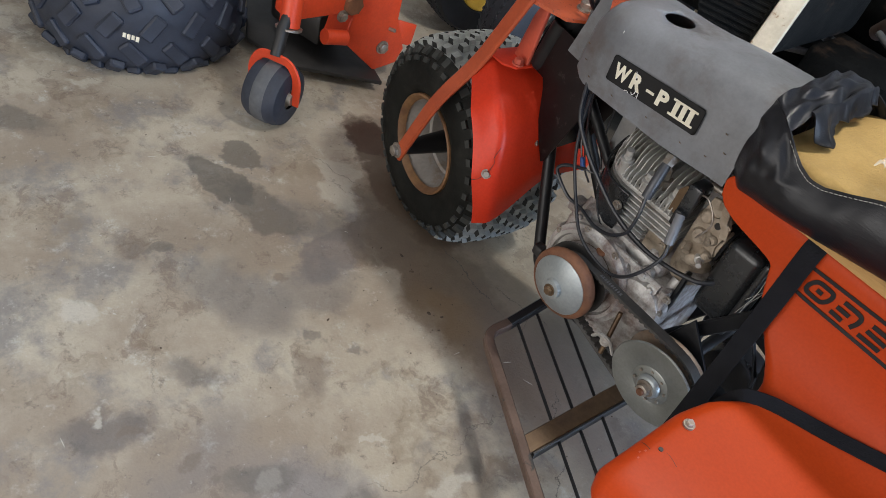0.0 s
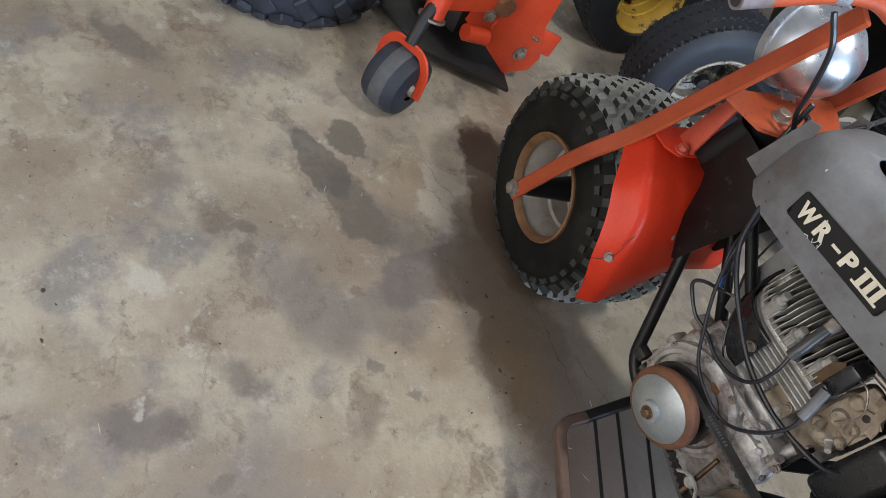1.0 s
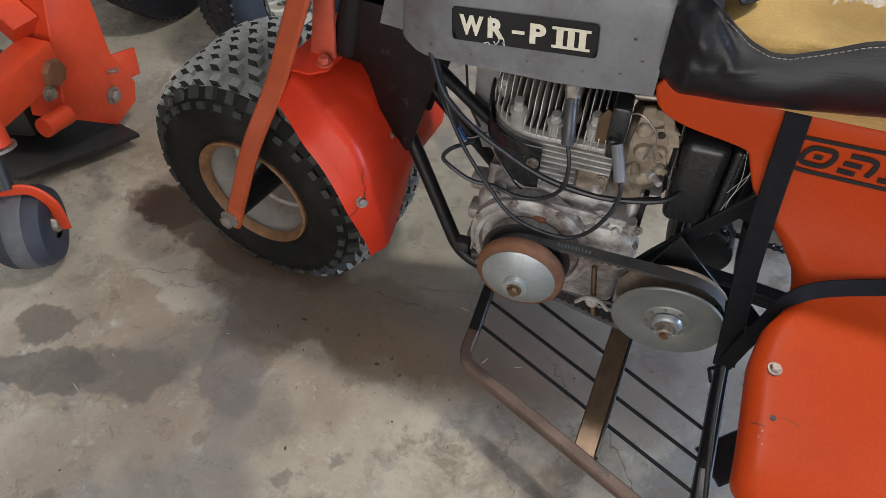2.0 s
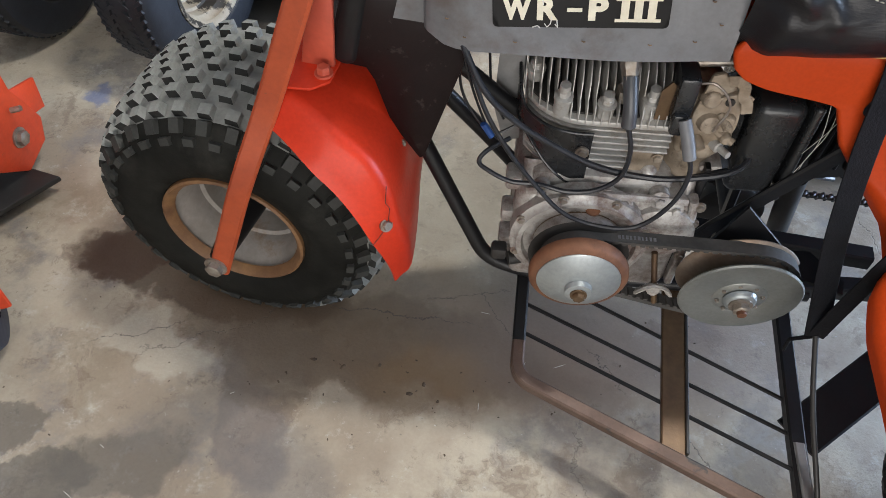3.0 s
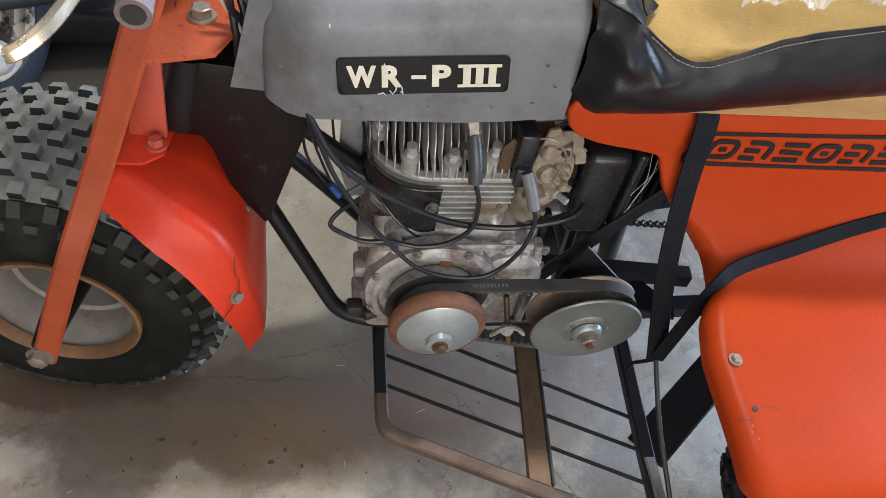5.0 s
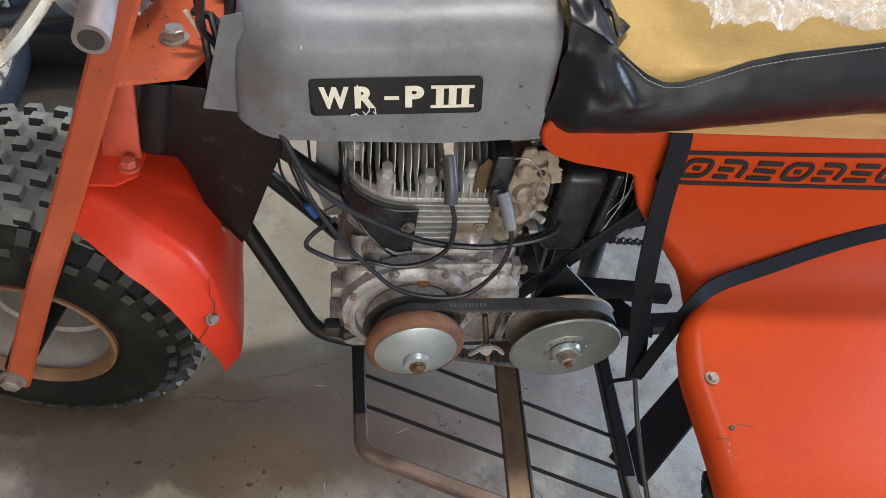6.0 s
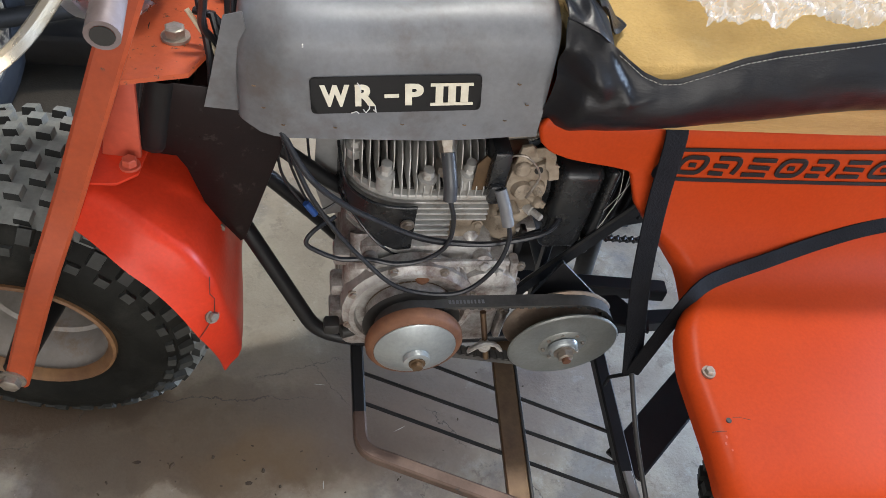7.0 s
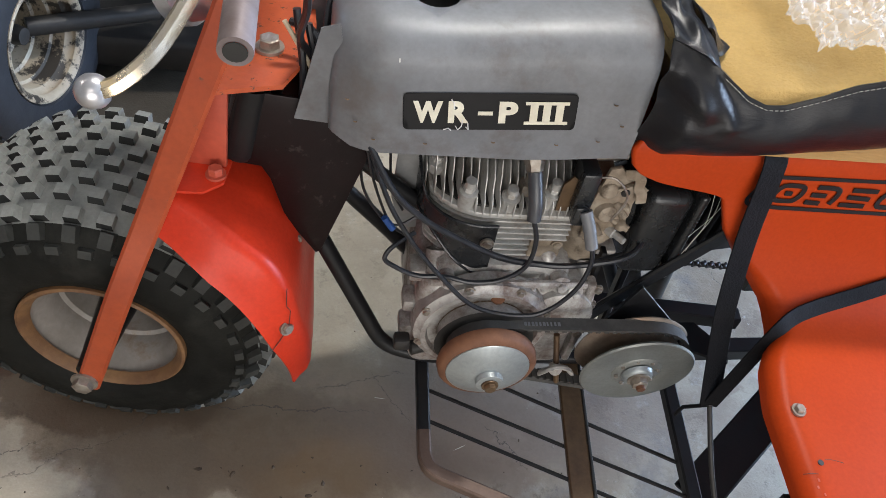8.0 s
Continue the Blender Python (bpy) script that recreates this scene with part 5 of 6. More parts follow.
def tank_cover():
    bm = bmesh.new()
    xs = [CX0, CX0 + 0.004, CX0 + 0.012, CX0 + 0.025, CX0 + 0.04, CX0 + 0.06, -0.14, -0.115, -0.09, -0.05, 0.0, 0.05, 0.1, CX1]
    rings = []
    for i, x in enumerate(xs):
        half = cover_section(x)
        if i < 4:
            k = (0.86, 0.93, 0.97, 0.99)[i]
            half = [(d * k, z - (1 - k) * 0.25 * (z > 0.7)) for d, z in half]
        ring = [bm.verts.new((x, YC - d, z)) for d, z in half] + [bm.verts.new((x, YC + d, z)) for d, z in half[-2::-1]]
        rings.append(ring)
    for r0, r1 in zip(rings, rings[1:]):
        for k in range(len(r0) - 1):
            bm.faces.new((r0[k], r0[k + 1], r1[k + 1], r1[k]))
    bm.faces.new(rings[0])
    return bm


tank_bm = tank_cover()
bmesh.ops.recalc_face_normals(tank_bm, faces=tank_bm.faces)
bmesh.ops.solidify(tank_bm, geom=tank_bm.faces[:], thickness=0.003)
tank = part("tank_cover", tank_bm, TANK, trike, "dull grey primered tank cover", smooth=60)
cutter = obj("filler_cutter", lathe([(-0.1, 0), (-0.1, 0.027), (0.1, 0.027), (0.1, 0)], (-0.113, 0.217, 0.77), (0, 0, 1), 40), DARK)
mod = tank.modifiers.new("filler_hole", "BOOLEAN")
mod.operation, mod.object, mod.solver = "DIFFERENCE", cutter, "EXACT"
dg = bpy.context.evaluated_depsgraph_get()
holed = bpy.data.meshes.new_from_object(tank.evaluated_get(dg))
tank.modifiers.clear()
tank.data = holed
bpy.data.objects.remove(cutter)
part("inner_tank", box(CX0 + 0.03, 0.15, 0.63, CX1 - 0.02, 0.3, 0.70, 0.012), DARK, tank, "dark hidden fuel tank")
part("front_flap", plate([(-0.265, 0.636), (-0.218, 0.631), (-0.212, 0.73), (-0.216, 0.762), (-0.236, 0.756)], 0.002, "y", 0.158), TANK, tank, "thin grey front flap of the cover")
part("front_flap", plate([(-0.265, 0.636), (-0.218, 0.631), (-0.212, 0.73), (-0.216, 0.762), (-0.236, 0.756)], 0.002, "y", 0.29), TANK, tank)
part("paint_chip", box(-0.155, 0.133, 0.738, -0.1535, 0.1345, 0.742, 0), WHITE_CHIP, tank)

# badge on the side of the cover
BADGE_Q = [Vector((-0.1475, 0.1285, 0.7045)), Vector((0.046, 0.1265, 0.718)), Vector((0.05, 0.119, 0.674)), Vector((-0.144, 0.121, 0.66))]


def on_badge(u, v, off):
    a = BADGE_Q[0].lerp(BADGE_Q[1], u)
    b = BADGE_Q[3].lerp(BADGE_Q[2], u)
    nrm = (BADGE_Q[1] - BADGE_Q[0]).cross(BADGE_Q[3] - BADGE_Q[0]).normalized()
    return a.lerp(b, v) - nrm * off if nrm.y > 0 else a.lerp(b, v) + nrm * off


def badge_plate():
    """The badge with rounded corners."""
    ring = rounded_path([(0.5, 0, 0), (4.4, 0, 0), (4.4, 1, 0), (0, 1, 0), (0, 0, 0), (0.5, 0, 0)], 0.14, 4)[:-1]
    bm = bmesh.new()
    bm.faces.new([bm.verts.new(on_badge(p.x / 4.4, p.y, 0.0015)) for p in ring])
    bmesh.ops.solidify(bm, geom=bm.faces[:], thickness=0.0015)
    return bm


badge = part("badge", badge_plate(), DECAL_BLACK, tank, "black model badge with cream letters")


def lettering(text, u0, u1, v0, v1, off):
    """Raised letters laid on the badge between two corners."""
    cu = bpy.data.curves.new("letters", "FONT")
    cu.body, cu.extrude, cu.size, cu.offset = text, 0.0, 1.0, 0.05
    ob = new("letters", cu)
    me = bpy.data.meshes.new_from_object(ob.evaluated_get(bpy.context.evaluated_depsgraph_get()))
    bpy.data.objects.remove(ob)
    bm = bmesh.new()
    bm.from_mesh(me)
    bpy.data.meshes.remove(me)
    xs, ys = [v.co.x for v in bm.verts], [v.co.y for v in bm.verts]
    for v in bm.verts:
        v.co = on_badge(lerp(u0, u1, (v.co.x - min(xs)) / (max(xs) - min(xs))), lerp(v1, v0, (v.co.y - min(ys)) / (max(ys) - min(ys))), off)
    return bm


bpy.context.view_layer.update()
for text, u0, u1, v0, v1 in (("W", 0.055, 0.225, 0.2, 0.8), ("R", 0.255, 0.375, 0.2, 0.8), ("P", 0.545, 0.655, 0.2, 0.8)):
    part("letter", lettering(text, u0, u1, v0, v1, 0.0028), DECAL_CREAM, badge)


def badge_bar(u0, u1, v0, v1):
    return sheet(lambda u, v: on_badge(lerp(u0, u1, u), lerp(v0, v1, v), 0.0028), 2, 1, 0.0008)


part("letter", badge_bar(0.425, 0.51, 0.47, 0.57), DECAL_CREAM, badge)
part("letter", merge(badge_bar(0.695, 0.95, 0.2, 0.28), badge_bar(0.695, 0.95, 0.74, 0.82), *[badge_bar(u, u + 0.045, 0.27, 0.75) for u in (0.725, 0.80, 0.875)]), DECAL_CREAM, badge)

# ---- rear body ----
# The cross-section of the moulded shell, from the deck's edge down the side and out over the wheel, and where its front edge lies along it.
SHELL = [(0.15, 0.667), (0.114, 0.668), (0.099, 0.661), (0.094, 0.63), (0.09, 0.59), (0.083, 0.545), (0.07, 0.505), (0.048, 0.475), (0.015, 0.458), (-0.04, 0.452), (-0.11, 0.445), (-0.2, 0.439), (-0.25, 0.433), (-0.285, 0.42), (-0.303, 0.395), (-0.307, 0.365)]
SHELL_FINE = [Vector(p) for p in spline([(y, z, 0) for y, z in SHELL], 20)]
EDGE_S = [0, 2.46, 3.07, 3.4, 3.62, 3.79, 3.92, 4.3, 5, 5.83, 6.7, 7.2, 7.6, 8.05, 8.5, 9.1, 9.9, 12.3, 13.5, 14.3, 15]
EDGE_X = [0.16, 0.13, 0.136, 0.15, 0.178, 0.248, 0.263, 0.27, 0.284, 0.316, 0.352, 0.37, 0.374, 0.373, 0.364, 0.342, 0.329, 0.325, 0.336, 0.36, 0.41]


def shell_yz(s, x):
    """A place on the section at x, with the way inwards there."""
    k = max(0.0, min(len(SHELL) - 1.001, s)) * 20
    i = int(k)
    p, q = SHELL_FINE[i], SHELL_FINE[i + 1]
    y, z = lerp(p.x, q.x, k - i), lerp(p.y, q.y, k - i)
    t = (SHELL_FINE[min(i + 8, len(SHELL_FINE) - 1)] - SHELL_FINE[max(i - 8, 0)]).normalized()
    y += float(np.interp(x, [0.118, 0.25, 0.45, 1.0], [0.022, 0.01, 0.0, -0.012])) * max(0.0, min(1.0, (z - 0.5) / 0.1))
    return y, z - 0.05 * smooth01((x - 0.75) / 0.25) * smooth01((s - 7) / 3), -t.y, t.x


def shell_point(turn, s, x=None):
    """On the rolled front lip for turn 0 to 1 (0: its underside, 1: where it meets the skin), or on the skin at x."""
    front = sum(float(np.interp(s + d, EDGE_S, EDGE_X)) for d in (-0.06, -0.03, 0, 0.03, 0.06)) / 5
    r = 0.005 + 0.017 * smooth01((s - 4.4) / 2.6)
    if x is None:
        a = max(0.0, turn) * math.pi / 2
        at, depth = front + r * (1 - math.cos(a)), r * (1 - math.sin(a)) + (0.6 * r if turn < 0 else 0)
    else:
        at, depth = max(x, front + r), 0.0
    y, z, iy, iz = shell_yz(s, at)
    return Vector((at, y + iy * depth, z + iz * depth))


def shell_skin(s, u):
    start = shell_point(1, s).x
    return shell_point(1, s, lerp(start, 1.0, u))


def rear_shell(mirror):
    rows = [*np.linspace(0, 3.3, 16), *np.linspace(3.36, 4.3, 34), *np.linspace(4.4, 9.6, 44), *np.linspace(9.8, 15, 34)]
    bm = bmesh.new()
    grid = []
    for s in rows:
        line = [shell_point(t, s) for t in (-1, 0, 0.2, 0.4, 0.6, 0.8)] + [shell_skin(s, u) for u in (0, 0.015, 0.035, 0.06, 0.09, *np.linspace(0.13, 1, 22))]
        grid.append([bm.verts.new((p.x, 2 * YC - p.y, p.z) if mirror else p) for p in line])
    for a, b in zip(grid, grid[1:]):
        for k in range(len(a) - 1):
            bm.faces.new((a[k], a[k + 1], b[k + 1], b[k]))
    bmesh.ops.recalc_face_normals(bm, faces=bm.faces)
    bmesh.ops.solidify(bm, geom=bm.faces[:], thickness=0.003)
    return bm


def side_y(x, z):
    zs = [p.y for p in SHELL_FINE[40:160]]
    s = 2 + float(np.interp(-z, [-q for q in zs], range(len(zs)))) / 20
    return shell_yz(s, x)[0]


rear = part("rear_body", rear_shell(False), BODY, trike, "orange moulded rear body flowing into the fender, black stripe decal", smooth=75)
part("rear_fender", rear_shell(True), BODY, rear, "orange rear fender with rolled edge", smooth=75)
part("body_deck", sheet(lambda u, v: (lerp(0.12, 1.0, u), lerp(0.14, 2 * YC - 0.14, v), 0.664 - 0.01 * u), 4, 2, 0.004), BODY, rear)
part("rear_panel", sheet(lambda u, v: (1.0, lerp(0.07, 2 * YC - 0.07, u), lerp(0.46, 0.655, v)), 2, 2, 0.004), BODY, rear)
part("fender_bolt", hex_bolt((0.354, -0.114, 0.4455), (0, 0, 1), 0.0066, 0.008), BOLT, rear)
HOLE = shell_point(1, 10.75, 0.357)
part("fender_hole", lathe([(0, 0.0036), (0.0012, 0.0036), (0.0012, 0)], HOLE, (0, 0, 1), 12), DARK, rear, "small empty bolt hole")
part("fender_crack", tube([shell_point(1, 10.75, x) + Vector((0, 0.004 * math.sin(90 * x), 0.0)) for x in (0.364, 0.372, 0.38, 0.387)], 0.0004, 6), DARK, rear, "hairline crack by the hole")
part("fender_crack", tube([shell_point(t, 10.85 + 0.06 * t) + Vector((-0.0006, 0, 0.0006)) for t in (0.5, 0.7, 0.85, 1.0)], 0.0004, 6), DARK, rear, "crack across the rolled edge")
for t, a in ((0.9, 10.98), (0.8, 11.1), (0.95, 11.25)):
    part("fender_chip", sheet(lambda u, v: shell_point(t + 0.06 * u, a + 0.05 * v) + Vector((-0.0006, 0, 0.0008)), 2, 2, 0.0006), PINK, rear, "small scuff on the fender edge")


def on_side(x, z, off):
    return Vector((x, side_y(x, z) - off, z))


def stripe(x0, z0, x1, z1, h, n=24, off=0.0012):
    return sheet(lambda u, v: on_side(lerp(x0, x1, u), lerp(z0, z1, u) + lerp(-h / 2, h / 2, v), off + 0.003), n, 1, 0.0006)


def stroke(points, wide=0.0075):
    """A flat decal line through places (along, height), lying on the side."""
    path = spline([on_side(x, z, 0.0022) for x, z in points], 4)
    return sweep(path, square_section(wide, 0.0008, 0.0002), up=(0, -1, 0.12))


FRAME = rounded_path([(0.8, 0.651, 0), (0.555, 0.6425, 0), (0.305, 0.634, 0), (0.29, 0.591, 0), (0.335, 0.589, 0), (0.585, 0.5905, 0), (0.8, 0.592, 0)], 0.012, 4)
decal = part("side_decal", stroke([(p.x, p.y) for p in FRAME], 0.0055), DECAL_BLACK, rear, "black stripe decal frame")
# plain slanted rounded shapes stand in for the maker's lettering
RING = [(0.5, 0), (0.12, 0.06), (0, 0.5), (0.12, 0.94), (0.5, 1), (0.88, 0.94), (1, 0.5), (0.88, 0.06), (0.5, 0)]
BENT = [(0.0, 1.0), (0.8, 0.98), (1.0, 0.55), (0.98, 0.0)]
BARS = ([RING, [(0.36, 0.5), (0.64, 0.5)]], [BENT, [(0.0, 0.5), (0.6, 0.5)], [(0.0, 0.02), (0.6, 0.0)]], [[(1, 1), (0, 0.98)], [(0.05, 0.52), (0.95, 0.48)], [(1, 0.02), (0, 0)]])
for k, key in enumerate((0, 1, 2, 0, 1, 2, 0, 1, 0, 2)):
    x0, z0, w, h = 0.321 + 0.047 * k, 0.5995 + 0.0005 * k, 0.034, 0.0245
    part("decal_block", merge(*[stroke([(x0 + u * w + v * h * 0.3, z0 + v * h) for u, v in line], 0.0068) for line in BARS[key]]), DECAL_BLACK, decal)

# rear wheels under the fenders
for s in (-1, 1):
    y = -0.235 if s < 0 else 2 * YC + 0.235
    trike_wheel("rear_wheel", Matrix.Translation((0.665, y - 0.02, 0.216)), trike, top=0.222)
part("rear_axle", tube([(0.665, -0.2, 0.216), (0.665, 2 * YC + 0.2, 0.216)], 0.016, 12), DARK, frame_part, "greasy rear axle")
part("rear_frame", merge(bar([(0.38, 0.15, 0.18), (0.62, 0.15, 0.19)], 0.03, 0.03), bar([(0.56, 0.3, 0.19), (0.64, 0.3, 0.19)], 0.03, 0.03)), BLACK, frame_part)

# ---- seat ----
SEAT_X0, SEAT_X1 = 0.128, 1.0


def seat_low(x):
    return table([0.128, 0.2, 0.56, 1.0], [0.654, 0.662, 0.712, 0.755], x)


def seam(x):
    """The stitched upper edge of the torn cover: height and distance out."""
    z = float(np.interp(x, [0.128, 0.16, 0.195, 0.218, 0.24, 0.262, 0.29, 0.33, 0.368, 0.423, 0.488, 0.7, 1.0], [0.795, 0.79, 0.769, 0.754, 0.748, 0.75, 0.762, 0.781, 0.792, 0.804, 0.818, 0.832, 0.842]))
    y = table([0.128, 0.17, 0.25, 0.5, 1.0], [0.125, 0.102, 0.086, 0.083, 0.08], x)
    return z, y


def vinyl_side(mirror):
    def fn(u, v):
        x = lerp(SEAT_X0, SEAT_X1, u ** 1.25)
        z1, y1 = seam(x)
        z0 = seat_low(x)
        z = lerp(z0, z1, v)
        y = table([0.128, 0.16, 0.25, 1.0], [0.118, 0.085, 0.078, 0.065], x)
        y = lerp(y + 0.006, y1, v ** 2) - 0.013 * math.sin(v * math.pi) + 0.012 * (1 - v) ** 6
        wr = (0.005 * math.sin(15 * v + 38 * x) + 0.004 * math.sin(85 * x - 5 * v)) * smooth01((0.24 - x) / 0.08) * smooth01(v * 2 - 0.5)
        crease = 0.011 * (0.32 - abs(noise.noise(Vector((x * 34 + 1.3 * v, v * 3.2, 4.4))))) * smooth01((0.235 - x) / 0.05) * smooth01((v - 0.3) / 0.25) * smooth01((1 - v) / 0.1)
        fold = 0.005 * (0.5 - min(0.5, abs(v - 0.55 - 6.5 * (x - 0.2)) * 7)) * smooth01((x - 0.17) / 0.03) * smooth01((0.25 - x) / 0.03)
        y += wr - crease - fold + 0.003 * noise.noise(Vector((x * 9, z * 14, 0.3))) + 0.0012 * noise.noise(Vector((x * 40, z * 40, 0.7)))
        return (x, 2 * YC + 0.03 - y if mirror else y, z)
    return sheet(fn, 120, 30, 0.003)


seat = part("seat", sheet(lambda u, v: (lerp(0.16, 1.0, u), lerp(0.09, 2 * YC - 0.06, v), 0.752 + 0.006 * math.sin(4 * u) + 0.042 * smooth01((u - 0.12) / 0.4) + 0.006 * noise.noise(Vector((u * 9, v * 6, 1.7))) - 0.05 * smooth01((0.03 - v) / 0.03) - 0.015 * smooth01((0.08 - u) / 0.08)), 60, 36, 0.03), FOAM, trike, "exposed yellow foam of the torn seat", smooth=80)
part("seat_base", sheet(lambda u, v: (lerp(0.17, 1.0, u), lerp(0.099, 2 * YC - 0.07, v), lerp(0.668, 0.66, u)), 20, 6, -0.05 - 0.02), FOAM_DARK, seat, "tan foam base under the seat cover")
part("seat_cover", merge(vinyl_side(False), vinyl_side(True)), VINYL, seat, "wrinkled black vinyl seat cover, torn open", smooth=70)


def seat_nose(u, v):
    """The front of the cover: from the near side's upper edge over the top to the far side's."""
    x = lerp(SEAT_X0, 0.178 - 0.006 * math.sin(math.pi * v), u)
    z, y = seam(x)
    arch = math.sin(math.pi * v) ** 0.6
    fold = 0.0035 * math.sin(20 * v + 2.5 * math.sin(6 * u)) + 0.003 * math.sin(11 * u + 13 * v)
    return (x + 0.004 * math.sin(17 * v) * u * arch, lerp(y, 2 * YC + 0.03 - y, v), z + arch * (0.014 + fold))


part("seat_front", sheet(seat_nose, 26, 90, 0.003), VINYL, seat, "wrinkled black vinyl seat nose", smooth=80)


def torn_flap(u, v):
    y = lerp(0.15, 0.37, u)
    ragged = 0.02 * noise.noise(Vector((u * 6, 2.2, 0.0))) + 0.008 * noise.noise(Vector((u * 19, 5.2, 0.0)))
    x = 0.172 + (0.018 + 0.03 * math.exp(-((u - 0.1) / 0.1) ** 2) + 0.6 * ragged) * v
    return (x, y, lerp(0.797, 0.766, smooth01(v)) + 0.004 * math.sin(11 * u + 4 * v))


part("torn_flap", sheet(torn_flap, 40, 10, 0.0025), VINYL, seat, "loose torn vinyl flap", smooth=80)
ST = bmesh.new()
for k in range(110):
    x = 0.185 + 0.0058 * k
    z, y = seam(x)
    z2, y2 = seam(x + 0.0038)
    d = Vector((0.0038, y2 - y, z2 - z))
    base = Vector((x, y - 0.0035, z - 0.004))
    vs = [ST.verts.new(base + d * a + Vector((0, -0.0008, b))) for a, b in ((0, -0.0006), (1, -0.0006), (1, 0.0006), (0, 0.0006))]
    ST.faces.new(vs)
bmesh.ops.solidify(ST, geom=ST.faces[:], thickness=0.0012)
tagged(part("stitching", ST, THREAD, seat, "white stitching along the seam"), kind="stuff")


def clear_wrap():
    mat = bpy.data.materials.new("crumpled_clear_wrap")
    mat.use_nodes = True
    n, l = links(mat)
    b = n["Principled BSDF"]
    b.inputs["Base Color"].default_value = (0.8, 0.8, 0.8, 1)
    b.inputs["Roughness"].default_value = 0.1
    b.inputs["Alpha"].default_value = 0.33
    b.inputs["Specular IOR Level"].default_value = 0.9
    return mat


def wrap_surface(u, v):
    x, y = lerp(0.29, 0.8, u), lerp(0.125, 0.42, v)
    x += 0.03 * noise.noise(Vector((v * 7, 3.1, 0)))
    y += 0.03 * noise.noise(Vector((u * 7, 0, 5.2)))
    q = Vector((x * 26, y * 26, 0.4))
    h = abs(noise.noise(q)) * 0.022 + abs(noise.noise(q * 2.3)) * 0.016 + abs(noise.noise(q * 4.4)) * 0.012
    return (x, y, 0.793 + 0.02 * smooth01((x - 0.33) / 0.3) + h)


single("plastic_wrap", sheet(wrap_surface, 170, 110, 0.0), clear_wrap(), "crumpled clear plastic wrap lying on the seat foam", "plastic wrap", smooth=28)

# ---- tie-down straps ----
KNOT = (0.325, -0.03, 0.31)
strap = thing("tie_down_strap", KNOT, "black webbing tie-down strap hooked to the footrest", "strap")
part("webbing", sweep(spline([(0.3, 0.115, 0.672), (0.3, 0.094, 0.655), (0.305, 0.075, 0.56), (0.312, 0.04, 0.45), (0.32, 0.0, 0.365), KNOT], 6), square_section(0.031, 0.0025, 0.0008), up=(0, -1, 0.4)), WEB, strap)
LAID = [shell_point(1, s, x) + Vector((0, -0.6, 0.8)) * 0.005 for x, s in ((1.0, 3.7), (0.85, 5.0), (0.68, 5.66), (0.585, 6.3), (0.49, 7.1), (0.432, 7.57), (0.395, 7.93))]
part("webbing", sweep(spline(LAID + [Vector((0.366, -0.004, 0.452)), Vector((0.35, -0.014, 0.405)), Vector((0.335, -0.024, 0.355)), Vector(KNOT)], 6), square_section(0.022, 0.003, 0.0008), up=(0, -0.7, 0.7)), WEB, strap)
part("hook", tube([(0.325, -0.03, 0.31), (0.335, -0.1, 0.24), (0.352, -0.19, 0.165), (0.36, -0.225, 0.125), (0.35, -0.24, 0.115), (0.335, -0.225, 0.118)], 0.0038, 10, smooth_path=True), DARK, strap, "bent steel strap hook")
part("hook_tail", tube([(0.325, -0.03, 0.31), (0.318, 0.0, 0.25), (0.335, 0.02, 0.19)], 0.003, 8), WEB, strap)

for line in ([(0.3, 0.12), (0.315, 0.02), (0.335, 0.12), (0.34, 0.3)], [(0.36, 0.1), (0.375, 0.02), (0.37, 0.2)], [(0.23, 0.02), (0.26, 0.06), (0.275, 0.0)], [(0.27, 0.85), (0.285, 0.75), (0.29, 0.6)]):
    part("badge_scratch", tube([on_badge(u, 1 - v, 0.0032) for u, v in line], 0.0007, 6), WHITE_CHIP, badge, "white scratch")

for u, v in ((-0.32, 0.2), (-0.18, 1.3), (0.12, 1.42), (0.52, 1.38), (0.9, 1.45), (1.22, 0.3), (1.28, 0.9), (1.15, 1.35), (-0.28, 0.8)):
    part("tank_chip", tube([on_badge(u, v, -0.0006), on_badge(u + 0.01, v + 0.03, -0.0006), on_badge(u + 0.022, v + 0.02, -0.0006)], 0.0008, 6), BEAM, tank, "small brown paint chip")

# ---- the mower beside it ----
mower = thing("mower_deck", (-1.05, 0.3, 0), "red-orange mower deck with a small caster wheel", "mower")
CAST = Vector((-1.025, 0.006, 0.087))
cm = Matrix.Translation(CAST) @ Matrix.Rotation(radians(-62), 4, "Z")
caster = part("caster_wheel", moved(lathe([(-0.055, 0.03), (-0.055, 0.064), (-0.05, 0.077), (-0.034, 0.085), (0.0, 0.087), (0.034, 0.085), (0.05, 0.077), (0.055, 0.064), (0.055, 0.03)], (0, 0, 0), (0, 1, 0), 48), cm), TYRE_BLUE, mower, "smooth worn rubber caster wheel")
part("worn_band", moved(lathe([(-0.02, 0.0855), (-0.016, 0.0878), (0.016, 0.0878), (0.02, 0.0855)], (0, 0, 0), (0, 1, 0), 48), cm), surf("worn_grey_rubber", (0.11, 0.113, 0.12), (0.07, 0.073, 0.08), 0.6, big=20), caster, "grey worn band on the tread")
part("caster_hub", moved(merge(lathe([(-0.062, 0), (-0.062, 0.016), (-0.05, 0.02), (-0.045, 0.034), (0.045, 0.034), (0.05, 0.02), (0.062, 0.016), (0.062, 0)], (0, 0, 0), (0, 1, 0), 20)), cm), BOLT, caster)
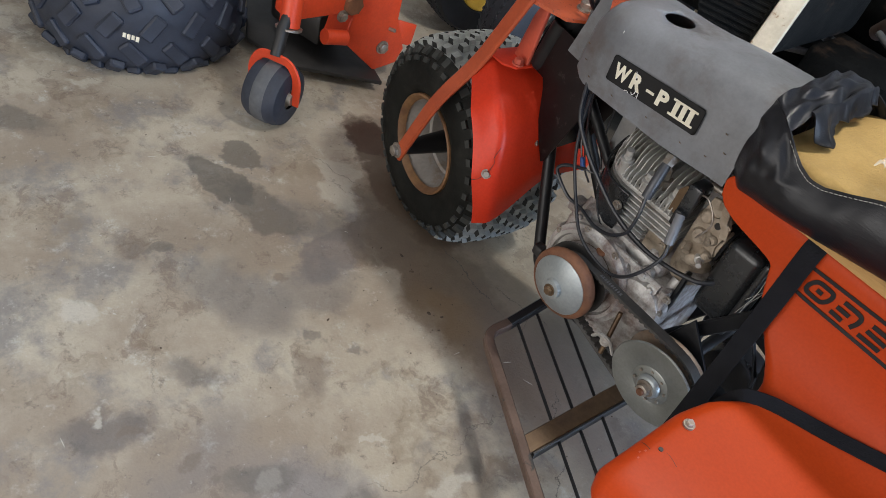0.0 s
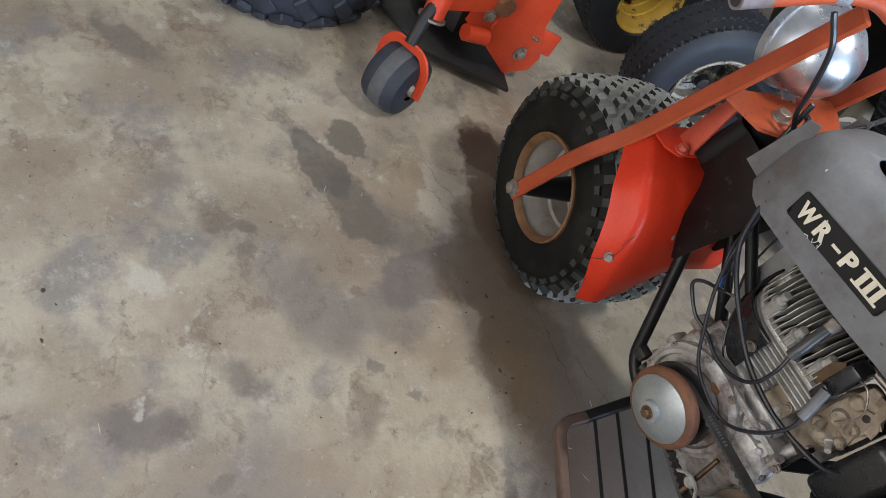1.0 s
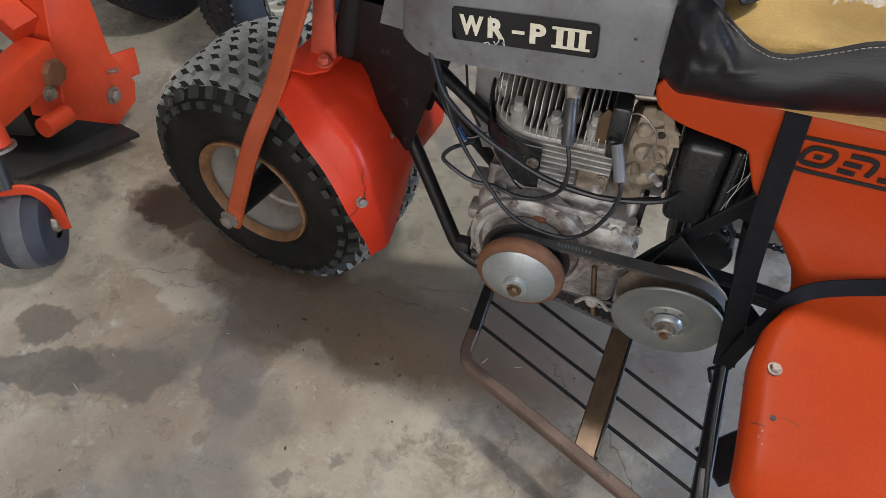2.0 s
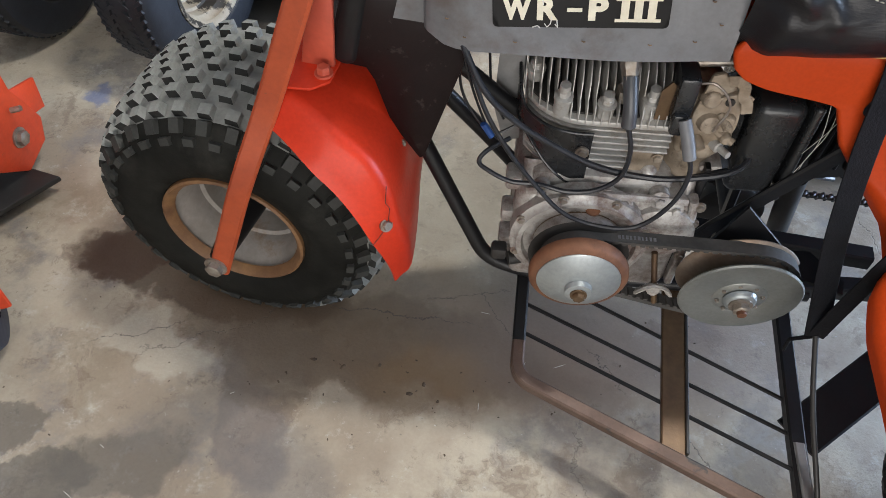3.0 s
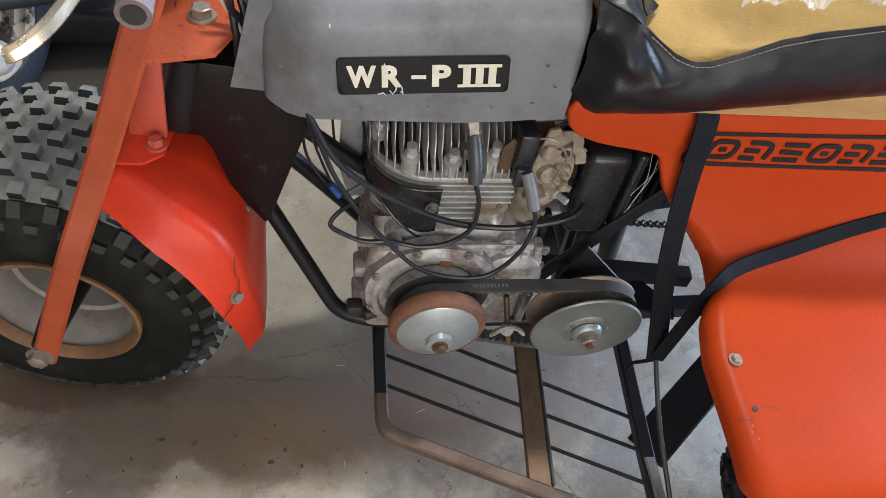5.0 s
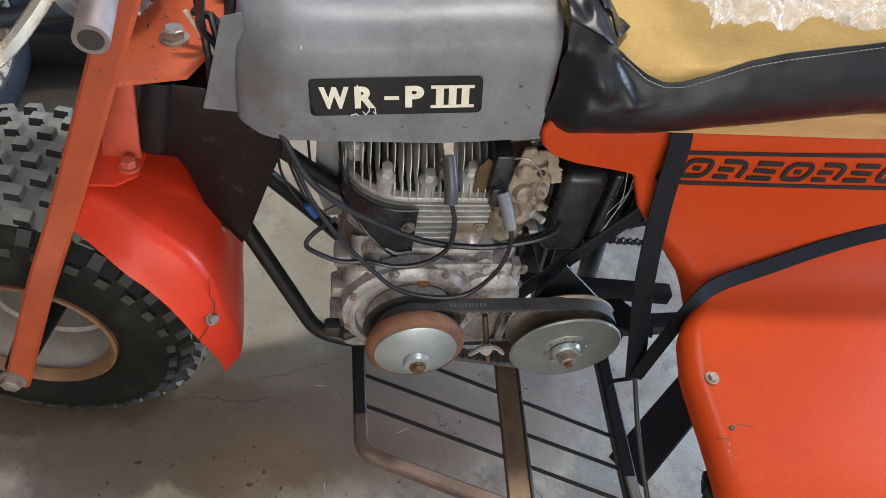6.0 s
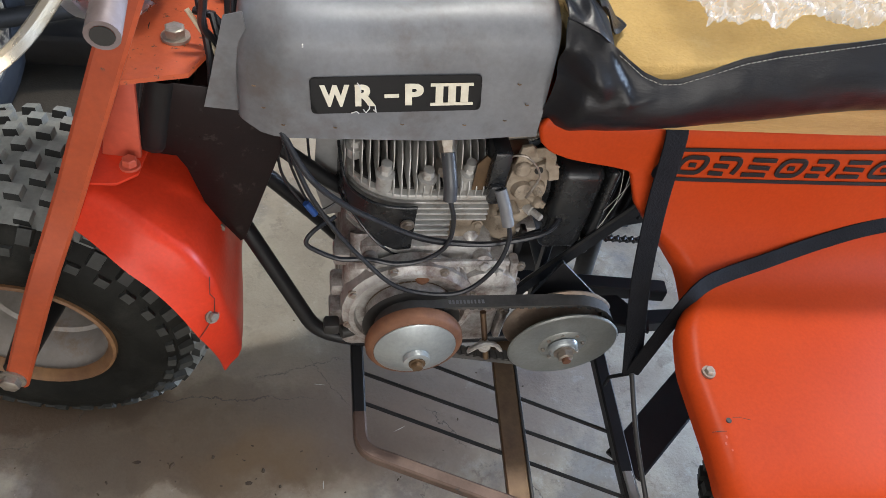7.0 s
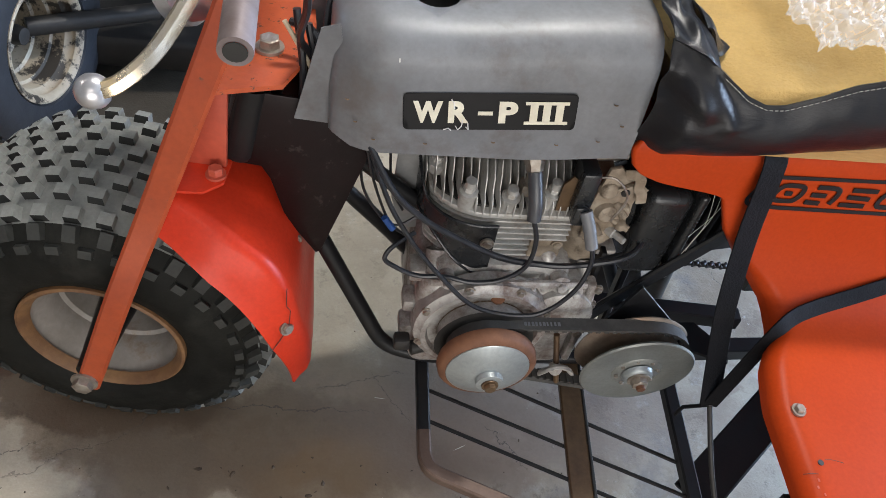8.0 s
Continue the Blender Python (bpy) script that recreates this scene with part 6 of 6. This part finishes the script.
part("caster_fork", moved(bar([(0.0, -0.067, -0.015), (0.0, -0.07, 0.06), (0.0, -0.045, 0.105), (0.0, 0.045, 0.105), (0.0, 0.07, 0.06), (0.0, 0.067, -0.015)], 0.026, 0.008, 0.03, up=(1, 0, 0)), cm), MOWER, caster, "red bent steel caster fork")
part("caster_stem", tube([CAST + Vector((0, 0, 0.108)), CAST + Vector((-0.025, 0.03, 0.17)), (-1.066, 0.066, 0.3)], 0.017, 12), DARK, mower, "greasy black caster stem")
part("caster_socket", merge(tube([(-1.06, 0.06, 0.255), (-1.085, 0.085, 0.375)], 0.028, 16), lathe([(0, 0.03), (0.02, 0.034), (0.03, 0.02), (0.05, 0.018), (0.05, 0)], (-1.072, 0.082, 0.35), (-0.2, 0.2, 1), 12)), MOWER, mower)
part("socket_washer", lathe([(0, 0.016), (0, 0.036), (0.006, 0.036), (0.006, 0.016)], (-1.058, 0.057, 0.248), (-0.2, 0.2, 1), 20, closed=True), BOLT, mower)
part("deck_arm", box(-1.14, 0.06, 0.262, -1.07, 0.29, 0.345, 0.004), MOWER, mower, "red-orange steel deck arm")
part("arm_bolt", hex_bolt((-1.068, 0.23, 0.256), (1, 0, 0), 0.013, 0.012), BOLT, mower)
part("arm_boss", lathe([(0, 0.0), (0, 0.032), (0.012, 0.028), (0.014, 0)], (-1.07, 0.262, 0.286), (1, 0, 0), 7), RUST, mower, "rusty cut boss")
part("link_pin", tube([(-1.07, 0.18, 0.2), (-1.07, 0.25, 0.185)], 0.022, 14), MOWER, mower)
END = [(0.253, 0.154), (0.383, 0.033), (0.465, 0.045), (0.487, 0.09), (0.445, 0.2), (0.449, 0.423), (0.405, 0.46), (0.35, 0.46), (0.298, 0.31), (0.282, 0.25)]
part("end_plate", plate([(y + 0.003, z + 0.008) for y, z in END], 0.012, "x", -1.1, 0.003), MOWER, mower, "tall red-orange end plate")
part("end_flange", bar([(-1.13, 0.253, 0.156), (-1.135, 0.285, 0.255), (-1.135, 0.3, 0.31), (-1.135, 0.352, 0.46)], 0.006, 0.1, up=(1, 0, 0)), MOWER, mower)
part("end_tab", plate([(0.43, 0.13), (0.52, 0.10), (0.53, 0.17), (0.45, 0.2)], 0.008, "x", -1.10, 0.002), MOWER, mower)
part("end_bolt", hex_bolt((-1.087, 0.405, 0.118), (1, 0, 0), 0.016, 0.014), BOLT, mower)
part("end_stud", tube([(-1.08, 0.415, 0.182), (-1.06, 0.42, 0.186)], 0.006, 8), BOLT, mower)
part("upper_rail", bar([(-1.12, 0.29, 0.36), (-1.4, 0.35, 0.52)], 0.06, 0.05), MOWER, mower)
part("upper_rail", bar([(-1.16, 0.1, 0.36), (-1.45, 0.12, 0.56)], 0.035, 0.035), MOWER, mower)
part("lift_spring", tube([(-1.15 + 0.012 * math.cos(k * 0.7), 0.37 + 0.012 * math.sin(k * 0.7), 0.45 + 0.0011 * k) for k in range(90)], 0.003, 6), MOWER, mower, "red coil spring")
DECK = [(-1.02, 0.375), (-1.18, 0.16), (-1.36, 0.1), (-1.75, 0.3), (-1.8, 0.6), (-1.4, 0.5), (-1.12, 0.4)]
part("deck_shell", plate(DECK, 0.014, "z", 0.03, 0.004), DARK, mower, "greasy black deck shell")
part("deck_belt_cover", plate([(-1.2, 0.25), (-1.4, 0.2), (-1.6, 0.35), (-1.6, 0.48), (-1.25, 0.38)], 0.1, "z", 0.075, 0.015), DARK, mower)

# ---- spare tyres and machines behind ----
def big_tyre():
    m = Matrix.Translation((-1.57, -0.13, 0.128)) @ Matrix.Rotation(radians(90), 4, "X")
    carcass = balloon(0.31, 0.125, 0.15, 0.018, m)
    t = thing("atv_tyre", (-1.57, -0.13, 0), "large blue-black lugged off-road tyre lying on the floor", "tyre")
    c = part("tyre_carcass", carcass, TYRE_BLUE, t)
    for row, (lat, r, slope, w, d, tw) in enumerate(((-0.118, 0.25, -1.3, 0.05, 0.04, 0.4), (-0.1, 0.278, -0.75, 0.06, 0.042, -0.5), (-0.048, 0.289, -0.1, 0.075, 0.04, 0.7), (0.03, 0.29, 0.1, 0.075, 0.04, -0.7), (0.1, 0.278, 0.75, 0.06, 0.042, 0.5))):
        first = None
        for k in range(17):
            a = 2 * math.pi * (k + 0.5 * (row % 2)) / 17
            if first is None:
                first = part("tyre_lug", box(-d / 2, -w / 2, -0.012, d / 2, w / 2, 0.011, 0.005, 1), TYRE_BLUE, c, smooth=20)
                lug = first
            else:
                lug = new("tyre_lug", first.data)
                lug.parent = c
            lug.matrix_local = m @ Matrix.Rotation(-a, 4, "Y") @ Matrix.Translation((0, lat, r)) @ Matrix.Rotation(-slope, 4, "X") @ Matrix.Rotation(tw, 4, "Z")
    mk = merge(*[box(0.012 * k, -0.001, -0.005 - 0.002 * (k % 2), 0.012 * k + 0.008, 0.002, 0.006, 0) for k in range(4)])
    part("tyre_marking", moved(mk, Matrix.Translation((-1.272, -0.297, 0.165)) @ Matrix.Rotation(radians(40), 4, "Z") @ Matrix.Rotation(radians(-20), 4, "X")), DECAL_CREAM, c, "small white marking")
    disc, ring = rim(m, 0.15, 0.14)
    part("rim", disc, DARK, t)
    part("rim_flange", ring, DARK, t)


big_tyre()


def ribbed_wheel(at, yaw, lean, radius, half, rim_r, rim_mat, label, rim_label, group):
    m = Matrix.Translation(at) @ Matrix.Rotation(radians(yaw), 4, "Z") @ Matrix.Rotation(radians(lean), 4, "X")
    t = thing("utility_wheel", (at[0], at[1], 0), label, "wheel", group)
    prof = [(-half * 0.82, rim_r), (-half * 0.98, rim_r + 0.01), (-half, lerp(rim_r, radius, 0.5)), (-half * 0.9, radius * 0.93), (-half * 0.75, radius * 0.975), (-half * 0.7, radius * 0.975), (-half * 0.66, radius * 0.955), (-half * 0.6, radius * 0.985),
            (-half * 0.3, radius * 0.995), (-half * 0.26, radius * 0.97), (-half * 0.2, radius)]
    prof += [(-a, r) for a, r in prof[::-1]]
    tyre = part("tyre", moved(lathe(prof + [(half * 0.8, rim_r - 0.004), (-half * 0.8, rim_r - 0.004)], (0, 0, 0), (0, 1, 0), 56, closed=True), m), TYRE_SHADED, t)
    tread = bmesh.new()
    for k in range(64):
        for row, (lat, tw) in enumerate(((-0.62, 0.6), (-0.22, -0.6), (0.22, 0.6), (0.62, -0.6))):
            mm = m @ Matrix.Rotation(2 * math.pi * (k + 0.5 * (row % 2)) / 64, 4, "Y") @ Matrix.Translation((0, lat * half, radius * (0.985 if abs(lat) > 0.5 else 0.998))) @ Matrix.Rotation(tw, 4, "Z")
            v = [tread.verts.new(mm @ Vector(c)) for c in ((-0.0045, -0.014, -0.004), (0.0045, -0.014, -0.004), (0.0045, 0.014, -0.004), (-0.0045, 0.014, -0.004), (-0.0035, -0.012, 0.0015), (0.0035, -0.012, 0.0015), (0.0035, 0.012, 0.0015), (-0.0035, 0.012, 0.0015))]
            for q in ((4, 5, 6, 7), (0, 1, 5, 4), (1, 2, 6, 5), (2, 3, 7, 6), (3, 0, 4, 7)):
                tread.faces.new([v[i] for i in q])
    tagged(part("tread_block", tread, TYRE_SHADED, tyre, "fine zigzag tread blocks", smooth=20), kind="stuff")
    disc, ring = rim(m, rim_r, half)
    part("rim", merge(disc, ring), rim_mat, t, rim_label)
    part("hub_cap", moved(lathe([(-half * 0.35, 0), (-half * 0.33, 0.018), (-half * 0.1, 0.022)], (0, 0, 0), (0, 1, 0), 16), m), DARK, t)
    return t


ribbed_wheel((-1.30, 0.95, 0.21), 80, 0, 0.21, 0.09, 0.11, RIM_YELLOW, "dark ribbed tyre on a greasy yellow rim", "yellow steel rim with dark grease", "wheels behind the trike")
ribbed_wheel((-0.88, 0.89, 0.222), 74, 0, 0.225, 0.085, 0.125, PEELED, "dark ribbed tyre on a peeling cream rim", "peeling cream rim", "wheels behind the trike")
machine = thing("old_machine", (-0.7, 1.6, 0), "dismantled old machine with cream frame and dark tyre", "machine")
part("frame_tube", tube([(-0.58, 1.2, 0.3), (-0.9, 1.95, 0.3), (-1.05, 2.5, 0.3)], 0.045, 16), CREAM, machine, "chipped cream frame tube")
part("frame_tube", tube([(-0.95, 1.28, 0.22), (-0.75, 1.4, 0.22)], 0.05, 14), CREAM, machine)
dm = Matrix.Translation((-1.05, 1.75, 0.26)) @ Matrix.Rotation(radians(60), 4, "Z")
part("machine_tyre", moved(lathe([(-0.1, 0.13), (-0.12, 0.2), (-0.1, 0.25), (-0.06, 0.26), (-0.05, 0.252), (-0.03, 0.26), (-0.01, 0.252), (0.01, 0.26), (0.03, 0.252), (0.06, 0.26), (0.1, 0.25), (0.12, 0.2), (0.1, 0.13)], (0, 0, 0), (0, 1, 0), 48, closed=True), dm), BLACK, machine, "dark ribbed tyre")
tractor = thing("garden_tractor", (-0.65, 1.2, 0), "greasy garden tractor with ribbed black grille and grey lamp panel", "tractor")
# black plate added where the floor lies in shade
part("floor_shade_plate", merge(plate([(-0.98, 1.02), (-0.5, 1.0), (-0.4, 1.1), (-0.42, 1.38), (-0.95, 1.4)], 0.09, "z", 0.06, 0.02)), DARK, tractor, "low black plate standing in for shaded floor")
part("axle_bar", tube([(-0.86, 0.92, 0.22), (-0.62, 1.05, 0.2)], 0.02, 12), DARK, tractor)
part("front_axle", bar([(-0.86, 0.97, 0.31), (-0.72, 0.95, 0.3), (-0.6, 0.97, 0.33), (-0.25, 1.0, 0.33)], 0.04, 0.045, 0.05, b=0.008), TYRE_BLUE, tractor, "blue-grey front axle beam")
part("hood", box(-0.84, 1.25, 0.36, -0.34, 1.8, 0.6, 0.05, 3), NEAR_BLACK, tractor, "dark dented hood over the axle")
NOSE = Matrix(((0.966, -0.161, 0.201, -0.70), (0.258, 0.603, -0.755, 1.10), (0.0, 0.781, 0.624, 0.66), (0, 0, 0, 1)))
nose = part("lamp_panel", moved(box(-0.2, -0.012, -0.04, 0.42, 0.17, 0.0, 0.012), NOSE), surf("aged_grey_panel_paint", (0.4, 0.38, 0.33), (0.28, 0.26, 0.22), 0.5, big=12, fine=90, wear=((0.1, 0.07, 0.05), 0.7, 0.0), wear_at=0.64, wear_scale=16), tractor, "aged grey panel with three round openings")
for u in (-0.085, 0.066, 0.218):
    part("chrome_ring", moved(lathe([(0.0, 0.052), (0.014, 0.056), (0.016, 0.062), (0.01, 0.068), (0.0, 0.07)], (u, 0.078, 0), (0, 0, 1), 36, closed=True), NOSE), CHROME, nose)
    part("dark_lens", moved(lathe([(0.004, 0.055), (0.002, 0.03), (0.001, 0)], (u, 0.078, 0), (0, 0, 1), 28), NOSE), PLASTIC_BLACK, nose, "dark glossy lens")
grille = part("grille", moved(plate([(0.06, -0.02), (0.335, -0.02), (0.335, -0.29), (0.2, -0.29)], -0.02, "z", -0.02), NOSE), NEAR_BLACK, tractor, "black ribbed grille")
for k in range(15):
    v = -0.03 - 0.0175 * k
    part("rib", moved(bar([(0.065 + 0.52 * (-0.02 - v), v, -0.014), (0.33, v, -0.018)], 0.009, 0.007, b=0.002), NOSE), NEAR_BLACK, grille)
part("side_rail", moved(bar([(0.37, -0.36, -0.01), (0.375, -0.02, -0.01)], 0.062, 0.03, up=(0, 0, 1)), NOSE), CREAM, tractor, "chipped cream side rail")
for k in range(4):
    part("drag_link", tube([(-0.9 + 0.14 * k, 1.0, 0.2 + 0.05 * k), (-0.8 + 0.14 * k, 1.02, 0.4)], 0.009, 8), GREY_METAL, tractor)
hulk = thing("parked_machine", (0.0, 2.6, 0), "dark machinery crowded against the back of the garage", "machine")
part("hulk_body", merge(box(-1.0, 2.35, 0.0, 0.5, 2.9, 0.45, 0.04), box(-0.6, 2.2, 0.2, 0.2, 2.5, 0.75, 0.05), box(0.35, 1.7, 0.0, 1.0, 2.6, 0.6, 0.05)), NEAR_BLACK, hulk, "near-black machine body")
for k in range(7):
    x = -0.7 + 0.2 * k
    part("lever", tube([(x, 2.2, 0.3), (x + 0.1 * math.sin(2.3 * k), 1.95 + 0.05 * math.cos(k), 0.5 + 0.05 * (k % 3))], 0.012, 8), (GREY_METAL, CREAM, DARK, RUST)[k % 4], hulk)
for a, b, r, mat in (((-0.62, 1.95, 0.3), (-0.4, 1.9, 0.36), 0.022, PEELED), ((-0.5, 1.98, 0.24), (-0.3, 1.92, 0.2), 0.03, GREY_METAL), ((-0.44, 1.9, 0.2), (-0.28, 1.86, 0.17), 0.018, RUST), ((-0.75, 2.0, 0.22), (-0.66, 1.9, 0.4), 0.024, DARK), ((-0.35, 2.05, 0.33), (-0.25, 1.95, 0.44), 0.03, RACK_RUST)):
    part("linkage_arm", tube([a, ((a[0] + b[0]) / 2, (a[1] + b[1]) / 2, (a[2] + b[2]) / 2 + 0.02), b], r, 12, smooth_path=True), mat, hulk, "worn linkage arm")
part("hulk_bracket", bar([(-0.42, 2.1, 0.45), (-0.2, 2.0, 0.42), (-0.12, 2.0, 0.3)], 0.05, 0.008, 0.03), GREY_METAL, hulk, "bent grey bracket")
part("hulk_strap", bar([(-0.15, 1.95, 0.32), (0.2, 1.85, 0.34)], 0.03, 0.006), CREAM, hulk)

part("blue_box", box(-0.95, 1.36, 0.0, -0.82, 1.5, 0.13, 0.008), BLUE, machine, "blue painted housing")
part("wooden_handle", tube([(-0.62, 1.9, 0.42), (-0.42, 1.75, 0.34)], 0.025, 12), surf("worn_wood", (0.4, 0.22, 0.09), (0.3, 0.15, 0.06), 0.6, big=6, stretch=(1, 6, 1)), machine, "worn wooden handle")
part("engine_lump", merge(box(-0.55, 1.6, 0.0, 0.15, 2.15, 0.25, 0.03), box(-0.35, 1.5, 0.22, 0.1, 1.75, 0.38, 0.02), box(-0.05, 1.35, 0.05, 0.3, 1.6, 0.3, 0.03)), NEAR_BLACK, machine, "near-black gearbox")
for a, b, r in (((-0.55, 1.45, 0.3), (-0.2, 1.75, 0.33), 0.012), ((-0.4, 1.4, 0.2), (-0.05, 1.5, 0.3), 0.014), ((-0.3, 1.9, 0.38), (0.1, 1.6, 0.35), 0.012), ((-0.5, 2.0, 0.4), (-0.3, 1.55, 0.3), 0.01)):
    part("control_rod", tube([a, b], r, 10), GREY_METAL, machine)
